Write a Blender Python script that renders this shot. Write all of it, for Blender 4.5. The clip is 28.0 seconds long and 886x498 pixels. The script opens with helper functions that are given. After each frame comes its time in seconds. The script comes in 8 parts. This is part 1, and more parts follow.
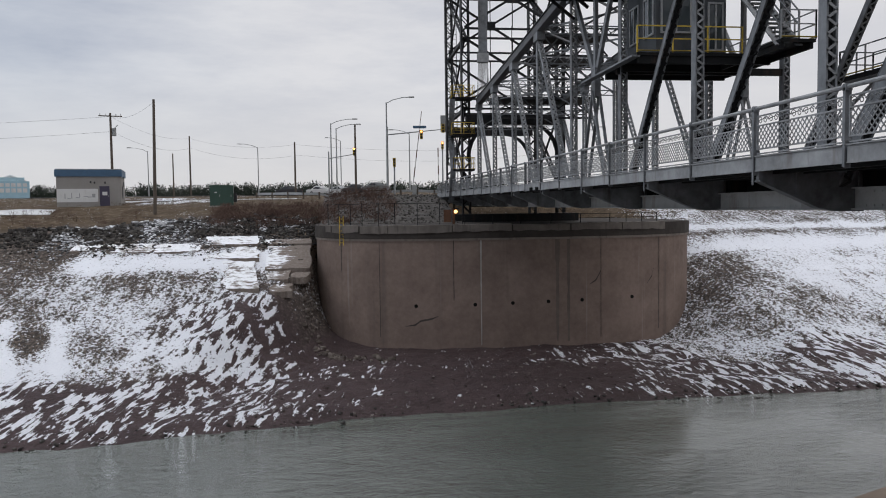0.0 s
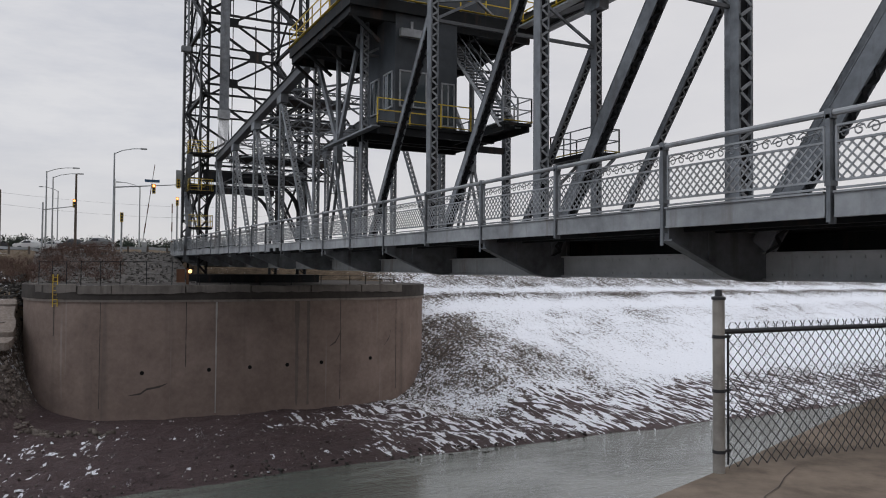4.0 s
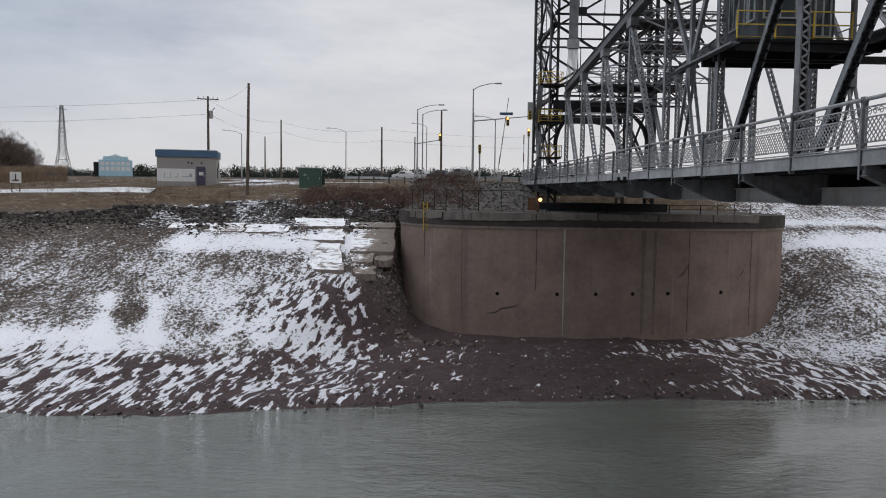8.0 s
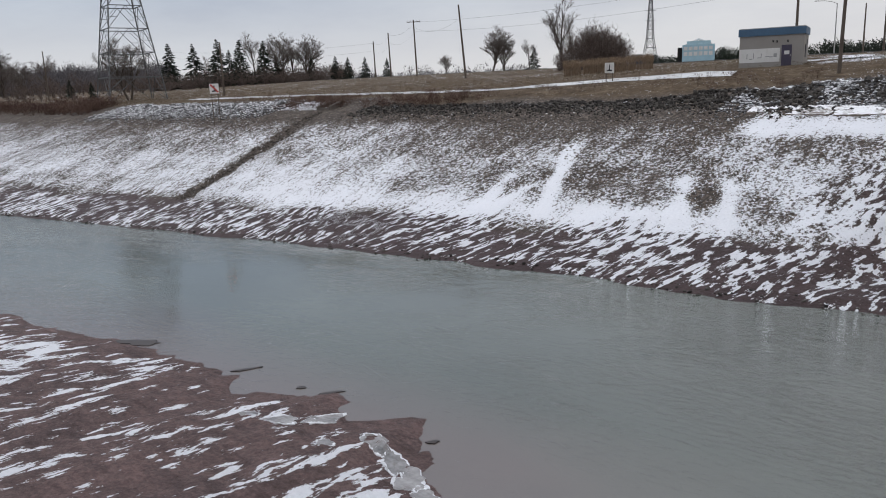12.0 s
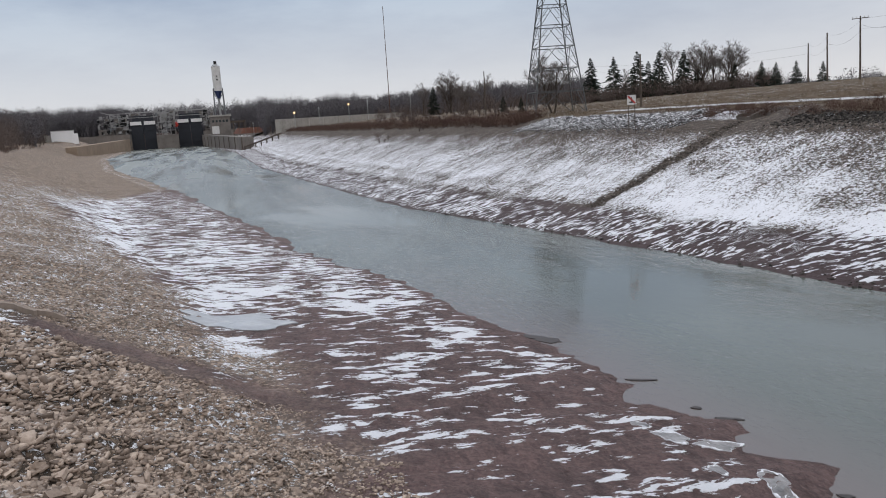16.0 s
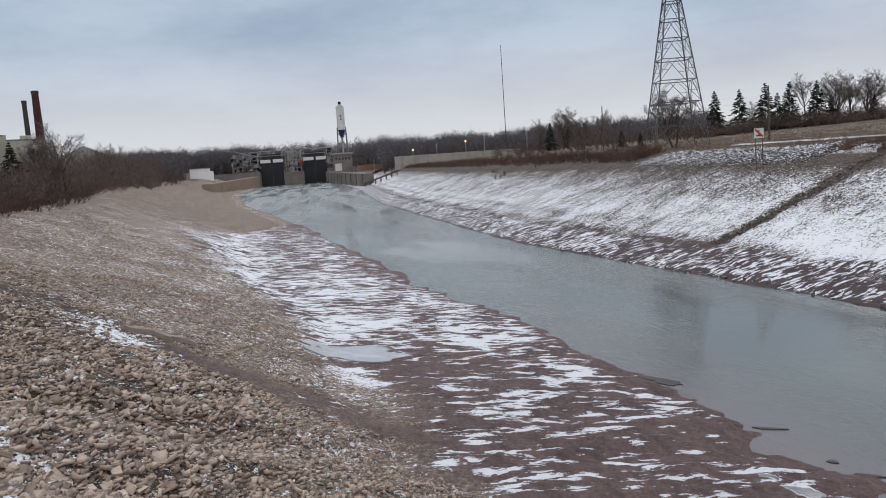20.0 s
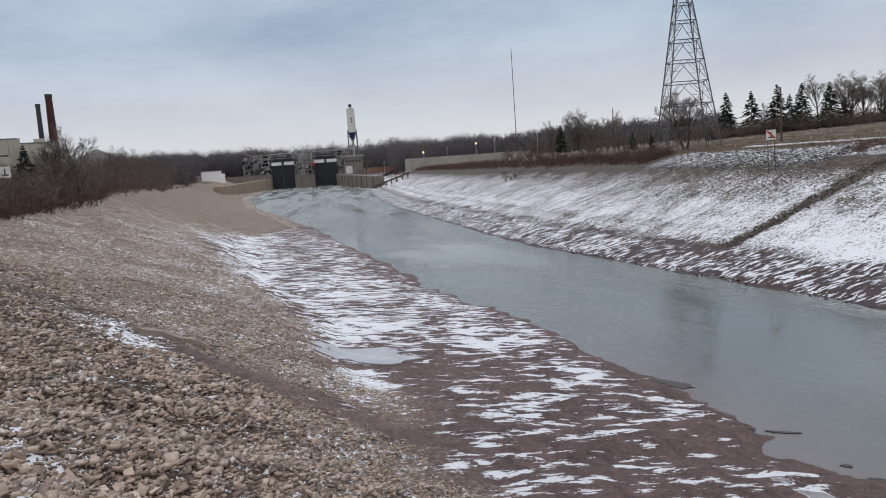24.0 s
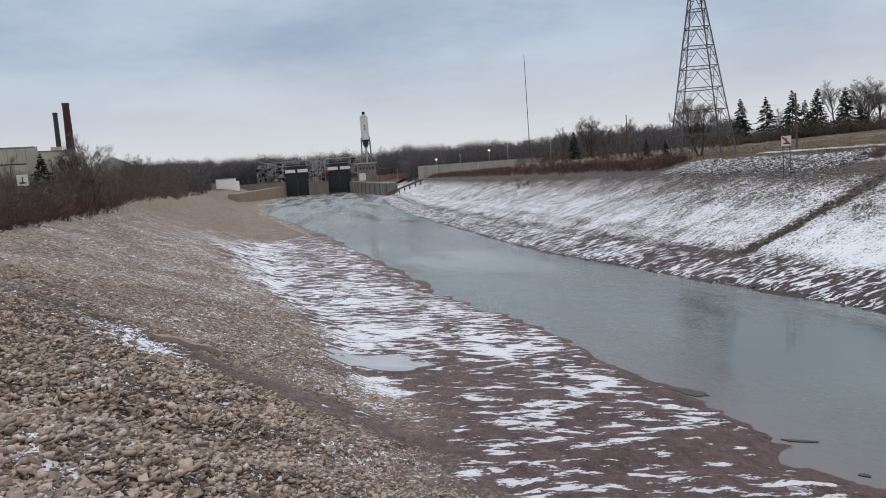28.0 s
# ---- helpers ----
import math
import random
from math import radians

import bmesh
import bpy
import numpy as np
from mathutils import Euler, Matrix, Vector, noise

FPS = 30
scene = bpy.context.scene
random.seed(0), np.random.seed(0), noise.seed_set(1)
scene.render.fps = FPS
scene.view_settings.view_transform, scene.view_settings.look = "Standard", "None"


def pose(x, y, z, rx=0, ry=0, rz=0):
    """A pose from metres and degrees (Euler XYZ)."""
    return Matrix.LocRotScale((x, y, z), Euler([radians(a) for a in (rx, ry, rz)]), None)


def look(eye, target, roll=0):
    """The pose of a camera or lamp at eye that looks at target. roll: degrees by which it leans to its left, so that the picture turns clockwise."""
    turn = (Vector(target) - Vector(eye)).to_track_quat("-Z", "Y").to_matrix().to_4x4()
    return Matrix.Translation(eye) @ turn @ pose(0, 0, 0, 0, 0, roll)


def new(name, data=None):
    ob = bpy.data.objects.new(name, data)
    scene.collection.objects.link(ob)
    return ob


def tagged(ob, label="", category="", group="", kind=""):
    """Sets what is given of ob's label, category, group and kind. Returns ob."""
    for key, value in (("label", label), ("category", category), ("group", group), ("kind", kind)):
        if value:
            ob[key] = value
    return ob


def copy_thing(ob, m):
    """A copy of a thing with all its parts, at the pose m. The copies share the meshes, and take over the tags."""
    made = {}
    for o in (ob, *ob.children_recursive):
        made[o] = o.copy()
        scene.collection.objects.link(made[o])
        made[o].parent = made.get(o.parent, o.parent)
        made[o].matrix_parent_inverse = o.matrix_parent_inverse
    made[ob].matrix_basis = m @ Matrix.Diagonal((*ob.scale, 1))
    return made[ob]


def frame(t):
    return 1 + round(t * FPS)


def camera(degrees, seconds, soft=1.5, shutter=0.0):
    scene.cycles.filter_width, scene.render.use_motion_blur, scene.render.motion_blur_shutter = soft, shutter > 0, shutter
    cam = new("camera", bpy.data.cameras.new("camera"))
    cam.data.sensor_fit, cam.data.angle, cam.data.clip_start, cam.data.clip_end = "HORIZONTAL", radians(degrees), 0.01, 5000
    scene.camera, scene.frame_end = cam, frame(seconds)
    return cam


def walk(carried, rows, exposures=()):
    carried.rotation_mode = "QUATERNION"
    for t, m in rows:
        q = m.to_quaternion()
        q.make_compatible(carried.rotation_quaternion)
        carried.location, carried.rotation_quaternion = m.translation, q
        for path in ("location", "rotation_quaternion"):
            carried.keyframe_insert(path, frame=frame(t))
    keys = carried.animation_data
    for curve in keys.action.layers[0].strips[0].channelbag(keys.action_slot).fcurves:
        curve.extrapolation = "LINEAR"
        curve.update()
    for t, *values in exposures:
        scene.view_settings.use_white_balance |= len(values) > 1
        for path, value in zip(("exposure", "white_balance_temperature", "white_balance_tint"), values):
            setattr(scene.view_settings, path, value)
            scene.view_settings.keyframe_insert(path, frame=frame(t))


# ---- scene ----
EXPOSURES = ((0.0, -0.1), (2.0, -0.06), (3.2, -0.14), (6.0, -0.12), (8.2, -0.12), (9.6, -0.06), (11.0, -0.06), (15.0, 0.0), (28.0, 0.0))
cam = camera(60.90, 28.0, 1.0)
EYE = 11.0
PATH = [
    (0, -7.27, -3.08, 0.74),
    (0.5, -6.1, -3.86, 0.71),
    (1, -4.67, -3.99, 0.75),
    (1.5, -4.9, -3.59, 0.44),
    (2, -7.78, -1.68, 0.38),
    (2.5, -15.97, 0.75, 0.21),
    (3, -23.68, 1.35, -0.2),
    (3.5, -26.61, 1.68, -0.48),
    (5.5, -26.94, 1.08, -0.45),
    (6, -25.86, 0.72, -0.53),
    (6.5, -25.13, 0.29, -0.62),
    (7, -22.36, -0.58, -0.91),
    (7.5, -12.93, -2.14, -0.68),
    (8, -1.02, -4.08, -0.71),
    (8.5, 7.25, -6.48, -0.67),
    (9, 11.91, -8.44, -0.06),
    (9.5, 15.22, -9.29, 0.51),
    (10, 16.95, -9.37, 0.74),
    (10.5, 20.3, -9.41, 0.92),
    (11, 24.02, -10.68, 1.08),
    (11.5, 32.03, -11.78, 1.55),
    (12, 41.13, -12.2, 2.21),
    (12.5, 47.3, -12.56, 2.58),
    (13, 51.54, -12.79, 2.86),
    (13.5, 55.65, -12.49, 3.05),
    (15.5, 68.26, -10.71, 3.19),
    (16, 71.66, -9.86, 3.61),
    (16.5, 73.39, -8.76, 3.37),
    (17, 74.65, -8.3, 3.21),
    (17.5, 76.0, -7.91, 3.33),
    (18, 78.7, -7.52, 3.73),
    (18.5, 80.0, -7.1, 4.0),
    (19, 80.1, -6.91, 4.0),
    (19.5, 80.38, -6.66, 4.1),
    (20, 80.26, -6.59, 4.05),
    (20.5, 80.02, -6.52, 4.11),
    (22.5, 80.38, -6.29, 4.15),
    (23, 81.08, -6.24, 4.14),
    (23.5, 81.12, -6.28, 4.11),
    (24, 81.04, -6.36, 4.13),
    (24.5, 81.33, -6.38, 4.14),
    (25, 81.35, -6.29, 4.22),
    (25.5, 81.43, -6.04, 4.16),
    (26, 81.38, -5.89, 4.09),
    (26.5, 81.46, -5.8, 4.12),
    (27, 81.66, -5.73, 4.24),
    (27.5, 81.92, -5.7, 4.19),
    (28, 82.0, -5.76, 4.26),
]


def stand(t):
    """The camera's small step aside early on."""
    k = min(1.0, max(0.0, (5.8 - t) / 2.3))
    return 0.037 * k * k * (3 - 2 * k), -0.016 * k * k * (3 - 2 * k)


walk(cam, [(t, pose(*stand(t), EYE, 90 + pitch, 0, yaw) @ pose(0, 0, 0, 0, 0, -roll)) for t, yaw, pitch, roll in PATH], EXPOSURES)

# ---- light ----
world = bpy.data.worlds.new("overcast_sky")
scene.world = world
world.use_nodes = True
wn, wl = world.node_tree.nodes, world.node_tree.links
wn.clear()
w_out = wn.new("ShaderNodeOutputWorld")
w_bg = wn.new("ShaderNodeBackground")
w_sky = wn.new("ShaderNodeTexSky")
w_sky.sky_type = "NISHITA"
w_sky.sun_disc = False
w_sky.sun_elevation, w_sky.sun_rotation = radians(16), radians(200)
w_co = wn.new("ShaderNodeTexCoord")
w_map = wn.new("ShaderNodeMapping")
w_map.inputs["Scale"].default_value = (1.7, 1.7, 6.5)
w_noise = wn.new("ShaderNodeTexNoise")
w_noise.inputs["Scale"].default_value, w_noise.inputs["Detail"].default_value = 1.3, 7
w_noise.inputs["Roughness"].default_value = 0.62
w_ramp = wn.new("ShaderNodeValToRGB")
w_ramp.color_ramp.elements[0].position, w_ramp.color_ramp.elements[1].position = 0.33, 0.62
w_ramp.color_ramp.elements[0].color = (0.54, 0.565, 0.645, 1)
w_ramp.color_ramp.elements[1].color = (0.785, 0.785, 0.815, 1)
w_sep = wn.new("ShaderNodeSeparateXYZ")
w_hor = wn.new("ShaderNodeMapRange")
w_hor.inputs[1].default_value, w_hor.inputs[2].default_value = 0.02, 0.17
w_hor.inputs[3].default_value, w_hor.inputs[4].default_value = 0.8, 0.0
w_mix = wn.new("ShaderNodeMixRGB")
w_mix.inputs[2].default_value = (0.785, 0.768, 0.768, 1)
w_west = wn.new("ShaderNodeMapRange")
w_west.inputs[1].default_value, w_west.inputs[2].default_value = 0.05, 0.85
w_blue = wn.new("ShaderNodeMixRGB")
w_blue.blend_type = "MULTIPLY"
w_blue.inputs[2].default_value = (0.635, 0.75, 0.87, 1)
w_neg = wn.new("ShaderNodeMath")
w_neg.operation, w_neg.inputs[1].default_value = "MULTIPLY", -1.0
w_add = wn.new("ShaderNodeMixRGB")
w_add.blend_type, w_add.inputs[0].default_value = "MIX", 0.97
w_scale = wn.new("ShaderNodeMixRGB")
w_scale.blend_type, w_scale.inputs[0].default_value = "MULTIPLY", 1.0
w_scale.inputs[2].default_value = (0.1, 0.1, 0.1, 1)
wl.new(w_co.outputs["Generated"], w_map.inputs[0])
wl.new(w_map.outputs[0], w_noise.inputs["Vector"])
wl.new(w_noise.outputs["Fac"], w_ramp.inputs[0])
wl.new(w_co.outputs["Generated"], w_sep.inputs[0])
wl.new(w_sep.outputs[2], w_hor.inputs[0])
wl.new(w_hor.outputs[0], w_mix.inputs[0])
wl.new(w_ramp.outputs[0], w_blue.inputs[1])
w_east = wn.new("ShaderNodeMapRange")
w_east.inputs[1].default_value, w_east.inputs[2].default_value = 0.15, 0.75
w_east.inputs[3].default_value, w_east.inputs[4].default_value = 0.0, 0.8
w_pale = wn.new("ShaderNodeMixRGB")
w_pale.inputs[2].default_value = (0.83, 0.812, 0.822, 1)
wl.new(w_sep.outputs[0], w_east.inputs[0])
wl.new(w_east.outputs[0], w_pale.inputs[0])
wl.new(w_blue.outputs[0], w_pale.inputs[1])
wl.new(w_pale.outputs[0], w_mix.inputs[1])
wl.new(w_sep.outputs[0], w_neg.inputs[0])
wl.new(w_neg.outputs[0], w_west.inputs[0])
wl.new(w_west.outputs[0], w_blue.inputs[0])
wl.new(w_sky.outputs[0], w_scale.inputs[1])
wl.new(w_scale.outputs[0], w_add.inputs[1])
wl.new(w_mix.outputs[0], w_add.inputs[2])
w_zen = wn.new("ShaderNodeMapRange")
w_zen.inputs[1].default_value, w_zen.inputs[2].default_value = 0.4, 1.0
w_zen.inputs[3].default_value, w_zen.inputs[4].default_value = 1.0, 1.95
wl.new(w_sep.outputs[2], w_zen.inputs[0])
w_top = wn.new("ShaderNodeVectorMath")
w_top.operation = "SCALE"
wl.new(w_add.outputs[0], w_top.inputs[0])
wl.new(w_zen.outputs[0], w_top.inputs["Scale"])
wl.new(w_top.outputs[0], w_bg.inputs[0])
w_bg.inputs[1].default_value = 1.0
wl.new(w_bg.outputs[0], w_out.inputs[0])

sun = new("sun", bpy.data.lights.new("sun", "SUN"))
sun.data.energy, sun.data.angle, sun.data.color = 0.6, radians(25), (1.0, 0.97, 0.93)
sun.matrix_world = look((-75, 32, 70), (0, 30, 0))


# ---- materials ----
def mat_base(name, rough=0.7, metal=0.0):
    m = bpy.data.materials.new(name)
    m.use_nodes = True
    n, l = m.node_tree.nodes, m.node_tree.links
    b = n["Principled BSDF"]
    b.inputs["Roughness"].default_value, b.inputs["Metallic"].default_value = rough, metal
    return m, n, l, b


def tex_noise(n, l, scale, detail=6, rough=0.6, vec=None, distortion=0.0):
    t = n.new("ShaderNodeTexNoise")
    t.inputs["Scale"].default_value, t.inputs["Detail"].default_value = scale, detail
    t.inputs["Roughness"].default_value, t.inputs["Distortion"].default_value = rough, distortion
    if vec is not None:
        l.new(vec, t.inputs["Vector"])
    return t.outputs["Fac"]


def ramp(n, l, fac, stops):
    r = n.new("ShaderNodeValToRGB")
    e = r.color_ramp.elements
    while len(e) < len(stops):
        e.new(0.5)
    for el, (p, c) in zip(e, stops):
        el.position = p
        el.color = (*c, 1) if len(c) == 3 else c
    l.new(fac, r.inputs[0])
    return r.outputs[0]


def mix(n, l, fac, a, b, mode="MIX"):
    x = n.new("ShaderNodeMixRGB")
    x.blend_type = mode
    for i, v in enumerate((fac, a, b)):
        if isinstance(v, (int, float)):
            x.inputs[i].default_value = v
        elif isinstance(v, tuple):
            x.inputs[i].default_value = (*v, 1)
        else:
            l.new(v, x.inputs[i])
    return x.outputs[0]


def calc(n, l, op, a, b=0.0, c=None, clamp=False):
    x = n.new("ShaderNodeMath")
    x.operation, x.use_clamp = op, clamp
    for i, v in enumerate((a, b) if c is None else (a, b, c)):
        if isinstance(v, (int, float)):
            x.inputs[i].default_value = v
        else:
            l.new(v, x.inputs[i])
    return x.outputs[0]


def span(n, l, v, a, b, c=0.0, d=1.0):
    x = n.new("ShaderNodeMapRange")
    l.new(v, x.inputs[0])
    for i, w in enumerate((a, b, c, d)):
        x.inputs[i + 1].default_value = w
    return x.outputs[0]


def bump(n, l, b, height, strength=0.4, dist=0.05):
    x = n.new("ShaderNodeBump")
    x.inputs["Strength"].default_value, x.inputs["Distance"].default_value = strength, dist
    l.new(height, x.inputs["Height"])
    l.new(x.outputs[0], b.inputs["Normal"])


def where(n, l, scale=(1, 1, 1)):
    g = n.new("ShaderNodeNewGeometry")
    m = n.new("ShaderNodeMapping")
    m.inputs["Scale"].default_value = scale
    l.new(g.outputs["Position"], m.inputs[0])
    return m.outputs[0]


def plain(name, colour, rough=0.7, metal=0.0, vary=0.25, scale=3.0, stain=None, relief=0.15, per_piece=0.0):
    """A paint, stone or metal with two scales of variation and fine relief."""
    m, n, l, b = mat_base(name, rough, metal)
    if rough >= 0.8:
        b.inputs["Specular IOR Level"].default_value = 0.15
    p = where(n, l)
    f1, f2 = tex_noise(n, l, scale, 8, 0.65, p), tex_noise(n, l, scale * 0.17, 4, 0.6, p)
    dark = tuple(c * (1 - vary) for c in colour)
    light = tuple(min(1, c * (1 + vary * 0.6)) for c in colour)
    col = mix(n, l, 0.5, ramp(n, l, f1, [(0.3, dark), (0.7, light)]), ramp(n, l, f2, [(0.35, dark), (0.65, light)]))
    if stain:
        streak = tex_noise(n, l, 1.0, 6, 0.6, where(n, l, (2.2, 2.2, 0.25)))
        col = mix(n, l, span(n, l, streak, 0.55, 0.75, 0, 0.75), col, stain)
    if per_piece:
        info = n.new("ShaderNodeObjectInfo")
        col = mix(n, l, 1.0, col, ramp(n, l, info.outputs["Random"], [(0, (1 - per_piece,) * 3), (1, (1, 1, 1))]), "MULTIPLY")
    l.new(col, b.inputs["Base Color"])
    bump(n, l, b, f1, relief, 0.02)
    return m


M_STEEL = plain("grey_bridge_paint", (0.185, 0.195, 0.207), 0.5, 0.0, 0.7, 2.5, (0.05, 0.034, 0.028), 0.15)
M_STEEL_L = plain("pale_rail_paint", (0.31, 0.317, 0.325), 0.5, 0.0, 0.5, 3.0, (0.13, 0.1, 0.08), 0.15)
M_LACE = plain("grimy_lacing_paint", (0.25, 0.258, 0.266), 0.55, 0.0, 0.5, 4.0, (0.07, 0.05, 0.04), 0.1)
# brown streaks aside, darker than the bridge grey for the top chord's shade
M_CHORD = plain("grimy_shaded_chord_paint", (0.075, 0.078, 0.082), 0.55, 0.0, 0.5, 2.0, (0.06, 0.045, 0.036), 0.1)
# bridge grey taken near black: silhouette and shade are in the colour
M_TOWER = plain("shade_dark_paint", (0.026, 0.027, 0.029), 0.55, 0.0, 0.4, 2.0, (0.07, 0.05, 0.04), 0.1)
# dark fittings, and deck and platform undersides with their shade in the colour
M_STEEL_D = plain("dark_and_shaded_steel", (0.02, 0.021, 0.022), 0.6, 0.0, 0.4, 2.0, (0.06, 0.04, 0.03), 0.1)
M_RUST = plain("rusty_steel", (0.12, 0.062, 0.04), 0.8, 0.0, 0.4, 4.0)
M_YELLOW = plain("safety_yellow", (0.55, 0.38, 0.03), 0.5, 0.0, 0.25, 3.0, (0.2, 0.13, 0.05))
M_GALV = plain("galvanised_steel", (0.33, 0.34, 0.34), 0.45, 0.4, 0.25, 5.0)
M_BLACK = plain("black_vinyl", (0.018, 0.018, 0.02), 0.5)
M_POLE = plain("weathered_wood_pole", (0.115, 0.095, 0.08), 0.9, 0.0, 0.35, 6.0)
M_WHITE = plain("white_paint", (0.62, 0.62, 0.61), 0.6, 0.0, 0.12, 2.0, (0.4, 0.38, 0.35))
M_CONC = plain("pale_concrete", (0.36, 0.345, 0.32), 0.85, 0.0, 0.25, 1.5, (0.2, 0.18, 0.16))
M_BARK = plain("bare_bark", (0.095, 0.08, 0.07), 0.95, 0.0, 0.35, 8.0)
M_BLUE = plain("blue_fascia", (0.05, 0.11, 0.19), 0.6, 0.0, 0.2)
M_GREEN = plain("green_cabinet", (0.03, 0.075, 0.055), 0.5, 0.0, 0.2)


for m_, sheen in ((M_STEEL, 0.3), (M_LACE, 0.3), (M_STEEL_L, 0.35), (M_TOWER, 0.12), (M_STEEL_D, 0.08)):
    m_.node_tree.nodes["Principled BSDF"].inputs["Specular IOR Level"].default_value = sheen


# ---- helpers for meshes ----
def part(name, bm, material, parent=None, label=""):
    me = bpy.data.meshes.new(name)
    bm.to_mesh(me)
    bm.free()
    me.materials.append(material)
    ob = new(name, me)
    if parent:
        ob.parent = parent
    if label:
        tagged(ob, label)
    return ob


def thing(name, label, category, group="", kind="", at=None):
    ob = new(name)
    if at is not None:
        ob.matrix_world = at if isinstance(at, Matrix) else Matrix.Translation(at)
    return tagged(ob, label, category, group, kind)


BOX_FACES = ((0, 1, 3, 2), (4, 6, 7, 5), (0, 4, 5, 1), (2, 3, 7, 6), (0, 2, 6, 4), (1, 5, 7, 3))


def box(bm, x0, x1, y0, y1, z0, z1):
    vs = [bm.verts.new((x, y, z)) for x in (x0, x1) for y in (y0, y1) for z in (z0, z1)]
    for f in BOX_FACES:
        bm.faces.new([vs[i] for i in f])
    return bm


def bar(bm, a, b, w, h=None, side=(0, 0, 1)):
    """A bar of section w x h from a to b; w lies across side."""
    a, b, h = Vector(a), Vector(b), h or w
    d = (b - a).normalized()
    u = d.cross(Vector(side))
    if u.length < 1e-4:
        u = d.cross(Vector((1, 0, 0)))
    u.normalize()
    v = d.cross(u)
    vs = [bm.verts.new(p + u * (w / 2 * i) + v * (h / 2 * j)) for p in (a, b) for i in (-1, 1) for j in (-1, 1)]
    for f in BOX_FACES:
        bm.faces.new([vs[i] for i in f])
    return bm


def tube(bm, points, radii, sides=8, cap=True):
    rings = []
    pts = [Vector(p) for p in points]
    for i, p in enumerate(pts):
        d = (pts[min(i + 1, len(pts) - 1)] - pts[max(i - 1, 0)]).normalized()
        u = d.cross(Vector((0, 0, 1)) if abs(d.z) < 0.95 else Vector((1, 0, 0))).normalized()
        v = d.cross(u)
        r = radii[i] if isinstance(radii, (list, tuple)) else radii
        rings.append([bm.verts.new(p + (u * math.cos(2 * math.pi * k / sides) + v * math.sin(2 * math.pi * k / sides)) * r) for k in range(sides)])
    for r0, r1 in zip(rings, rings[1:]):
        for k in range(sides):
            bm.faces.new((r0[k], r0[(k + 1) % sides], r1[(k + 1) % sides], r1[k]))
    if cap:
        bm.faces.new(rings[0][::-1])
        bm.faces.new(rings[-1])
    return bm


def at_bearing(degrees, metres, z=0.0):
    """A place by its bearing from the eye (0: along the bridge, 90: up the canal) and distance."""
    return Vector((-math.sin(radians(degrees)) * metres, math.cos(radians(degrees)) * metres, z))


# ---- the ground ----
FAR_X = (-1500, -700, -395, -225, -107, -92, -66, -40, -24, -12, 0, 12, 30, 60, 150, 1500)
FAR_Y = (20, 20, 25, 20.5, 25, 26, 30.2, 34.7, 36.4, 36.8, 39, 40.3, 40.4, 41, 42, 50)
NEAR_X = (-1500, -700, -450, -285, -150, -108, -68, -57, -49, -38, -35, -28.5, -25, -23.6, -20.4, -18.2, -16.2, -15.2, -13.2, -11.2, -8, 0, 30, 150, 1500)
NEAR_Y = (-42, -42, -40, -23, -1, 4.2, 9, 11.6, 13.4, 14.2, 14.8, 15.6, 15.9, 14.8, 16.9, 15.8, 17.4, 15.8, 14.4, 13.2, 12.6, 13.5, 17, 19, 25)


def far_edge(x):
    return np.interp(x, FAR_X, FAR_Y)


def near_edge(x):
    return np.interp(x, NEAR_X, NEAR_Y)


def wave_noise(x, y, scale, seed=0.0):
    """Smooth noise on arrays, about -1 to 1."""
    v = np.zeros_like(x)
    for k in range(6):
        a = 2.4 * k + seed
        f = scale * 1.55 ** k
        v += 0.75 ** k * np.sin(f * (x * math.cos(a) + y * math.sin(a)) + 5.1 * k + seed * 3 + 1.7 * np.sin(f * 0.6 * (y * math.cos(a) - x * math.sin(a)) + k))
    return v / 2.6


V_FAR = (-30, -1.5, 0, 2, 8, 26, 29, 34, 40, 48, 60, 75, 95, 130, 1500)
Z_FAR = (-1.2, -0.45, 0.0, 0.45, 1.6, 8.2, 8.8, 10.3, 11.5, 12.1, 12.5, 13.0, 13.6, 14.0, 13.6)
Z_FAR_UP = (-1.2, -0.45, 0.0, 0.45, 1.6, 8.2, 8.8, 9.9, 10.3, 10.9, 12.0, 12.7, 13.4, 13.9, 14.0)
V_NEAR = (-30, -1.5, 0, 2, 13.5, 36, 42, 60, 120, 1500)
Z_NEAR = (-1.2, -0.35, 0.0, 0.25, 1.3, 8.9, 9.2, 9.5, 10, 11)


def ramp01(a, b, v):
    t = np.clip((v - a) / (b - a), 0, 1)
    return t * t * (3 - 2 * t)


def set_back(x, y):
    """How far the bank is cut back: fully in front of the far pier, fanning out beside it."""
    left = np.interp(y, (44, 50, 57, 61), (-12.0, -9.0, -5.0, -3.2))
    wide = np.interp(y, (44, 50, 57, 61), (10.0, 9.0, 5.2, 1.7))
    return ramp01(0, 1, (x - left) / wide) * (1 - ramp01(22, 33, x))


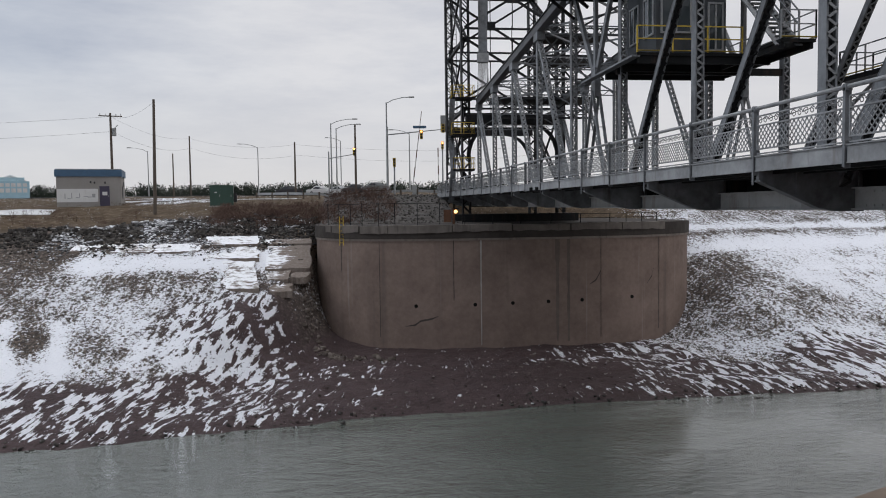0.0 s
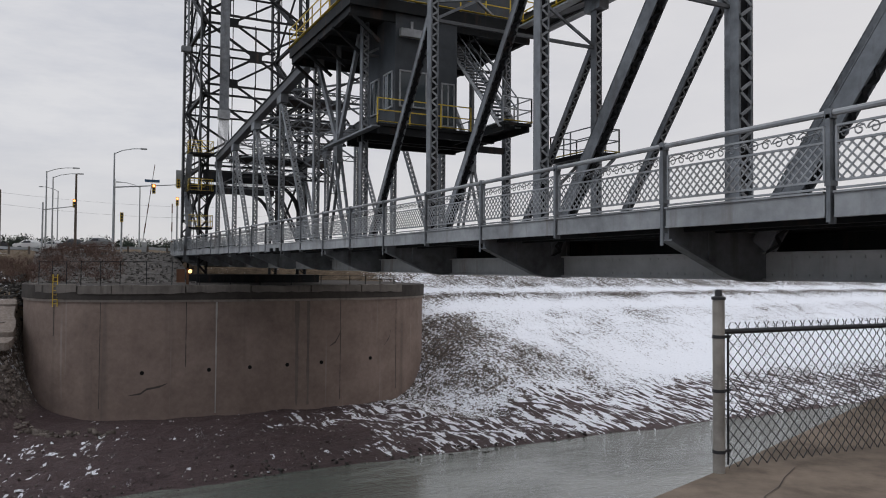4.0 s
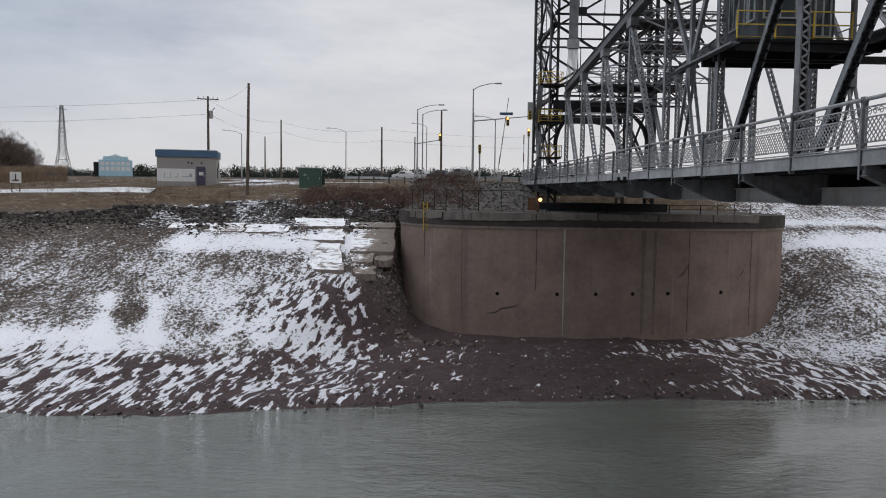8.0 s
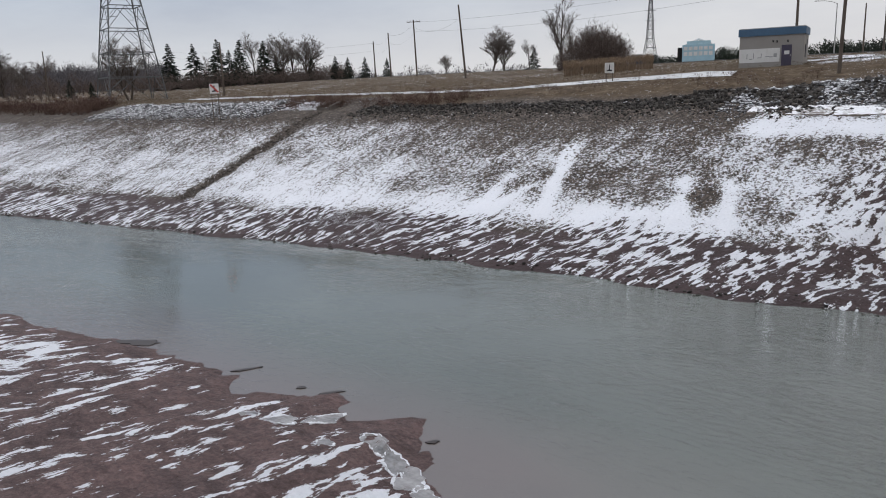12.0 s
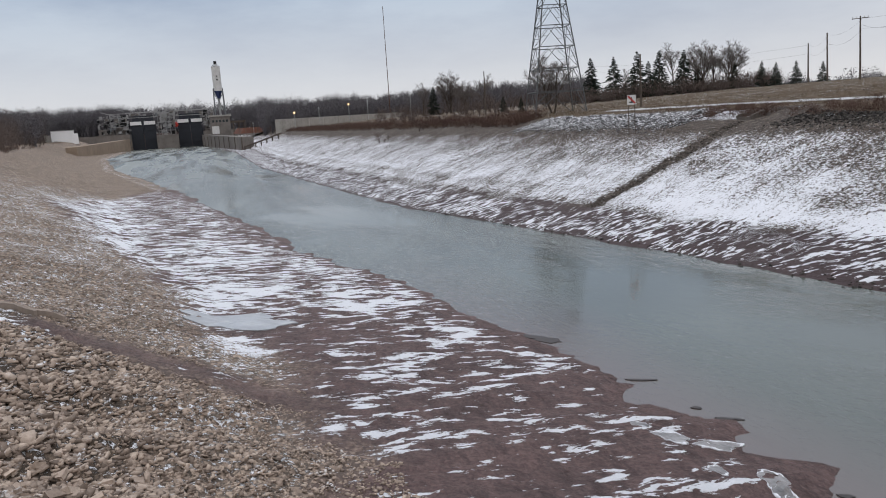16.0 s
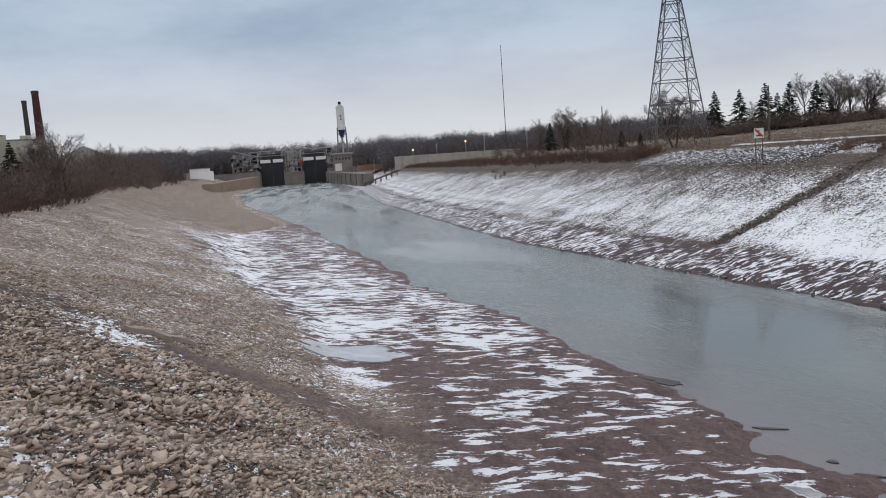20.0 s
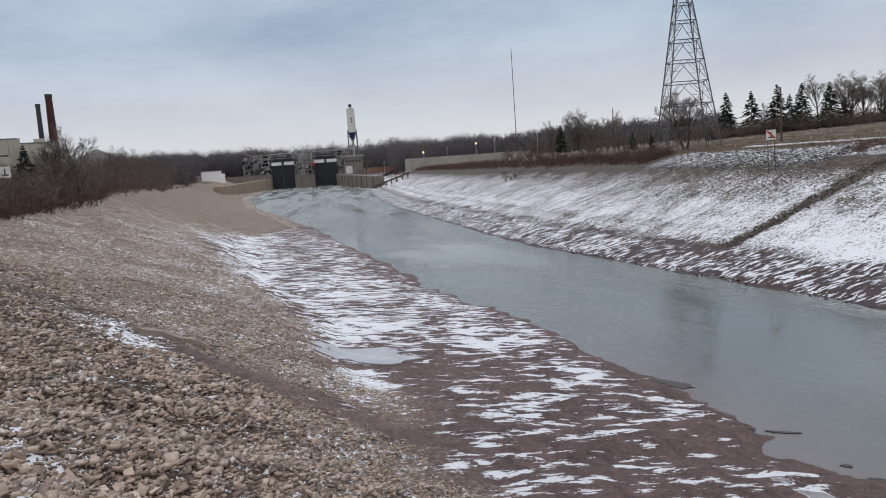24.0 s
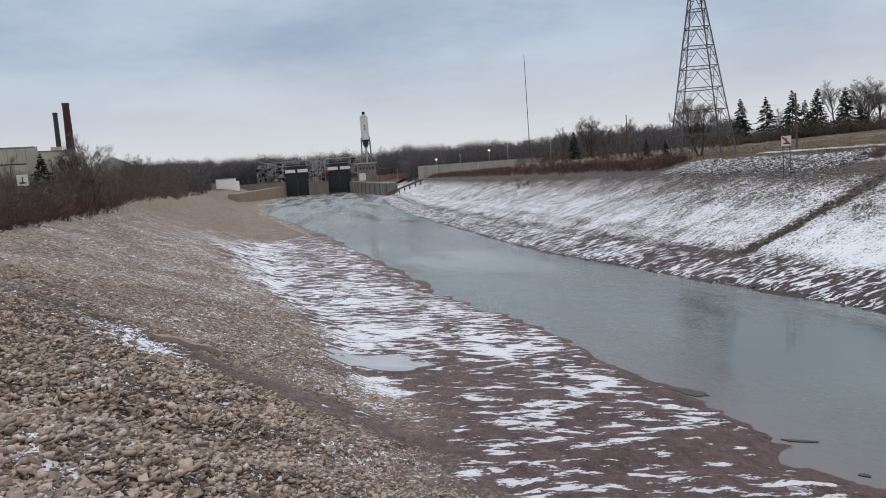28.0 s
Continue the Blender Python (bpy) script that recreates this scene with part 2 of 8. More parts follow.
def ground_z(x, y):
    x, y = np.asarray(x, float), np.asarray(y, float)
    v = y - far_edge(x) + 0.5 * wave_noise(x, y, 0.45, 1.0)
    # the bank is set back round the far pier
    notch = set_back(x, y)
    v = np.where(v > 0, np.maximum(v - 13.5 * notch, np.minimum(v, 1.5) + 0.12 * np.maximum(v - 1.5, 0) * notch), v)
    w = near_edge(x) - y + np.interp(x, (-60, -42, -8, 10), (0.8, 0.15, 0.15, 0.8)) * wave_noise(x, y, 0.35, 2.0) + 0.35 * wave_noise(x, y, 1.5, 4.0) + 0.22 * wave_noise(x, y, 3.2, 5.0)
    up = ramp01(28, 60, -x)
    zf = np.interp(v, V_FAR, Z_FAR) * (1 - up) + np.interp(v, V_FAR, Z_FAR_UP) * up
    zn = np.interp(w, V_NEAR, Z_NEAR) * (1 + 0.2 * ramp01(70, 210, -x) * ramp01(18, 36, w))
    # the road's embankment behind the far pier
    road = ramp01(80, 86, y) * (1 - ramp01(0, 12, np.maximum(6 - x, x - 24)))
    zf = np.where(road > 0, np.maximum(zf, zf + (np.interp(y, (80, 90, 120, 1500), (12.0, 12.5, 13.9, 13.6)) - zf) * road), zf)
    # stone drain down the far slope
    drain = np.exp(-((x + 65.0 + 0.12 * v) / 0.9) ** 2) * ramp01(6, 10, v) * (1 - ramp01(27, 30, v))
    mid = (far_edge(x) + near_edge(x)) / 2
    z = np.where(y > mid, zf - 0.22 * drain, zn)
    z = np.where(x < -712, np.maximum(z, 13.0), z)
    foot = ramp01(0.3, 2.5, y - far_edge(x)) * (1 - ramp01(12, 16, y - far_edge(x))) * ramp01(-9, -4, x) * (1 - ramp01(24, 34, x)) * (y > mid)
    z = z + foot * (0.26 * np.abs(wave_noise(x, 0.5 * y, 1.5, 6.0)) - 0.08 + 0.3 * np.abs(wave_noise(0.5 * x, y, 0.6, 8.0)))
    return z + np.where(z > 0.2, 0.06, 0.02) * wave_noise(x, y, 1.3, 3.0)


def ground_at(x, y):
    return float(ground_z(np.array([x]), np.array([y]))[0])


def axis(parts):
    out = []
    for a, b, s in parts:
        out += list(np.arange(a, b, s))
    return np.array(out + [parts[-1][1]])


gx = axis([(-1500, -760, 60), (-760, -690, 3.5), (-690, -250, 8), (-250, -100, 2.0), (-100, -40, 0.6), (-40, -36, 0.45), (-36, -8, 0.2), (-8, 40, 0.45), (40, 120, 2), (120, 400, 14), (400, 1500, 80)])
gy = axis([(-1200, -200, 60), (-200, -60, 5), (-60, -20, 1.2), (-20, 9, 0.45), (9, 19, 0.2), (19, 72, 0.45), (72, 130, 1.5), (130, 300, 8), (300, 1500, 60)])
GX, GY = np.meshgrid(gx, gy)
GZ = ground_z(GX, GY)
nx, ny = len(gx), len(gy)
idx = np.arange(nx * ny).reshape(ny, nx)
faces = np.stack([idx[:-1, :-1], idx[:-1, 1:], idx[1:, 1:], idx[1:, :-1]], -1).reshape(-1, 4)
g_me = bpy.data.meshes.new("ground")
g_me.from_pydata(np.stack([GX, GY, GZ], -1).reshape(-1, 3), [], faces.tolist())
g_me.polygons.foreach_set("use_smooth", [True] * len(faces))
V = GY - far_edge(GX)
Wd = near_edge(GX) - GY
FARSIDE = GY > (far_edge(GX) + near_edge(GX)) / 2
def soft(a, b, v):
    t = np.clip((v - a) / (b - a), 0, 1)
    return t * t * (3 - 2 * t)


notch_g = set_back(GX, GY)
Vp = np.where(V > 0, V - 13.5 * notch_g * (1 - soft(19, 27, GX)), V)
SILT_W = np.interp(GX, (-195, -165, -140, -122, -106, -85, -65, -46, -34, -20), (-4, 1, 10, 17, 20, 17.5, 15.5, 14.5, 13, 12.5))
mud = np.where(FARSIDE, 1 - soft(5.5, 9, Vp + 2 * wave_noise(GX, GY, 0.3, 4)), 1 - soft(-2.0, 2.0, Wd + 2 * wave_noise(GX, GY, 0.3, 5) - SILT_W))
grass = np.where(FARSIDE, soft(0, 3, V - np.interp(GX, (-125, -112, -66, -60, -34, -20, -12), (29.5, 33, 33, 29.5, 29.5, 31, 33)) + 1.5 * wave_noise(GX, GY, 0.2, 7)), soft(37, 41, Wd))
grass = np.maximum(grass, FARSIDE * soft(-8, -3, GX) * (1 - soft(28, 32, GX)) * soft(24, 27, V))
drain_g = np.exp(-((GX + 65.0 + 0.12 * V) / 0.7) ** 2) * soft(5, 9, V) * (1 - soft(27, 30, V))
snow_far = np.interp(V, (0, 0.4, 1.5, 4, 6.5, 7.6, 9.3, 10.8, 13, 17, 21, 23.5, 25.2, 27, 34, 60, 100), (0.1, 0.40, 0.45, 0.44, 0.46, 0.54, 0.68, 0.56, 0.48, 0.44, 0.37, 0.28, 0.06, 0.04, 0.08, 0.2, 0.2))
snow_near = np.interp(Wd * 13 / np.maximum(SILT_W, 4), (0, 0.6, 3, 8, 11.5, 13.2, 14.5, 18, 24, 40), (0.16, 0.38, 0.46, 0.48, 0.52, 0.40, 0.25, 0.22, 0.17, 0.09)) - 0.26 * (1 - soft(-180, -112, GX))
west_g = 1 - soft(-50, -24, GX)
snow_near = snow_near + 0.04 - 0.04 * (1 - soft(-85, -55, GX)) * (Wd < 14) - 0.13 * (1 - west_g) * (Wd < 14)
slope_g = soft(9.5, 11.5, V) * (1 - soft(24.5, 26, V))
snow = np.where(FARSIDE, snow_far, snow_near)
left_g = np.interp(GX, (-90, -62, -60, -40, -36, -23, -20, -14, -11, 24, 60), (0.04, 0.1, 0.12, -0.06, -0.10, -0.08, 0.0, 0.0, 0.04, 0.0, 0.0))
snow = snow + np.where(FARSIDE, slope_g * left_g, 0.0)
snow = snow + FARSIDE * 0.45 * soft(20.5, 22.5, V) * (1 - soft(25, 26.2, V)) * soft(-22.5, -19.5, GX) * (1 - soft(-5, -3, GX))
wedge = 1 - soft(-4, 3.5, GX - 52 + 0.86 * V)
snow = snow + FARSIDE * soft(20, 27, GX) * soft(8.5, 10.5, V) * (1 - soft(25, 27, V)) * (0.26 * (1 - wedge) - 0.04 * wedge)
snow = snow + FARSIDE * 0.32 * soft(22, 24, V) * (1 - soft(29, 31, V)) * soft(27, 32, GX)
snow = snow + FARSIDE * 0.45 * soft(28.3, 29.5, V) * (1 - soft(32.5, 34, V)) * soft(-116, -106, GX) * (1 - soft(-72, -66, GX)) * (0.6 + 0.9 * wave_noise(GX, GY, 0.22, 3))
snow = snow - FARSIDE * 0.06 * (1 - soft(6, 8, V)) * soft(-85, -70, GX) * (1 - soft(-32, -20, GX))
snow = snow + FARSIDE * soft(27, 33, GX) * (0.36 * soft(27, 29, V) * (1 - soft(37, 42, V)) + 0.05 * soft(0.5, 2, V) * (1 - soft(7, 9, V)))
snow = snow + FARSIDE * (0.09 * soft(14.5, 17, V) * (1 - soft(21.5, 24, V)) * soft(-40, -30, GX) * (1 - soft(-19, -14, GX)) - 0.12 * soft(9.5, 11, V) * (1 - soft(12.5, 14, V)) * soft(-27, -23, GX) * (1 - soft(-19, -16, GX)))
snow = snow + 0.07 * wave_noise(GX, GY, 0.35, 6)
front = np.exp(-((GX - 8) / 11.0) ** 2) * FARSIDE * (V < 20)
# long tongues of drifted snow and bare strips on the far slope: x at the toe, lean, from, to, width, amount
for x_, dx_, va, vb, w_s, much in ((-30.0, 0.32, 9, 20.5, 0.6, 0.5), (-35.0, 0.1, 9, 15.5, 0.7, 0.28), (-33.0, -0.2, 9, 14, 0.5, 0.25), (-20.3, 0.3, 9, 16, 0.6, 0.34), (-17.2, 0.3, 9, 15.5, 0.6, 0.3), (-26.0, 0.2, 9, 11.5, 1.3, 0.25), (-46, 0.4, 9, 17, 0.9, 0.12), (-12.5, 0.3, 9, 12.5, 0.5, 0.12), (-8.2, 0.2, 9, 12.5, 0.45, 0.18), (-6.3, 0.2, 9, 12.5, 0.4, 0.22), (-10.3, 0.25, 9, 12.5, 0.5, 0.12), (-18.9, 0.3, 12, 19, 1.2, -0.18), (-15.0, 0.3, 10.5, 14, 1.0, -0.14)):
    snow = snow + much * np.exp(-((GX - x_ + dx_ * (V - 10)) / w_s) ** 2) * soft(va - 1.5, va, V) * (1 - soft(vb - 2, vb, V)) * FARSIDE
snow = snow - FARSIDE * soft(5, 7.5, V) * (1 - soft(10.5, 12, V)) * (0.05 * soft(-26, -14, GX) + 0.14 * (1 - soft(-75, -55, GX)))
snow = snow - 0.12 * FARSIDE * soft(-12, -5, GX) * (1 - soft(27, 31, GX)) * soft(24, 27, V)
snow = snow - 0.46 * front - 0.22 * FARSIDE * np.exp(-((GX + 1.0) / 3.2) ** 2 - ((GY - 54) / 5.0) ** 2) - 0.55 * drain_g * FARSIDE


def near_line(xa, ya, xb, yb, w_s):
    t = np.clip(((GX - xa) * (xb - xa) + (GY - ya) * (yb - ya)) / ((xb - xa) ** 2 + (yb - ya) ** 2), 0, 1)
    return np.exp(-((GX - xa - t * (xb - xa)) ** 2 + (GY - ya - t * (yb - ya)) ** 2) / w_s ** 2)


bare = np.maximum(0.6 * near_line(-37.5, -9.4, -34.5, -6.2, 0.7), 0.95 * np.maximum(near_line(-32.4, -6.0, -29.2, -0.9, 1.3), near_line(-29.2, -0.9, -24.5, 5.0, 1.5)))
mud = np.maximum(mud, 0.9 * bare)
mud = np.maximum(mud, FARSIDE * np.exp(-((GX + 6.0) / 5.5) ** 2 - ((GY - 50.5) / 4.6) ** 2) * 1.5).clip(0, 1)
snow = snow + 0.5 * near_line(-25, 106, -18, 87, 2.6) + 0.4 * near_line(-21, 81, -15, 85, 1.6)
snow = snow - 0.12 * bare - 0.16 * near_line(-37.2, 0.4, -35.6, 3.0, 2.0) - 0.1 * near_line(-40, 4, -36, 5, 2.5) + 0.3 * near_line(-35.6, -11, -31.0, -6.2, 1.1) + 0.4 * near_line(-36, 0.6, -33.5, 1.9, 1.0) + 0.3 * near_line(-19.2, -7.6, -15.4, -5.6, 1.6)
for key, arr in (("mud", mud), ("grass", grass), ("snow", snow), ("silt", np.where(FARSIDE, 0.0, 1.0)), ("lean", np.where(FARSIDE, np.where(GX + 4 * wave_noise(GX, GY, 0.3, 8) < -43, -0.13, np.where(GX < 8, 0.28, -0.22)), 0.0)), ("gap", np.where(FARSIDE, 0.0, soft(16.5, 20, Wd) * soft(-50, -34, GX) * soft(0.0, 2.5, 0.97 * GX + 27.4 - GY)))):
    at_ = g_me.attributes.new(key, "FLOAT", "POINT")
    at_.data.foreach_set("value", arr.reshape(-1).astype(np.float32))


def ground_material():
    m, n, l, b = mat_base("canal_bank", 0.9)
    b.inputs["Specular IOR Level"].default_value = 0.12

    def attr(name):
        a = n.new("ShaderNodeAttribute")
        a.attribute_name = name
        return a.outputs["Fac"]

    p = where(n, l)
    pebble = n.new("ShaderNodeTexVoronoi")
    pebble.inputs["Scale"].default_value = 5.0
    pebble.distance = "CHEBYCHEV"
    jag = n.new("ShaderNodeTexNoise")
    jag.inputs["Scale"].default_value, jag.inputs["Detail"].default_value = 2.6, 3
    l.new(p, jag.inputs["Vector"])
    l.new(mix(n, l, 0.45, p, jag.outputs["Color"], "ADD"), pebble.inputs["Vector"])
    fine = tex_noise(n, l, 7.0, 8, 0.7, p)
    big = tex_noise(n, l, 0.22, 6, 0.6, p)
    stone = ramp(n, l, pebble.outputs["Color"], [(0.2, (0.24, 0.178, 0.138)), (0.55, (0.435, 0.335, 0.258)), (0.85, (0.62, 0.495, 0.395))])
    # pebble edges coloured dark, as the shade in between them
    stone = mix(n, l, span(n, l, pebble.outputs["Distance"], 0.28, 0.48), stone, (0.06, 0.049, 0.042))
    drag = tex_noise(n, l, 1.0, 7, 0.72, where(n, l, (1.0, 2.6, 2.6)), 0.4)
    stone = mix(n, l, 1.0, stone, ramp(n, l, drag, [(0.38, (0.42, 0.4, 0.39)), (0.5, (0.92, 0.92, 0.92)), (0.64, (1.3, 1.3, 1.3))]), "MULTIPLY")
    stone = mix(n, l, 0.3, stone, ramp(n, l, big, [(0.35, (0.27, 0.218, 0.178)), (0.65, (0.46, 0.385, 0.325))]))
    dull = mix(n, l, 1.0, stone, (0.43, 0.45, 0.48), "MULTIPLY")
    stone = mix(n, l, attr("silt"), dull, stone)
    mudc = ramp(n, l, fine, [(0.3, (0.036, 0.026, 0.0275)), (0.7, (0.12, 0.085, 0.088))])
    clod = tex_noise(n, l, 1.9, 8, 0.75, where(n, l, (0.8, 1.4, 1)), 0.5)
    mudc = mix(n, l, 1.0, mudc, ramp(n, l, clod, [(0.36, (0.55, 0.52, 0.52)), (0.6, (1.12, 1.1, 1.1))]), "MULTIPLY")
    mudc = mix(n, l, 0.3, mudc, ramp(n, l, big, [(0.35, (0.052, 0.037, 0.034)), (0.65, (0.115, 0.083, 0.076))]))
    turf = ramp(n, l, mix(n, l, 0.4, tex_noise(n, l, 1.6, 9, 0.75, p), tex_noise(n, l, 0.35, 6, 0.65, where(n, l, (1, 2.5, 1)))), [(0.32, (0.036, 0.026, 0.018)), (0.5, (0.105, 0.077, 0.052)), (0.66, (0.2, 0.155, 0.108))])
    mudc = mix(n, l, attr("silt"), mudc, mix(n, l, 0.6, mudc, ramp(n, l, fine, [(0.3, (0.092, 0.06, 0.056)), (0.7, (0.25, 0.172, 0.162))])))
    damp = tex_noise(n, l, 0.55, 7, 0.68, where(n, l, (0.8, 1.6, 1)), 0.6)
    mudc = mix(n, l, attr("silt"), mudc, mix(n, l, 1.0, mudc, ramp(n, l, mix(n, l, 0.45, damp, clod), [(0.38, (0.56, 0.57, 0.58)), (0.5, (1.0, 1.0, 1.0)), (0.62, (1.3, 1.26, 1.25))]), "MULTIPLY"))
    # ground under the loose stones multiplied darker for the shade in their gaps
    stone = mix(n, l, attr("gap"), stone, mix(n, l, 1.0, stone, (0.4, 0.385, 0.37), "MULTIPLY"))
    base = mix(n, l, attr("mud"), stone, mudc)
    base = mix(n, l, attr("grass"), base, turf)
    warp = n.new("ShaderNodeMixRGB")
    warp.blend_type, warp.inputs[0].default_value = "ADD", 1.0
    curl = n.new("ShaderNodeTexNoise")
    curl.inputs["Scale"].default_value, curl.inputs["Detail"].default_value = 0.25, 2
    l.new(p, curl.inputs["Vector"])
    # the wind laid the drifts aslant, mirrored on the two sides of the far pier
    slant = n.new("ShaderNodeVectorRotate")
    slant.rotation_type = "Z_AXIS"
    l.new(p, slant.inputs["Vector"])
    l.new(attr("lean"), slant.inputs["Angle"])
    stretch = n.new("ShaderNodeVectorMath")
    stretch.operation = "MULTIPLY"
    stretch.inputs[1].default_value = (2.7, 0.8, 0.7)
    l.new(slant.outputs["Vector"], stretch.inputs[0])
    l.new(stretch.outputs["Vector"], warp.inputs[1])
    bend = n.new("ShaderNodeMixRGB")
    bend.blend_type, bend.inputs[0].default_value = "MULTIPLY", 1.0
    bend.inputs[2].default_value = (2.0, 1.0, 0, 1)
    l.new(curl.outputs["Color"], bend.inputs[1])
    l.new(bend.outputs[0], warp.inputs[2])
    drift = tex_noise(n, l, 1.0, 8, 0.63, warp.outputs[0])
    broad = tex_noise(n, l, 0.3, 4, 0.55, p)
    speck = tex_noise(n, l, 4.8, 5, 0.82, where(n, l, (1, 0.75, 0.75)))
    grit = calc(n, l, "ADD", speck, calc(n, l, "MULTIPLY", calc(n, l, "SUBTRACT", 0.35, pebble.outputs["Distance"]), 0.22))
    rill = tex_noise(n, l, 1.0, 5, 0.6, where(n, l, (1.3, 0.17, 0.17)), 0.3)
    side = calc(n, l, "SUBTRACT", 0.14, calc(n, l, "MULTIPLY", attr("silt"), 0.14))
    grit = span(n, l, mix(n, l, side, mix(n, l, 0.2, grit, drift), rill), 0.34, 0.66)
    clump = tex_noise(n, l, 0.62, 7, 0.6, warp.outputs[0])
    wisp = span(n, l, mix(n, l, 0.1, mix(n, l, calc(n, l, "MULTIPLY", attr("silt"), 0.5), drift, clump), fine), 0.34, 0.66)
    blow = mix(n, l, attr("mud"), grit, wisp)
    depth = calc(n, l, "SUBTRACT", calc(n, l, "ADD", attr("snow"), calc(n, l, "MULTIPLY", calc(n, l, "SUBTRACT", broad, 0.5), 0.5)), blow)
    cover = mix(n, l, attr("mud"), span(n, l, depth, -0.05, 0.05), span(n, l, depth, -0.02, 0.025))
    snowc = ramp(n, l, fine, [(0.3, (0.775, 0.79, 0.835)), (0.7, (0.885, 0.895, 0.93))])
    l.new(mix(n, l, cover, base, snowc), b.inputs["Base Color"])
    wet = calc(n, l, "MULTIPLY", attr("mud"), -0.35)
    l.new(calc(n, l, "ADD", 0.92, wet), b.inputs["Roughness"])
    lumps = tex_noise(n, l, 1.3, 9, 0.68, where(n, l, (0.7, 1.5, 1)), 0.6)
    lumps = calc(n, l, "MULTIPLY", calc(n, l, "MULTIPLY", lumps, attr("mud")), 3.2)
    rough_h = calc(n, l, "ADD", calc(n, l, "MULTIPLY", pebble.outputs["Distance"], -0.6), calc(n, l, "ADD", fine, calc(n, l, "MULTIPLY", cover, 0.6)))
    bump(n, l, b, calc(n, l, "ADD", rough_h, lumps), 0.75, 0.13)
    return m


g_me.materials.append(ground_material())
ground = tagged(new("ground", g_me), "stony canal banks with red-brown mud and patchy snow", "ground", kind="structure")

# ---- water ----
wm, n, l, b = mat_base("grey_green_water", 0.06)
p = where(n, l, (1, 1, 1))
# IOR set above real water's to strengthen the reflections
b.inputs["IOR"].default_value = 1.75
swell = tex_noise(n, l, 0.5, 4, 0.6, where(n, l, (0.8, 1.3, 1)), 1.2)
chop = tex_noise(n, l, 2.3, 4, 0.65, where(n, l, (0.7, 1.5, 1)), 0.8)
calm = span(n, l, tex_noise(n, l, 0.06, 4, 0.6, where(n, l, (0.5, 1, 1)), 0.5), 0.42, 0.6, 0.12, 1.0)
sep = n.new("ShaderNodeSeparateXYZ")
l.new(p, sep.inputs[0])
rip = calc(n, l, "MULTIPLY", mix(n, l, 0.42, swell, chop), calc(n, l, "MULTIPLY", calm, span(n, l, sep.outputs[0], -26, 8, 0.36, 1.6)))
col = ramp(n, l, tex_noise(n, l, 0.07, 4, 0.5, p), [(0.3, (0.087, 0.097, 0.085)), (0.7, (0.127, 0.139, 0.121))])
# silty shallows along the near shore
silty = calc(n, l, "MULTIPLY", span(n, l, calc(n, l, "ADD", sep.outputs[1], calc(n, l, "MULTIPLY", calm, 1.5)), 16.5, 21.5, 0.75, 0.0), calc(n, l, "MULTIPLY", span(n, l, sep.outputs[0], -60, -32), span(n, l, sep.outputs[0], -12, -4, 1.0, 0.0)))
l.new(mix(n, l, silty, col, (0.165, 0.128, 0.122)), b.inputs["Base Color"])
bump(n, l, b, rip, 1.0, 0.24)
# the reach near the lock is ruffled by the wind
streaks = tex_noise(n, l, 1.0, 5, 0.6, where(n, l, (0.012, 0.12, 0.12)), 0.6)
l.new(calc(n, l, "MULTIPLY", span(n, l, sep.outputs[0], -280, -35, 0.3, 0.06), span(n, l, streaks, 0.4, 0.6, 0.45, 1.25)), b.inputs["Roughness"])
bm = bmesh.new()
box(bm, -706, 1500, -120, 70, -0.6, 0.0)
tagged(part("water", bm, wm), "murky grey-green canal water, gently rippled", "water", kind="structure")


# ---- piers ----
def pier_material():
    m, n, l, b = mat_base("weathered_pier_concrete", 0.88)
    b.inputs["Specular IOR Level"].default_value = 0.2
    p = where(n, l)
    f1, f2 = tex_noise(n, l, 3.0, 9, 0.7, p), tex_noise(n, l, 0.35, 5, 0.6, p)
    col = mix(n, l, 0.5, ramp(n, l, f1, [(0.3, (0.15, 0.11, 0.092)), (0.7, (0.26, 0.196, 0.165))]), ramp(n, l, f2, [(0.35, (0.137, 0.1, 0.083)), (0.65, (0.268, 0.204, 0.172))]))
    streak = tex_noise(n, l, 1.0, 5, 0.5, where(n, l, (0.9, 0.9, 0.03)))
    col = mix(n, l, span(n, l, streak, 0.58, 0.72, 0, 0.55), col, (0.11, 0.09, 0.078))
    pale = tex_noise(n, l, 1.0, 4, 0.5, where(n, l, (1.7, 1.7, 0.03)))
    col = mix(n, l, span(n, l, pale, 0.68, 0.75, 0, 0.4), col, (0.42, 0.39, 0.36))
    l.new(col, b.inputs["Base Color"])
    bump(n, l, b, f1, 0.25, 0.03)
    return m


M_PIER = pier_material()
M_COPE = plain("coping_block_concrete", (0.15, 0.132, 0.118), 0.9, 0.0, 0.4, 2.0, (0.06, 0.052, 0.047))
# dark for its stains and for the shadow gap beneath the coping blocks
M_COPING = plain("dark_coping_concrete", (0.06, 0.052, 0.047), 0.9, 0.0, 0.4, 2.0, (0.05, 0.045, 0.04))


PIER_C, PIER_H = 13.3, 15.8


def pier_outline(side, steps=40):
    """The rounded plan of a pier; side +1: far, -1: near."""
    pts = []
    for i in range(steps + 1):
        a = math.pi * i / steps
        c = math.cos(a)
        x = PIER_C - PIER_H * math.copysign(abs(c) ** 0.7, c)
        y = 11.5 * (1 - abs(math.sin(a)) ** 0.7)
        pts.append((x, y))
    return pts


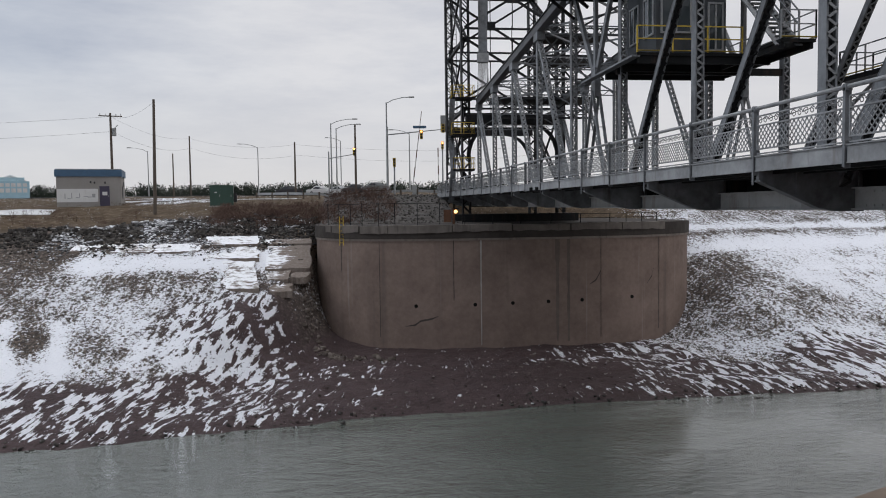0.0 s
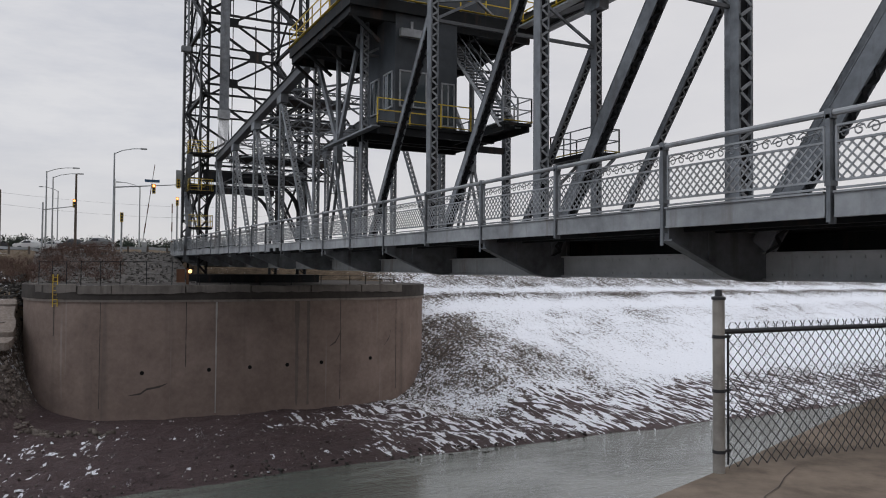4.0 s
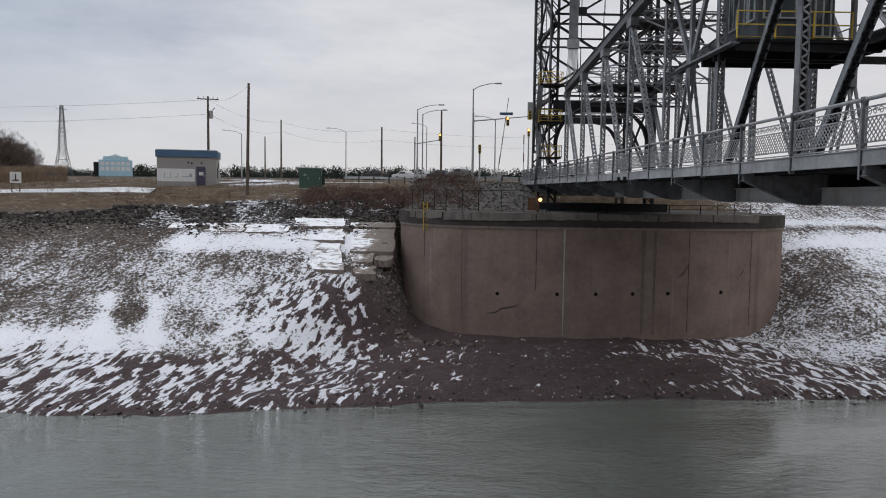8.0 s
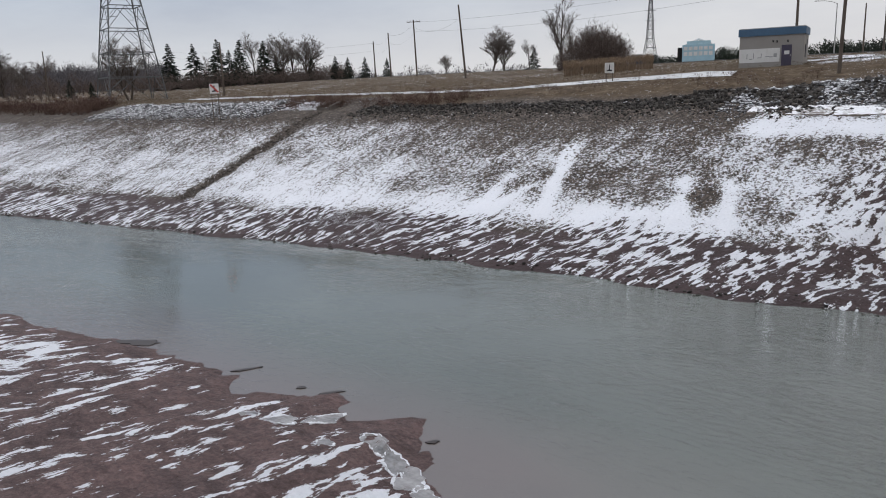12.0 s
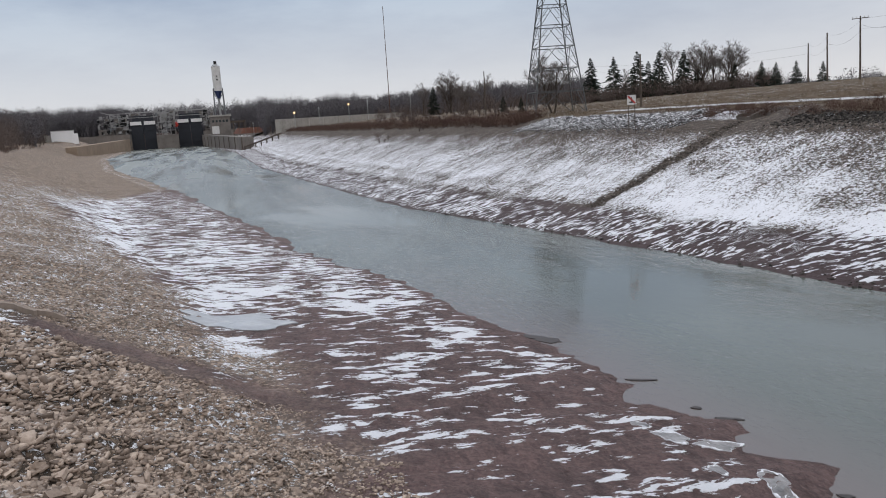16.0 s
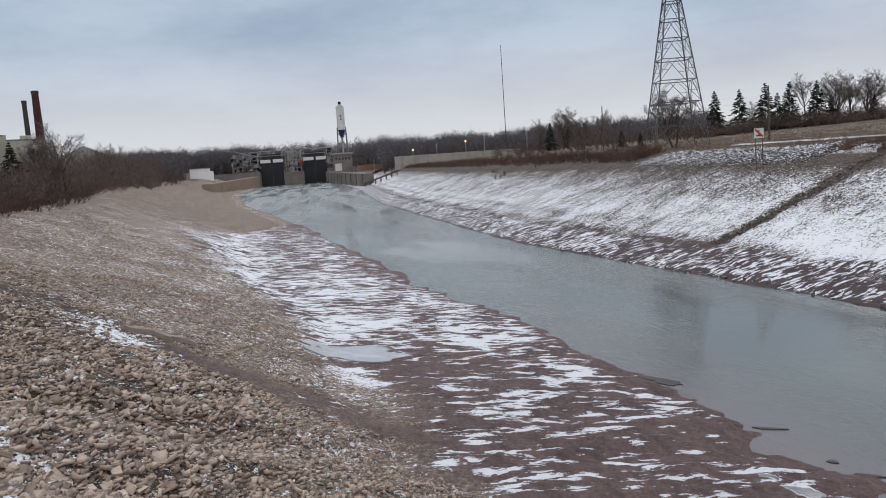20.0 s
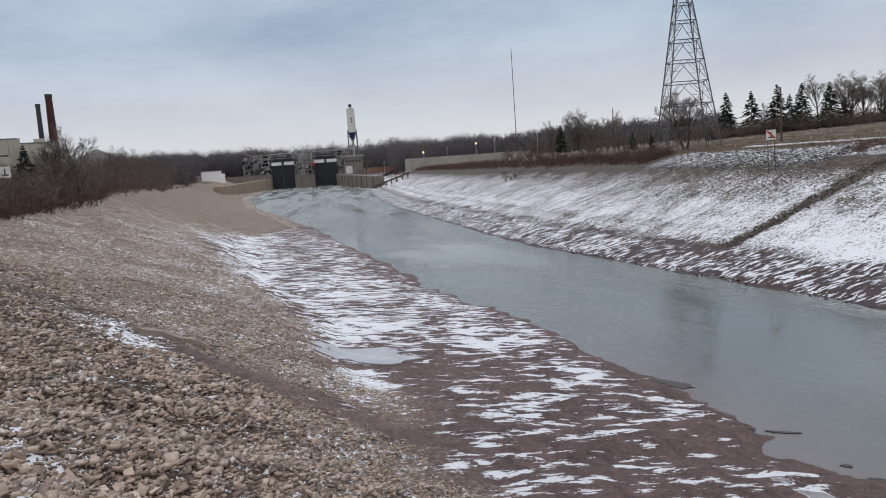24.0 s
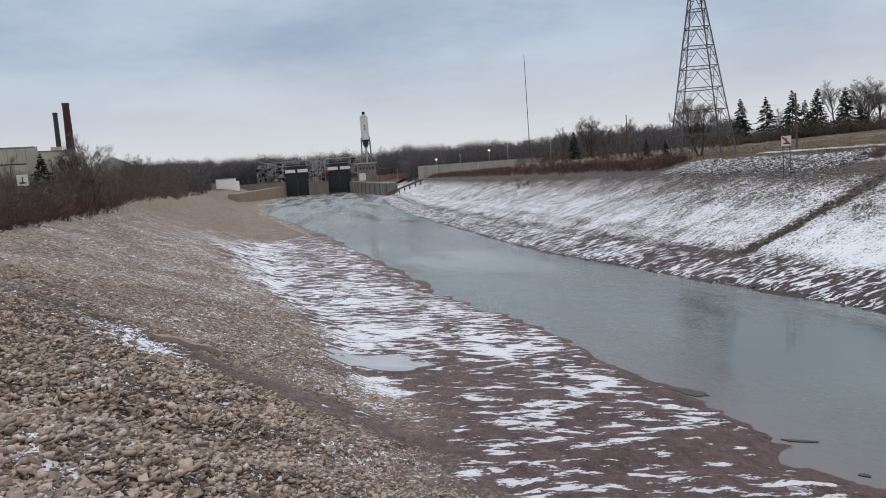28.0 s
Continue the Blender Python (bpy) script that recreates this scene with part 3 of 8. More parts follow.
def prism(bm, outline, z0, z1):
    lo = [bm.verts.new((x, y, z0)) for x, y in outline]
    hi = [bm.verts.new((x, y, z1)) for x, y in outline]
    k = len(outline)
    for i in range(k):
        bm.faces.new((lo[i], lo[(i + 1) % k], hi[(i + 1) % k], hi[i]))
    bm.faces.new(hi)
    bm.faces.new(lo[::-1])
    return bm


FAR_FRONT, PIER_TOP, COPING = 54.2, 9.75, 0.95
out = [(x, FAR_FRONT + y) for x, y in pier_outline(1)] + [(29.1, 84), (-2.5, 84)]
far_pier = thing("bridge_pier", "curved weathered concrete bridge pier with dark coping, rising from mud", "bridge pier")
part("pier_wall", prism(bmesh.new(), out, -1.0, PIER_TOP - COPING), M_PIER, far_pier)
cx, cy = 13.3, 69.0
wide = [(cx + (x - cx) * 1.008, cy + (y - cy) * 1.01) for x, y in out]
lip = [(cx + (x - cx) * 1.005, cy + (y - cy) * 1.006) for x, y in out]
part("lip", prism(bmesh.new(), lip, PIER_TOP - COPING - 0.16, PIER_TOP - COPING), plain("pale_lip_concrete", (0.24, 0.205, 0.178), 0.88, 0.0, 0.3, 2.0, (0.1, 0.084, 0.074)), far_pier, "pale weathered lip under the coping")
part("coping", prism(bmesh.new(), wide, PIER_TOP - COPING, PIER_TOP), M_COPING, far_pier, "stained concrete coping, with painted shadow below its blocks")

near_out = [(-2.6, -30), (27, -30), (27, 8.0), (17, 7.8), (12, 6.9), (8.9, 5.9), (6.4, 4.95), (4.6, 4.3), (3.4, 3.9), (1.0, 2.9), (-1.0, 1.6), (-2.2, -0.2), (-2.6, -3)]
near_pier = thing("bridge_pier", "concrete platform of the near bridge pier, dusty and cracked", "bridge pier")
part("pier_wall", prism(bmesh.new(), near_out, -1.0, 9.44), plain("brown_worn_concrete", (0.175, 0.138, 0.108), 0.9, 0.0, 0.55, 5.0, (0.075, 0.058, 0.046), 0.6), near_pier)

# ---- the lift bridge ----
bridge = thing("lift_bridge", "grey riveted steel truss lift bridge with latticed railings and yellow-railed platforms", "bridge")
YC, PANEL, XN, XF, XR = 32.15, 7.2, 12.2, 19.8, 9.9


def node(k):
    return YC + k * (7.13 if k < 0 else PANEL)


def rise(y):
    return 0.0075 * max(0.0, y - 22)


def top_z(k):
    return 23.1 - 0.5 * abs(k)


def zigzag(a, d, x, e, long, count, side, lift, half):
    """One flat bar folded to and fro across a built-up member."""
    bm = bmesh.new()
    last = None
    for i in range(count + 1):
        c = a + d * (long * i / count) + x * (side if i % 2 else -side) + e * lift
        row = [bm.verts.new(c + d * u + e * v) for u, v in ((-half, 0), (half, 0), (half, 0.014), (-half, 0.014))]
        if last:
            for k in range(4):
                bm.faces.new((last[k], last[(k + 1) % 4], row[(k + 1) % 4], row[k]))
        last = row
    bmesh.ops.recalc_face_normals(bm, faces=bm.faces[:])
    return bm


def laced(name, a, b, web=0.28, gap=0.28, parent=bridge, pitch=None, material=M_STEEL, plate=0.03, cover=False, web_plate=False, shaded=False):
    """A built-up member: two channels joined on both edges by zigzag lacing bars."""
    a, b = Vector(a), Vector(b)
    d = (b - a).normalized()
    e = d.cross(Vector((1, 0, 0))).normalized()
    x = e.cross(d).normalized()
    first, lip = None, 0.055 if gap < 0.6 else 0.11
    for s in (-1, 1):
        prof = [(gap / 2, -web / 2), (gap / 2, web / 2), (gap / 2 - lip, web / 2), (gap / 2 - lip, web / 2 - 0.025), (gap / 2 - plate, web / 2 - 0.025), (gap / 2 - plate, -web / 2 + 0.025), (gap / 2 - lip, -web / 2 + 0.025), (gap / 2 - lip, -web / 2)]
        bm = bmesh.new()
        lo = [bm.verts.new(a + x * (s * u) + e * v) for u, v in prof]
        hi = [bm.verts.new(b + x * (s * u) + e * v) for u, v in prof]
        for i in range(8):
            q = (i + 1) % 8
            bm.faces.new((lo[i], lo[q], hi[q], hi[i]) if s > 0 else (hi[i], hi[q], lo[q], lo[i]))
        if first is None:
            first = part(name, bm, material, parent)
        else:
            part("channel", bm, material, first)
    long = (b - a).length
    step = pitch or gap * 0.62
    count = max(2, int(long / step))
    if web_plate:
        # plate added inside the member; its near-black colour is the void's shade
        part("web_plate", bar(bmesh.new(), a + d * 0.3, b - d * 0.3, gap - 0.08, 0.02, e), M_TOWER, first, "added inner plate, near black for the shaded void")
    for q in (-1, 1):
        if cover and (e * q).z > 0:
            part("cover_plate", bar(bmesh.new(), a + e * (q * (web / 2 + 0.012)), b + e * (q * (web / 2 + 0.012)), gap + 0.02, 0.016, e), material, first)
            continue
        # near diagonals' lacing goes near black: underside shade put into its colour
        part("lacing", zigzag(a, d, x, e * q, long, count, gap / 2 - 0.02, web / 2 + 0.004, 0.042 if gap < 0.6 else 0.07), M_TOWER if shaded else M_LACE if material == M_STEEL else material, first)
    return first


for X in (XN, XF):
    for k in range(-5, 6):
        y = node(k)
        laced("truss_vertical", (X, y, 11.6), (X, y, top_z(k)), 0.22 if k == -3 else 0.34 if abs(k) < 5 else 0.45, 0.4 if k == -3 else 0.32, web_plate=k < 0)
        part("gusset_plate", box(bmesh.new(), X - 0.24, X + 0.24, y - 0.5, y + 0.5, top_z(k) - 0.75, top_z(k) - 0.2), M_STEEL, bridge)
        part("gusset_plate", box(bmesh.new(), X - 0.23, X + 0.23, y - 0.5, y + 0.5, 11.75, 12.4), M_STEEL, bridge)
        if k == 5:
            continue
        y1, z0, z1 = node(k + 1), top_z(k), top_z(k + 1)
        bm = bmesh.new()
        bar(bm, (X, y, z0), (X, y1, z1), 0.5, 0.5)
        bar(bm, (X, y, z0 + 0.26), (X, y1, z1 + 0.26), 0.66, 0.03)
        for i in range(14):
            t = (i + 0.5) / 14
            for s in (-0.3, 0.3):
                c = Vector((X + s, y + (y1 - y) * t, z0 + (z1 - z0) * t + 0.285))
                box(bm, c.x - 0.018, c.x + 0.018, c.y - 0.018, c.y + 0.018, c.z - 0.01, c.z + 0.015)
        part("top_chord", bm, M_CHORD, bridge)
        for s in (-0.2, 0.2):
            part("bottom_chord", bar(bmesh.new(), (X + s, y, 11.95), (X + s, y1, 11.95), 0.03, 0.5, (1, 0, 0)), M_STEEL, bridge)
        if k == 0:
            # the middle panel: a forked hanger in place of a diagonal
            m = y + PANEL / 2
            bm = bmesh.new()
            for q in ((y + 0.1, top_z(0) - 0.4), (y1 - 0.1, top_z(1) - 0.4), (m, 22.7)):
                bar(bm, (X, q[0], q[1]), (X, m, 17.2), 0.3, 0.16, (1, 0, 0))
            for q in (-1.7, 1.7):
                for s in (-0.16, 0.16):
                    bar(bm, (X + s, m, 16.6), (X + s, m + q, 12.1), 0.09, 0.13, (1, 0, 0))
                for i in range(1, 5):
                    t = i / 5
                    bar(bm, (X - 0.16, m + q * t, 16.6 - 4.5 * t), (X + 0.16, m + q * t, 16.6 - 4.5 * t), 0.16, 0.02)
            box(bm, X - 0.14, X + 0.14, m - 0.3, m + 0.3, 16.3, 17.7)
            part("forked_hanger", bm, M_STEEL, bridge)
            continue
        lo, hi = ((y1, y) if k < 0 else (y, y1))
        foot = 0.075
        laced("truss_diagonal", (X, lo + (hi - lo) * foot, 10.75 + 9.85 * foot), (X, hi, 20.6 if k < 0 else top_z(k + 1) - 0.5), 0.36 if k < -2 or k > 3 else 0.22, 0.3, cover=k < 0, web_plate=k < 0, shaded=k < 0 and X == XN)

# sway frames and wind bracing between the two trusses
for k in range(-5, 6):
    y = node(k)
    for dz, deep in ((0.0, 0.5), (2.3, 0.35)):
        z = top_z(k) - dz
        bm = bmesh.new()
        if dz and k < 1:
            part("sway_strut", bar(bm, (XN, y, z), (XF, y, z), 0.13, 0.12), M_CHORD, bridge)
            continue
        for e in (-1, 1):
            bar(bm, (XN, y, z + e * deep / 2), (XF, y, z + e * deep / 2), 0.14, 0.06)
        n_l = 16
        for i in range(n_l):
            xa, xb = XN + (XF - XN) * i / n_l, XN + (XF - XN) * (i + 1) / n_l
            s = 1 if i % 2 else -1
            bar(bm, (xa, y, z + s * deep / 2), (xb, y, z - s * deep / 2), 0.05, 0.02, (0, 1, 0))
        part("sway_strut", bm, M_STEEL, bridge)
    for xa, xb in ((XN, XN + 3.8), (XF, XF - 3.8)):
        part("knee_brace", bar(bmesh.new(), (xa, y, top_z(k) - 2.3), (xb, y, top_z(k) - 0.2), 0.1, 0.1), M_STEEL, bridge)
    if k < 5:
        y1 = node(k + 1)
        part("wind_brace", bar(bmesh.new(), (XN, y, top_z(k)), (XF, y1, top_z(k + 1)), 0.12, 0.1), M_STEEL, bridge)
        part("wind_brace", bar(bmesh.new(), (XF, y, top_z(k)), (XN, y1, top_z(k + 1)), 0.12, 0.1), M_STEEL, bridge)

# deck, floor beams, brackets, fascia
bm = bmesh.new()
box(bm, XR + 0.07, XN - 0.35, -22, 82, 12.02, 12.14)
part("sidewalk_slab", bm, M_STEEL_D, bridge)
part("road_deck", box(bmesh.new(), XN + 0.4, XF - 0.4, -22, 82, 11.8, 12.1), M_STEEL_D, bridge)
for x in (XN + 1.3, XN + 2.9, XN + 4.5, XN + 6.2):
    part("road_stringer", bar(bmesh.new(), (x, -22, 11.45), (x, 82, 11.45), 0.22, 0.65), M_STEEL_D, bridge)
# base colour raised so the girder reads as lit beneath the sidewalk
GIRDER = plain("streaked_girder_paint", (0.46, 0.465, 0.465), 0.55, 0.0, 0.3, 2.0, (0.2, 0.12, 0.08), 0.1)
for j in range(-5, 11):
    y0, y1 = 10.5 + 6.74 * j, 10.5 + 6.74 * (j + 1)
    r = rise((y0 + y1) / 2)
    bm = bmesh.new()
    box(bm, XN + 0.3, XN + 0.34, y0 + 0.05, y1 - 0.05, 10.86 + r, 11.36 + r)
    box(bm, XN + 0.2, XN + 0.44, y0 + 0.05, y1 - 0.05, 10.83 + r, 10.87 + r)
    box(bm, XN + 0.2, XN + 0.44, y0 + 0.05, y1 - 0.05, 11.35 + r, 11.39 + r)
    for i in range(24):
        yy = y0 + 0.2 + (y1 - y0 - 0.4) * i / 23
        for z in (10.94, 11.28):
            box(bm, XN + 0.275, XN + 0.3, yy - 0.02, yy + 0.02, z + r - 0.02, z + r + 0.02)
    part("bottom_girder", bm, GIRDER, bridge, "rust-streaked riveted girder")
    # a floor beam with its tapering bracket under the sidewalk
    r = rise(y0)
    bm = bmesh.new()
    pts = [(XR + 0.06, 11.8), (XR + 0.06, 11.58), (XR + 1.6, 10.92), (XR + 2.1, 10.83), (XN + 0.5, 10.83), (XN + 0.5, 11.8)]
    lo = [bm.verts.new((x, y0 - 0.06, z + r)) for x, z in pts]
    hi = [bm.verts.new((x, y0 + 0.06, z + r)) for x, z in pts]
    for i in range(len(pts)):
        q = (i + 1) % len(pts)
        bm.faces.new((lo[i], lo[q], hi[q], hi[i]))
    bm.faces.new(lo[::-1])
    bm.faces.new(hi)
    brk = part("bracket", bm, M_STEEL, bridge)
    for (xa, za), (xb, zb) in zip(pts[1:4], pts[2:5]):
        part("flange", bar(bmesh.new(), (xa, y0, za + r - 0.01), (xb, y0, zb + r - 0.01), 0.26, 0.035), M_STEEL, brk)
    for xx in (XN + 0.4, XR + 1.05):
        part("stiffener", box(bmesh.new(), xx - 0.03, xx + 0.03, y0 - 0.1, y0 - 0.06, 10.87 + r + (0.35 if xx < XN else 0), 11.78 + r), M_STEEL, brk)
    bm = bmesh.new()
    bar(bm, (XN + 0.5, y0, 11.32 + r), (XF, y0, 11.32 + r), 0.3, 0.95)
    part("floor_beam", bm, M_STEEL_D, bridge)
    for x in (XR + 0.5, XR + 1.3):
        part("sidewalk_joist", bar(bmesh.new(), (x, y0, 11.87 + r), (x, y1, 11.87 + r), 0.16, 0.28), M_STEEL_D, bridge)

SPAN = 3.37
rail_mesh, scroll_mesh, bar_meshes = None, None, []
for j in range(-9, 21):
    y0 = 10.5 + SPAN * j
    y1 = y0 + SPAN
    r0, r1 = rise(y0), rise(y1)
    bm = bmesh.new()
    prof = [(-0.05, 11.79), (0.05, 11.79), (0.05, 11.82), (0.035, 11.82), (0.035, 12.14), (0.07, 12.14), (0.07, 12.17), (-0.07, 12.17), (-0.07, 12.14), (-0.035, 12.14), (-0.035, 11.82), (-0.05, 11.82)]
    lo = [bm.verts.new((XR + u, y0 + 0.075, v + r0)) for u, v in prof]
    hi = [bm.verts.new((XR + u, y1 - 0.075, v + r0)) for u, v in prof]
    for i in range(12):
        bm.faces.new((lo[i], hi[i], hi[(i + 1) % 12], lo[(i + 1) % 12]))
    part("fascia_panel", bm, M_STEEL_L, bridge, "pale grey streaked fascia panel")
    bm = bmesh.new()
    box(bm, XR - 0.07, XR - 0.05, y0 - 0.035, y0 + 0.035, 11.47 + r0 if j % 2 == 0 else 11.72 + r0, 13.28 + r0)
    box(bm, XR + 0.05, XR + 0.07, y0 - 0.035, y0 + 0.035, 11.7 + r0, 13.28 + r0)
    box(bm, XR - 0.05, XR + 0.05, y0 - 0.012, y0 + 0.012, 11.7 + r0, 13.28 + r0)
    box(bm, XR - 0.07, XR + 0.07, y0 - 0.055, y0 + 0.055, 13.22 + r0, 13.36 + r0)
    box(bm, XR - 0.08, XR + 0.08, y0 - 0.05, y0 + 0.05, 12.24 + r0, 12.32 + r0)
    part("railing_post", bm, M_STEEL, bridge)
    part("hand_rail", tube(bmesh.new(), [(XR, y0, 13.3 + r0), (XR, y1, 13.3 + r1)], 0.048, 8), M_STEEL_L, bridge)
    if rail_mesh is None:
        bm = bmesh.new()
        a, c = 0.1, SPAN - 0.1
        for z in (0.01, 0.12, 0.68, 0.91):
            box(bm, -0.02, 0.02, a, c, z - 0.016, z + 0.016)
        for y in (a, c):
            box(bm, -0.02, 0.02, y - 0.016, y + 0.016, 0.12, 0.91)
        high = 0.56
        pitch = 0.157
        i = -high
        while i < c - a:
            for s in (1, -1):
                p, q = i, i + high
                lo, hi = max(p, 0), min(q, c - a)
                if hi > lo:
                    za, zb = 0.12 + lo - p, 0.12 + hi - p
                    if s < 0:
                        za, zb = 0.80 - za, 0.80 - zb
                    bar_meshes.append(part("lattice_bar", bar(bmesh.new(), (0.006 * s, a + lo, za), (0.006 * s, a + hi, zb), 0.026, 0.012, (1, 0, 0)), M_STEEL_L, bridge).data)
            i += pitch
        for ob in [q for q in bridge.children if q.data in bar_meshes]:
            bpy.data.objects.remove(ob)
        lat = part("railing_panel", bm, M_STEEL_L, bridge)
        rail_mesh = lat.data
        bm = bmesh.new()
        count, path = 14, []
        for q in range(count):
            yc, way = a + (c - a) * (q + 0.5) / count, 1 if q % 2 else -1
            turn = []
            for t in range(13):
                ang, rad = t * 0.72, 0.1 - 0.0068 * t
                turn.append((0, yc + way * rad * math.cos(ang), 0.797 + rad * math.sin(ang)))
            path += turn + turn[-2:0:-1]
        tube(bm, path, 0.011, 4)
        scr = part("scroll_band", bm, M_STEEL_L, lat)
        scroll_mesh = scr.data
    else:
        lat = new("railing_panel", rail_mesh)
        lat.parent = bridge
        scr = new("scroll_band", scroll_mesh)
        scr.parent = lat
    for me in bar_meshes:
        new("lattice_bar", me).parent = lat
    lat.matrix_basis = Matrix.Translation((XR, y0, 12.2 + r0)) @ Matrix.Rotation(math.atan2(r1 - r0, SPAN), 4, "X")


def platform(name, x0, x1, y0, y1, z, railed, parent=bridge, deep=0.25, floor=M_STEEL_D, rails=M_YELLOW, toe=None):
    """A steel platform with a toe plate and a two-bar guard rail along the named sides."""
    ob = part(name, box(bmesh.new(), x0, x1, y0, y1, z - deep, z), floor, parent)
    runs = {"x0": ((x0, y0), (x0, y1)), "x1": ((x1, y0), (x1, y1)), "y0": ((x0, y0), (x1, y0)), "y1": ((x0, y1), (x1, y1))}
    for key in railed:
        (ax, ay), (bx, by) = runs[key]
        long = math.hypot(bx - ax, by - ay)
        k = max(2, round(long / 1.3))
        note = "yellow guard rail" if rails == M_YELLOW else ""
        for i in range(k + 1):
            x, y = ax + (bx - ax) * i / k, ay + (by - ay) * i / k
            part("rail_post", bar(bmesh.new(), (x, y, z), (x, y, z + 1.08), 0.05), rails, ob, note)
        for h in (0.55, 1.06):
            part("guard_rail", bar(bmesh.new(), (ax, ay, z + h), (bx, by, z + h), 0.045), rails, ob, note)
        part("toe_board", bar(bmesh.new(), (ax, ay, z + 0.07), (bx, by, z + 0.07), 0.02, 0.16, (1, 0, 0) if key[0] == "x" else (0, 1, 0)), toe or rails, ob, note)
    return ob


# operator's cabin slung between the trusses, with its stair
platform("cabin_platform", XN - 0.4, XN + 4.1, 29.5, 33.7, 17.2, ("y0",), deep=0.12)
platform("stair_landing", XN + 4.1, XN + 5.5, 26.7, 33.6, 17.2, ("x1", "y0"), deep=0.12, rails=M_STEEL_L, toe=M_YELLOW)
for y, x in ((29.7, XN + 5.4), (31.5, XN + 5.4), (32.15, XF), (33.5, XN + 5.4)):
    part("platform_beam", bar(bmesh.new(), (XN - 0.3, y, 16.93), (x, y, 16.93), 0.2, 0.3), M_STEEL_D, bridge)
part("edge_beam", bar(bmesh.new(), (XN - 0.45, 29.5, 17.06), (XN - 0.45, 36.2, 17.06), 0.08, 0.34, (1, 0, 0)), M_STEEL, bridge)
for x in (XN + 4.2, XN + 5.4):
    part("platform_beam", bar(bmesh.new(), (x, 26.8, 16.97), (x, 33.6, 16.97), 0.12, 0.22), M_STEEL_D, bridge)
M_CABIN = plain("cabin_cladding", (0.066, 0.072, 0.079), 0.6, 0.0, 0.4, 1.5, (0.09, 0.07, 0.06))
M_CABIN.node_tree.nodes["Principled BSDF"].inputs["Specular IOR Level"].default_value = 0.15
M_GLASS = plain("dark_window_glass", (0.04, 0.05, 0.055), 0.08, 0.0, 0.1)
CX0, CX1, CY0, CY1 = XN + 0.7, XN + 3.75, 30.2, 33.4
cabin = part("cabin", box(bmesh.new(), CX0, CX1, CY0, CY1, 17.2, 22.3), M_CABIN, bridge, "dark grey operator's cabin")


def cabin_window(a, b, z0, z1, along):
    """A framed pane in the cabin's front (along x) or side (along y)."""
    def put(bm, u0, u1, w0, w1, out):
        if along == "x":
            return box(bm, u0, u1, CY0 - out, CY0 + 0.01, w0, w1)
        return box(bm, CX0 - out, CX0 + 0.01, u0, u1, w0, w1)
    pane = part("window", put(bmesh.new(), a, b, z0, z1, 0.03), M_GLASS, cabin)
    bm = bmesh.new()
    for w in (z0 - 0.07, z1):
        put(bm, a - 0.07, b + 0.07, w, w + 0.07, 0.07)
    for u in (a - 0.07, (a + b) / 2 - 0.03, b):
        put(bm, u, u + 0.07, z0, z1, 0.065)
    part("window_frame", bm, M_STEEL_L, pane)


cabin_window(CX0 + 0.25, CX0 + 1.45, 18.2, 19.7, "x")
cabin_window(CX0 + 2.3, CX0 + 2.85, 17.5, 19.35, "x")
cabin_window(CY0 + 0.3, CY0 + 1.2, 18.2, 19.7, "y")
cabin_window(CY0 + 1.9, CY0 + 2.8, 18.2, 19.7, "y")
bm = bmesh.new()
box(bm, XN + 0.85, XN + 1.95, 29.9, 30.15, 21.2, 21.55)
box(bm, XN + 1.35, XN + 1.45, 29.97, 30.07, 21.55, 21.9)
part("flood_light", bm, M_STEEL_L, bridge)
stair = part("stair", bar(bmesh.new(), (XN + 4.15, 26.9, 17.0), (XN + 4.15, 32.3, 22.1), 0.05, 0.3, (1, 0, 0)), M_STEEL_L, bridge, "steep open steel stair")
part("stringer", bar(bmesh.new(), (XN + 4.95, 26.9, 17.0), (XN + 4.95, 32.3, 22.1), 0.05, 0.3, (1, 0, 0)), M_STEEL, stair)
for x in (XN + 4.15, XN + 4.95):
    for h in (0.55, 1.05):
        part("hand_rail", bar(bmesh.new(), (x, 26.9, 17.2 + h), (x, 32.3, 22.3 + h), 0.045), M_STEEL, stair)
    for i in range(6):
        t = i / 5
        part("rail_post", bar(bmesh.new(), (x, 26.9 + 5.4 * t, 17.1 + 5.1 * t), (x, 26.9 + 5.4 * t, 18.25 + 5.1 * t), 0.04), M_STEEL, stair)
for i in range(24):
    t = (i + 0.5) / 24
    part("tread", box(bmesh.new(), XN + 4.18, XN + 4.92, 26.9 + 5.4 * t - 0.12, 26.9 + 5.4 * t + 0.12, 17.06 + 5.1 * t, 17.1 + 5.1 * t), M_STEEL, stair)
# machinery platform and house on top of the span
platform("machinery_platform", XN - 1.5, XF + 0.2, 30.0, 39.5, 22.75, ("x0", "y1", "y0"), deep=0.5)
for y in (30.3, 32.5, 34.7, 36.9, 39.2):
    part("platform_beam", bar(bmesh.new(), (XN - 1.4, y, 22.1), (XF + 0.1, y, 22.1), 0.16, 0.5), M_STEEL_D, bridge)
    part("platform_beam", bar(bmesh.new(), (XN - 1.4, y, 22.0), (XN, y, 20.9), 0.14, 0.14), M_STEEL_D, bridge)
for x in (XN - 1.3, XN + 2.5, XF - 2.5, XF):
    part("platform_beam", bar(bmesh.new(), (x, 30.2, 22.2), (x, 39.4, 22.2), 0.2, 0.55), M_STEEL_D, bridge)
part("machinery_house", box(bmesh.new(), XN + 0.3, XF - 0.3, 31.0, 38.4, 22.75, 28.0), M_CABIN, bridge)
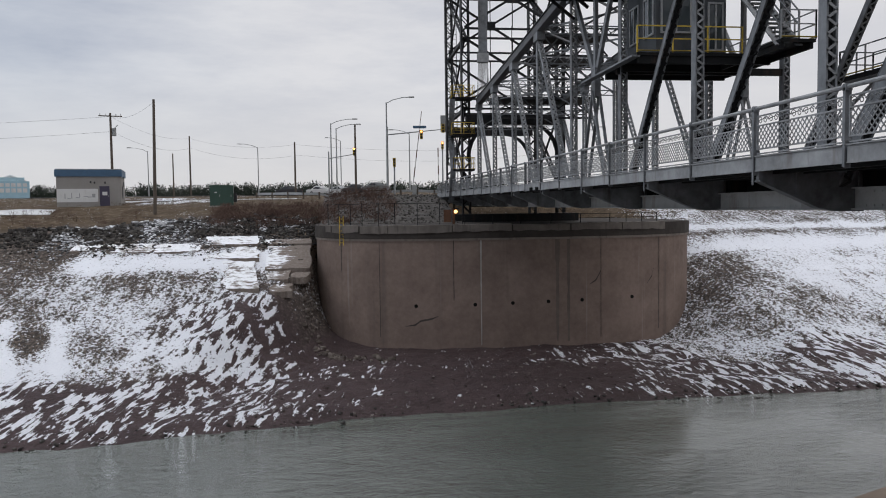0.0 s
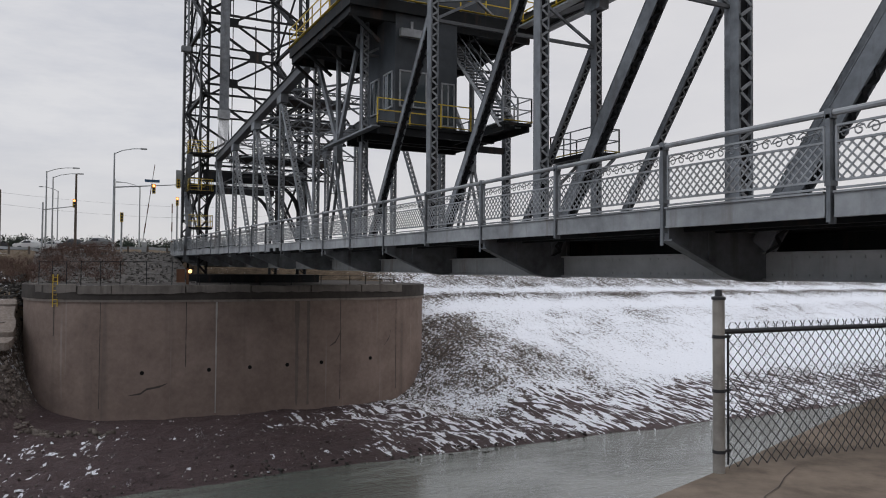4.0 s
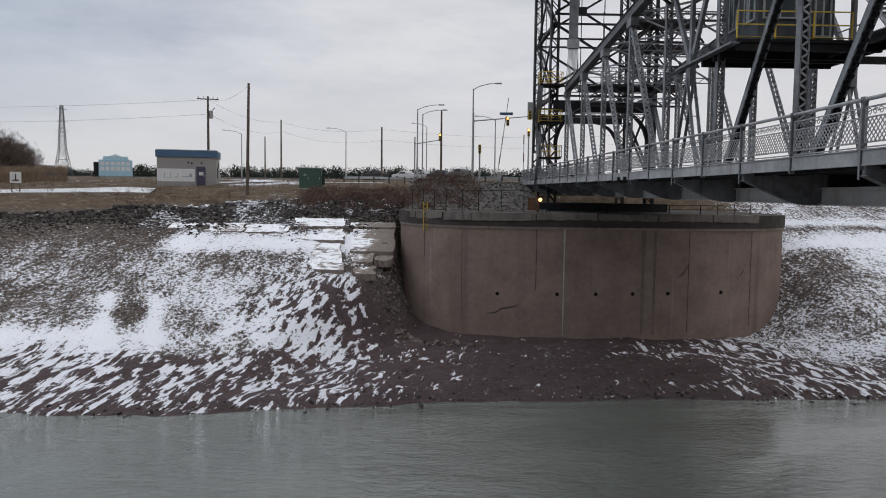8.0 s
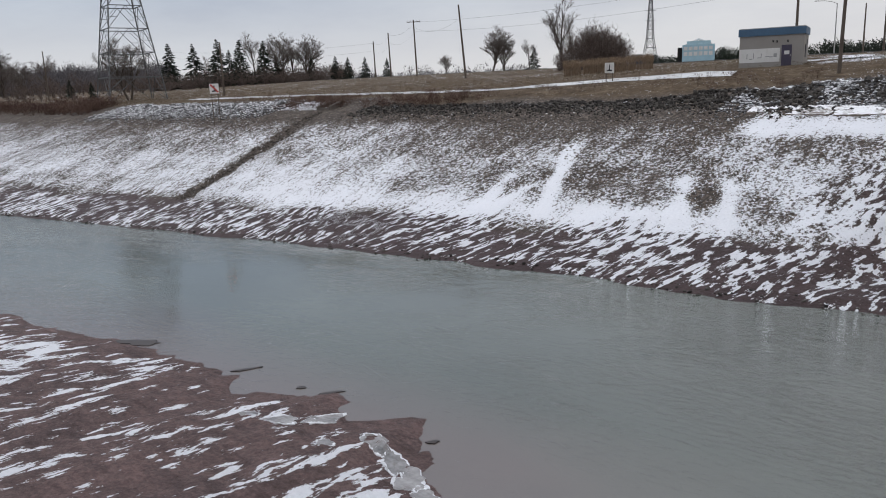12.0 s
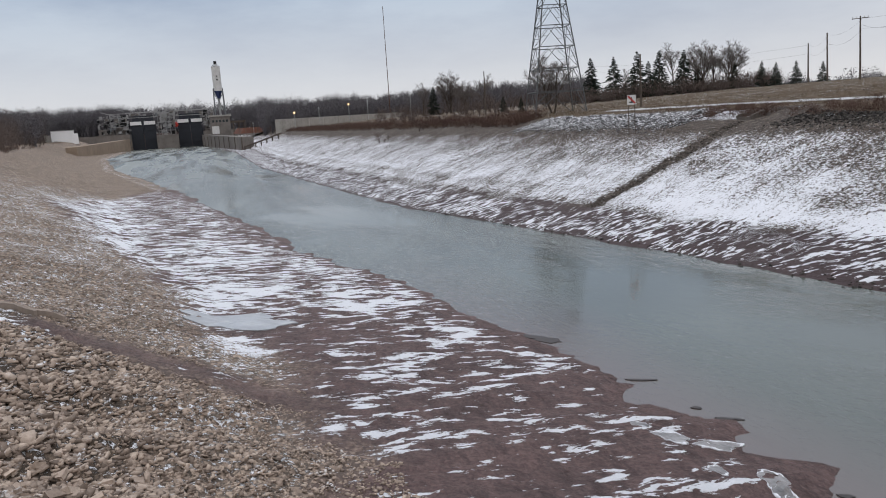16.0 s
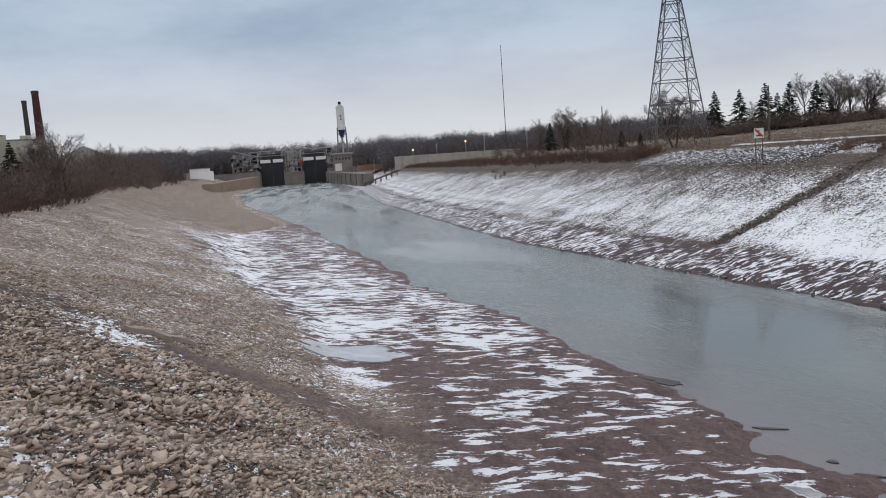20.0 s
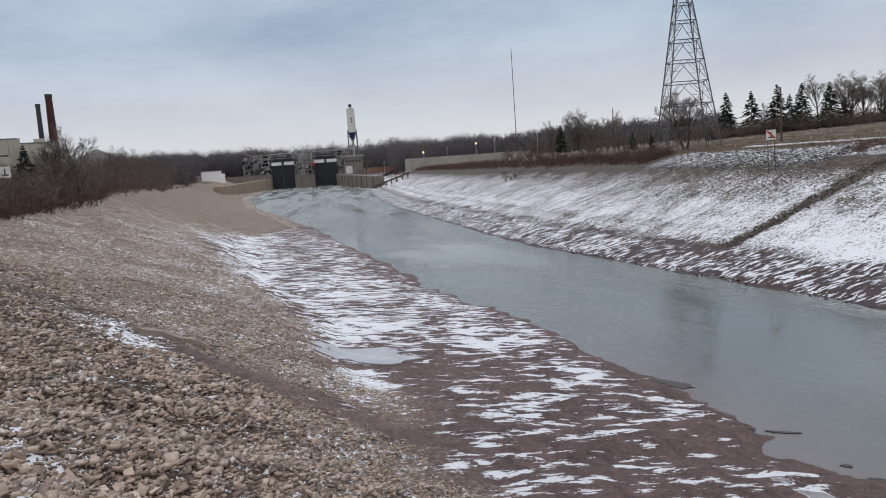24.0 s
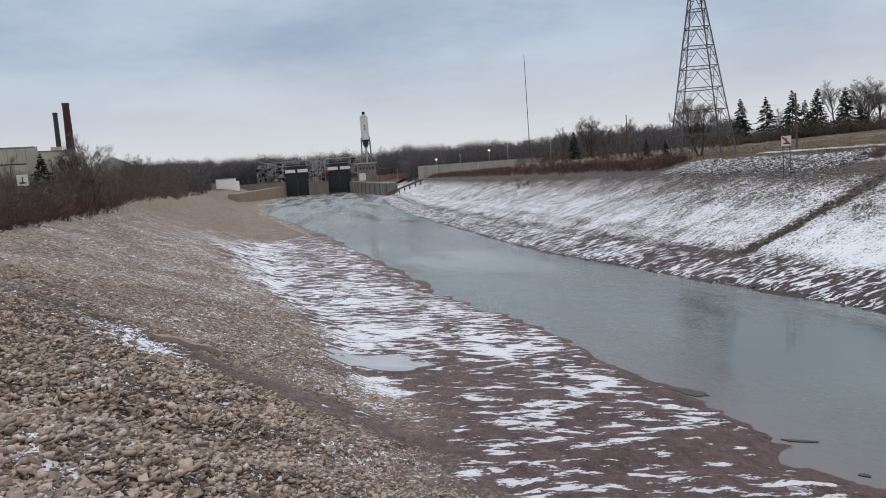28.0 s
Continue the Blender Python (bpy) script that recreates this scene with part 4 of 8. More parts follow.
# low service platform near the road
platform("service_platform", XF + 0.7, XF + 2.2, 26.2, 29.3, 16.2, ("x0", "x1", "y0", "y1"), deep=0.2, rails=M_STEEL, toe=M_YELLOW)
for y in (26.4, 29.1):
    part("platform_leg", bar(bmesh.new(), (XF, y, 14.0), (XF + 2.1, y, 16.0), 0.12), M_STEEL, bridge)
# catwalk from the machinery platform along the far truss
catwalk = platform("catwalk", XF - 0.45, XF + 0.7, 20.5, 29.95, 22.7, ("x0",), deep=0.12)
for x in (XF - 0.5, XF + 0.75):
    part("edge_beam", bar(bmesh.new(), (x, 20.5, 22.5), (x, 29.95, 22.5), 0.08, 0.45, (1, 0, 0)), M_STEEL_L, catwalk)

# ---- the far lift tower ----
tower = thing("lift_tower", "tall grey latticed steel lift tower with yellow cages", "tower")
TX, TY = (11.4, 20.6), (71.0, 82.0)
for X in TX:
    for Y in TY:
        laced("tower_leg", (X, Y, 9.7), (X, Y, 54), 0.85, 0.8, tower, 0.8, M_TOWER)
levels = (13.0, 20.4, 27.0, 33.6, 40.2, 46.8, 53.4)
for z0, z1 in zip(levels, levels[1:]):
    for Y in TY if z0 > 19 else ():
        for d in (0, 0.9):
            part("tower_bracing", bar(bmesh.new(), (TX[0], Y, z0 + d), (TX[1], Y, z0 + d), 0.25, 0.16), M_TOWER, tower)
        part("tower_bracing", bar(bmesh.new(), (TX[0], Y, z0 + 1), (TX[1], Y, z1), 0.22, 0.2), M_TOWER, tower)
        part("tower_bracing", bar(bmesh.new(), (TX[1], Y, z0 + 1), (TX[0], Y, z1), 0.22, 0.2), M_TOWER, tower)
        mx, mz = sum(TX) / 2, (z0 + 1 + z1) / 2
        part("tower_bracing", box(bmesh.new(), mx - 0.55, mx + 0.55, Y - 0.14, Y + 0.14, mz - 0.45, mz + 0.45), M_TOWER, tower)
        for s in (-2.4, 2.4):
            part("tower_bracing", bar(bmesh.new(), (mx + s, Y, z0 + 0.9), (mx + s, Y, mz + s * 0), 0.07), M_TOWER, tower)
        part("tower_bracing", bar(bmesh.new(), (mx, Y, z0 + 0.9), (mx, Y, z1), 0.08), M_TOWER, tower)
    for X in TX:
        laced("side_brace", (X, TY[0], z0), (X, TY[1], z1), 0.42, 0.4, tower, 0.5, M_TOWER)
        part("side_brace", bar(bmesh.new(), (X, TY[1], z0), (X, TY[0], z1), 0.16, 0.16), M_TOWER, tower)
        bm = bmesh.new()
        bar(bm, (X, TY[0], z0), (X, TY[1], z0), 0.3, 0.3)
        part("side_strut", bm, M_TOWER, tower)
for i in range(8):
    for q in (0, 1):
        part("lifting_cable", bar(bmesh.new(), (12.55 + 0.1 * i, 69.6 + 0.25 * q, 25.2), (12.55 + 0.1 * i, 69.6 + 0.25 * q, 54), 0.085), M_STEEL, tower)
bm = bmesh.new()
box(bm, 12.4, 13.4, 69.4, 70.1, 24.5, 25.3)
part("cable_clamp", bm, M_STEEL_L, tower)
for i in range(10):
    part("hanger_rod", bar(bmesh.new(), (12.5 + 0.09 * i, 69.7, 24.5), (12.3 + 0.13 * i, 69.7, 21.0), 0.05), M_STEEL_L, tower)
for z in (14.6, 17.8, 21.2):
    platform("cage_platform", 9.9, 11.9, 68.9, 70.7, z, ("x0", "y0", "y1", "x1"), tower, 0.15)
bm = bmesh.new()
for i, z in enumerate((11.5, 14.6, 17.8)):
    s = 1 if i % 2 else -1
    bar(bm, (9.9, 69.8 - s * 0.8, z), (9.9, 69.8 + s * 0.8, z + 3.2), 0.5, 0.06)
part("tower_stair", bm, M_STEEL, tower)
bm = bmesh.new()
for x in (11.9, 12.3):
    bar(bm, (x, 82.4, 12), (x, 82.4, 40), 0.07)
for i in range(56):
    bar(bm, (11.9, 82.4, 12.4 + 0.5 * i), (12.3, 82.4, 12.4 + 0.5 * i), 0.04)
part("ladder", bm, M_STEEL, tower)
for x in (9.6, 9.98):
    part("mast_post", bar(bmesh.new(), (x, 70.2, 15), (x, 70.2, 30.2), 0.07), M_TOWER, tower)
for i in range(38):
    z = 15.2 + 0.4 * i
    part("rung", bar(bmesh.new(), (9.6, 70.2, z), (9.98, 70.2, z + (0.4 if i % 2 else 0.0)), 0.04), M_TOWER, tower)
part("mast_box", box(bmesh.new(), 9.2, 10.0, 69.9, 70.5, 30.35, 30.8), M_STEEL, tower, "dark equipment box on a bracket")
part("mast_pole", tube(bmesh.new(), [(9.8, 70.2, 30.8), (9.8, 70.2, 54)], 0.1, 8), M_STEEL, tower)
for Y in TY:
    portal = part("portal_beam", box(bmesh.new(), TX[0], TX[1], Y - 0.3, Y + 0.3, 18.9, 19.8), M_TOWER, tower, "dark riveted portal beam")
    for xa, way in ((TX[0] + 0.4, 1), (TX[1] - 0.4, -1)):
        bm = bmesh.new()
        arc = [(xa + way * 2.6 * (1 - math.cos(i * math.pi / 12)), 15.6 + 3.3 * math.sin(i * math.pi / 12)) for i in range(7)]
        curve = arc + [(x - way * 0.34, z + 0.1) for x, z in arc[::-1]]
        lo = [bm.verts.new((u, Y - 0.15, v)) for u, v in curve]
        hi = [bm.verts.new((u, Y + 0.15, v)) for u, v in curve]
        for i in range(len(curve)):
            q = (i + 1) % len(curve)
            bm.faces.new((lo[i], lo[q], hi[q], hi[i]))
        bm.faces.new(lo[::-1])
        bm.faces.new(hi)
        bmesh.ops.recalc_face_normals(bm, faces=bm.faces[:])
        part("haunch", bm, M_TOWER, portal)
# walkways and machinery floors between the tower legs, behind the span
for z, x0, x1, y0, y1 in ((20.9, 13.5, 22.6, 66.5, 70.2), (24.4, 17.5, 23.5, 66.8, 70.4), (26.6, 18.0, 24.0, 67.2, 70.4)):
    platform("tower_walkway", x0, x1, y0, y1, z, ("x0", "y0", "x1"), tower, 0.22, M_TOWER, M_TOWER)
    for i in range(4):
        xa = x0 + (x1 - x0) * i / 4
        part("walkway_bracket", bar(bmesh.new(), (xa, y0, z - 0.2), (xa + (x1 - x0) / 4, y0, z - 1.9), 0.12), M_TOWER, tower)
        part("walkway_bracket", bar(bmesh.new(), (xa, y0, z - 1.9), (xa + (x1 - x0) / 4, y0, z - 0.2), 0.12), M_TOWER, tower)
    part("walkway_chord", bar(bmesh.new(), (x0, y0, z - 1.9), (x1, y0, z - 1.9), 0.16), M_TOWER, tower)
part("abutment_beam", box(bmesh.new(), 9.5, 21.0, 66.5, 70.5, 9.75, 10.45), M_STEEL_D, tower)

# ---- details of the far pier ----
def face_y(x):
    """The front of the far pier at x."""
    c = min(1.0, abs((x - PIER_C) / PIER_H)) ** (1 / 0.7)
    return FAR_FRONT + 11.5 * (1 - max(0.0, 1 - c * c) ** (0.5 * 0.7))


# solid near-black plugs draw the shade inside the drain holes
M_HOLE = plain("hole_shade", (0.012, 0.011, 0.01), 0.9)
for x in (5.0, 9.3, 12.1, 14.8, 17.4, 21.5):
    bm = bmesh.new()
    y, z = face_y(x), 3.85 + 0.016 * (x - 5)
    tube(bm, [(x, y - 0.03, z), (x, y + 0.3, z)], 0.14, 12)
    part("drain_hole", bm, M_HOLE, far_pier, "dark round drain hole")
M_JOINT = plain("dark_joint", (0.075, 0.063, 0.056), 0.95)
M_STAIN = plain("damp_stain", (0.15, 0.122, 0.104), 0.85)
M_LIME = plain("lime_streak", (0.36, 0.34, 0.31), 0.9)
for x, w, z0, mat, name in ((2.4, 0.035, 1.5, M_JOINT, "joint"), (7.75, 0.05, 4.2, M_JOINT, "joint"), (18.9, 0.05, 1.2, M_JOINT, "joint"), (24.0, 0.05, 1.5, M_JOINT, "joint"), (9.75, 0.12, 0.9, M_LIME, "lime_streak"), (15.5, 0.28, 1.0, M_STAIN, "stain_streak"), (16.35, 0.24, 1.0, M_STAIN, "stain_streak"), (-0.4, 0.05, 6.3, M_JOINT, "joint")):
    bm = bmesh.new()
    steps = 14
    top = PIER_TOP - COPING - 0.02
    vs = []
    for i in range(steps + 1):
        z = z0 + (top - z0) * i / steps
        ww = w * (0.6 + 0.8 * random.random()) * (1 if name == "joint" else 0.55 + 0.5 * i / steps)
        vs.append([bm.verts.new((x + s * ww, face_y(x + s * ww) - 0.012, z)) for s in (-0.5, 0.5)])
    for a, c in zip(vs, vs[1:]):
        bm.faces.new((a[0], a[1], c[1], c[0]))
    part(name, bm, mat, far_pier)
for path in (((4.2, 2.35), (4.9, 2.45), (5.3, 2.75), (6.1, 2.9), (6.6, 3.1)), ((18.0, 5.2), (18.5, 5.5), (18.9, 6.2), (19.0, 6.6)), ((22.8, 5.0), (23.3, 5.6), (23.5, 6.3))):
    bm = bmesh.new()
    last = None
    for i, (x, z) in enumerate(path):
        w = 0.07 if 0 < i < len(path) - 1 else 0.015
        v = [bm.verts.new((x, face_y(x) - 0.014, z + s * w)) for s in (-1, 1)]
        if last:
            bm.faces.new((last[0], v[0], v[1], last[1]))
        last = v
    part("crack", bm, M_JOINT, far_pier)
# coping blocks with gaps between
for x0, x1 in ((-2.1, 0.9), (1.0, 3.0), (3.05, 7.6), (7.7, 12.0), (12.1, 16.4), (16.5, 20.5), (20.6, 24.5)):
    bm = bmesh.new()
    k = 9
    rise_, drop = random.uniform(0.0, 0.12), random.uniform(0.42, 0.6)
    rag = [(random.uniform(-0.05, 0.05), random.uniform(-0.03, 0.03), random.uniform(-0.06, 0.06)) for _ in range(k + 1)]
    for i in range(k):
        xa, xb = x0 + (x1 - x0) * i / k, x0 + (x1 - x0) * (i + 1) / k
        (fa, ta, la), (fb, tb, lb) = rag[i], rag[i + 1]
        ya, yb = face_y(xa) - 0.3 + fa, face_y(xb) - 0.3 + fb
        ta, tb, la, lb = PIER_TOP + rise_ + ta, PIER_TOP + rise_ + tb, PIER_TOP - drop + la, PIER_TOP - drop + lb
        vs = [bm.verts.new(q) for q in ((xa, ya, ta), (xb, yb, tb), (xb, yb + 0.9, tb), (xa, ya + 0.9, ta), (xa, ya, la), (xb, yb, lb), (xb, yb + 0.9, lb), (xa, ya + 0.9, la))]
        bm.faces.new(vs[:4])
        bm.faces.new((vs[4], vs[5], vs[1], vs[0]))
        bm.faces.new((vs[7], vs[6], vs[5], vs[4]))
        if i == 0:
            bm.faces.new((vs[0], vs[3], vs[7], vs[4]))
        if i == k - 1:
            bm.faces.new((vs[1], vs[5], vs[6], vs[2]))
    bmesh.ops.remove_doubles(bm, verts=bm.verts[:], dist=0.001)
    part("coping_block", bm, M_COPE, far_pier)
# ladder head and yellow mark on the coping
bm = bmesh.new()
for s in (-0.14, 0.14):
    bar(bm, (-0.35 + s, face_y(-0.35) - 0.32, 8.3), (-0.35 + s, face_y(-0.35) - 0.32, 10.5), 0.06)
for i in range(7):
    bar(bm, (-0.49, face_y(-0.35) - 0.32, 8.5 + 0.3 * i), (-0.21, face_y(-0.35) - 0.32, 8.5 + 0.3 * i), 0.04)
part("ladder", bm, M_YELLOW, far_pier, "yellow steel ladder head")


def pipe_fence(name, label, points, high, every, rails, material, group):
    """A pipe fence along points on level ground; each post and rail is a part."""
    f = thing(name, label, "fence", group)
    for (x0, y0, z0), (x1, y1, z1) in zip(points, points[1:]):
        long = math.hypot(x1 - x0, y1 - y0)
        k = max(1, round(long / every))
        for i in range(k + 1):
            t = i / k
            x, y, z = x0 + (x1 - x0) * t, y0 + (y1 - y0) * t, z0 + (z1 - z0) * t
            part("post", bar(bmesh.new(), (x, y, z), (x, y, z + high), 0.05), material, f)
        for h in rails:
            part("rail", bar(bmesh.new(), (x0, y0, z0 + h), (x1, y1, z1 + h), 0.035), material, f)
    return f


pipe_fence("pier_fence", "grey pipe fence standing along the pier coping", [(-1.4, 60.4, 9.75), (1.2, 56.8, 9.75), (3.6, 56.0, 9.75), (8.6, 55.6, 9.75)], 1.7, 1.5, (1.65,), M_TOWER, "fences on the pier")
pipe_fence("pier_railing", "dark pipe railing on the pier beneath the bridge", [(8.8, 55.6, 9.75), (13.0, 55.3, 9.75), (20.0, 55.5, 9.75), (25.0, 58.5, 9.75)], 0.75, 2.2, (0.4, 0.72), M_STEEL_D, "fences on the pier")

# lit warning lamp on the pier
M_GLOW = bpy.data.materials.new("amber_glow")
M_GLOW.use_nodes = True
gb = M_GLOW.node_tree.nodes["Principled BSDF"]
gb.inputs["Emission Color"].default_value, gb.inputs["Emission Strength"].default_value = (1.0, 0.55, 0.16, 1), 3.0
M_SIGNAL = bpy.data.materials.new("signal_glow")
M_SIGNAL.use_nodes = True
gb = M_SIGNAL.node_tree.nodes["Principled BSDF"]
gb.inputs["Emission Color"].default_value, gb.inputs["Emission Strength"].default_value = (1.0, 0.25, 0.05, 1), 6.0
lamp = thing("warning_lamp", "lit amber warning lamp on a rusty post on the pier", "lamp", at=(8.1, 56.6, 9.75))
part("post", box(bmesh.new(), -0.08, 0.08, -0.08, 0.08, 0, 1.2), M_RUST, lamp)
part("box", box(bmesh.new(), -0.75, -0.2, -0.1, 0.1, 0.2, 1.15), M_RUST, lamp, "rusty switch box")
bm = bmesh.new()
bmesh.ops.create_uvsphere(bm, u_segments=10, v_segments=6, radius=0.14, matrix=Matrix.Translation((0.15, -0.15, 1.0)))
part("lens", bm, M_GLOW, lamp, "glowing amber lens")
part("hood", box(bmesh.new(), -0.1, 0.4, -0.3, 0.02, 1.2, 1.26), M_STEEL_D, lamp)
# round tell-tale lamps on the bridge fascia are unlit housings
for y in (38.0, 39.2):
    lt = thing("fascia_lamp", "small marker lamp fixed to the bridge fascia", "lamp", "marker lamps", at=(XR - 0.12, y, 11.95))
    part("housing", box(bmesh.new(), -0.06, 0.07, -0.1, 0.1, -0.1, 0.1), M_STEEL_D, lt)

# ---- concrete slabs and rubble beside the far pier ----
def slab_material():
    m, n, l, b = mat_base("snowy_slab", 0.9)
    b.inputs["Specular IOR Level"].default_value = 0.15
    p = where(n, l)
    f1, f2 = tex_noise(n, l, 2.2, 8, 0.7, where(n, l, (0.7, 1.6, 1.6))), tex_noise(n, l, 0.45, 4, 0.6, p)
    con = ramp(n, l, tex_noise(n, l, 5.0, 7, 0.7, p), [(0.3, (0.13, 0.105, 0.09)), (0.7, (0.26, 0.22, 0.19))])
    sep = n.new("ShaderNodeSeparateXYZ")
    l.new(p, sep.inputs[0])
    bare = span(n, l, sep.outputs[0], -6.2, -3.0, 0.0, 0.22)
    much = calc(n, l, "SUBTRACT", calc(n, l, "ADD", calc(n, l, "MULTIPLY", f1, 0.6), calc(n, l, "MULTIPLY", f2, 0.4)), bare)
    col = mix(n, l, span(n, l, much, 0.42, 0.49), con, (0.84, 0.85, 0.87))
    face = n.new("ShaderNodeNewGeometry")
    nz = n.new("ShaderNodeSeparateXYZ")
    l.new(face.outputs["Normal"], nz.inputs[0])
    l.new(mix(n, l, span(n, l, nz.outputs[2], 0.45, 0.7), con, col), b.inputs["Base Color"])
    bump(n, l, b, f1, 0.3, 0.04)
    return m


M_SLAB = slab_material()
# x at the low edge, lean, width, y from, y to, lift at the low edge, lift at the high edge
for x0, lean, wide, y0, y1, la, lb in ((-10.1, -0.16, 3.75, 55.6, 60.35, 0.12, 0.02), (-10.9, -0.2, 4.05, 60.6, 63.1, 0.13, -0.02), (-11.4, -0.1, 4.2, 63.4, 65.2, 0.06, -0.02),
                                       (-6.25, -0.05, 3.5, 59.2, 63.8, 0.17, 0.02), (-6.8, -0.05, 3.9, 64.05, 65.2, 0.06, -0.02), (-6.0, 0.0, 1.7, 57.2, 59.0, 0.16, 0.05), (-4.2, 0.1, 1.2, 57.7, 58.9, 0.2, 0.04), (-5.6, 0.0, 1.5, 55.4, 56.8, 0.12, 0.02),
                                       (-15.1, -0.1, 3.5, 61.7, 63.5, 0.05, -0.06), (-18.4, -0.1, 3.2, 61.6, 63.5, 0.06, -0.05), (-21.3, -0.1, 2.8, 62.0, 63.4, 0.03, -0.06)):
    sl = thing("concrete_slab", "snow-covered concrete slab with a dark raised edge on the canal bank", "slab", "slabs on the bank")
    bm = bmesh.new()
    nx_, ny_ = 9, 5
    base = float(far_edge(x0 + wide / 2)) + 8
    grid = []
    for i in range(nx_ + 1):
        row = []
        for j in range(ny_ + 1):
            y = y0 + (y1 - y0) * j / ny_
            x = x0 + lean * (y - y0) + wide * i / nx_
            z = 1.6 + (y - base) * 0.367 + la + (lb - la) * j / ny_ + 0.03 * random.uniform(-1, 1)
            row.append((x + (0.14 * random.uniform(-1, 1) if i in (0, nx_) else 0), y + 0.22 * math.sin(0.9 * x + y0) + (0.12 * random.uniform(-1, 1) if j in (0, ny_) else 0), z))
        grid.append(row)
    top = [[bm.verts.new(q) for q in row] for row in grid]
    for i in range(nx_):
        for j in range(ny_):
            bm.faces.new((top[i][j], top[i + 1][j], top[i + 1][j + 1], top[i][j + 1]))
    edge = bmesh.ops.extrude_face_region(bm, geom=bm.faces[:])
    bmesh.ops.translate(bm, verts=[v for v in edge["geom"] if isinstance(v, bmesh.types.BMVert)], vec=(0, 0, -0.5))
    bmesh.ops.recalc_face_normals(bm, faces=bm.faces[:])
    part("slab", bm, M_SLAB, sl)


# ---- stones ----
ICO = bmesh.new()
bmesh.ops.create_cube(ICO, size=1.5)
bmesh.ops.triangulate(ICO, faces=ICO.faces[:])
ICO_V = np.array([v.co[:] for v in ICO.verts])
ICO_F = np.array([[v.index for v in f.verts] for f in ICO.faces])
ICO.free()
rng = np.random.default_rng(5)


def stones(name, label, x, y, z, size, material, flat=0.6, category="stones"):
    """Many angular stones in one mesh."""
    k = len(x)
    v = np.repeat(ICO_V[None], k, 0) * rng.uniform(0.62, 1.1, (k, len(ICO_V), 3))
    v = v * (size[:, None] * rng.uniform(0.6, 1.6, (k, 3)) * (1, 0.8, flat))[:, None, :]
    a, t = rng.uniform(0, 6.28, k), rng.normal(0, 0.5, k)
    c, s = np.cos(t)[:, None], np.sin(t)[:, None]
    v = np.stack([v[..., 0] * c + v[..., 2] * s, v[..., 1], -v[..., 0] * s + v[..., 2] * c], -1)
    c, s = np.cos(a)[:, None], np.sin(a)[:, None]
    v = np.stack([v[..., 0] * c - v[..., 1] * s, v[..., 0] * s + v[..., 1] * c, v[..., 2]], -1)
    v += np.stack([x, y, z + size * flat * 0.25], -1)[:, None, :]
    f = ICO_F[None] + (np.arange(k) * len(ICO_V))[:, None, None]
    me = bpy.data.meshes.new(name)
    v, f = v.reshape(-1, 3), f.reshape(-1, 3)
    me.vertices.add(len(v))
    me.vertices.foreach_set("co", v.ravel().astype(np.float32))
    me.loops.add(f.size)
    me.loops.foreach_set("vertex_index", f.ravel().astype(np.int32))
    me.polygons.add(len(f))
    me.polygons.foreach_set("loop_start", np.arange(0, f.size, 3, dtype=np.int32))
    me.polygons.foreach_set("loop_total", np.full(len(f), 3, dtype=np.int32))
    me.update(calc_edges=True)
    me.materials.append(material)
    return tagged(new(name, me), label, category, kind="stuff")


def stone_material(name, dark, mid, light, frost=0.0, single=False):
    m, n, l, b = mat_base(name, 0.9)
    b.inputs["Specular IOR Level"].default_value = 0.15
    g = n.new("ShaderNodeNewGeometry")
    pick = n.new("ShaderNodeObjectInfo").outputs["Random"] if single else g.outputs["Random Per Island"]
    col = ramp(n, l, pick, [(0.0, dark), (0.5, mid), (1.0, light)])
    f1 = tex_noise(n, l, 9.0, 7, 0.7, where(n, l))
    col = mix(n, l, 1.0, col, ramp(n, l, f1, [(0.25, (0.62, 0.6, 0.58)), (0.75, (1, 1, 1))]), "MULTIPLY")
    if frost:
        sep = n.new("ShaderNodeSeparateXYZ")
        l.new(g.outputs["Normal"], sep.inputs[0])
        patch = tex_noise(n, l, 1.3, 5, 0.7, where(n, l))
        up = calc(n, l, "MULTIPLY", span(n, l, sep.outputs[2], 0.35, 0.9), span(n, l, patch, 0.62 - frost, 0.74 - frost))
        col = mix(n, l, up, col, (0.72, 0.73, 0.75))
    l.new(col, b.inputs["Base Color"])
    bump(n, l, b, f1, 0.4, 0.03)
    return m


M_SHORE = stone_material("tan_shore_stone", (0.18, 0.14, 0.115), (0.42, 0.335, 0.275), (0.62, 0.505, 0.418), 0.05)
M_SLOPE = stone_material("frosted_slope_stone", (0.12, 0.1, 0.088), (0.22, 0.19, 0.165), (0.33, 0.295, 0.26), 0.16)
M_DRAIN = stone_material("brown_drain_stone", (0.05, 0.043, 0.039), (0.11, 0.096, 0.085), (0.2, 0.178, 0.158), 0.02)
M_DUSTED = stone_material("snow_dusted_riprap", (0.05, 0.05, 0.053), (0.1, 0.1, 0.104), (0.17, 0.17, 0.174), 0.2)
M_RIPRAP = stone_material("dark_riprap_stone", (0.024, 0.022, 0.021), (0.062, 0.057, 0.053), (0.14, 0.13, 0.12), 0.03)


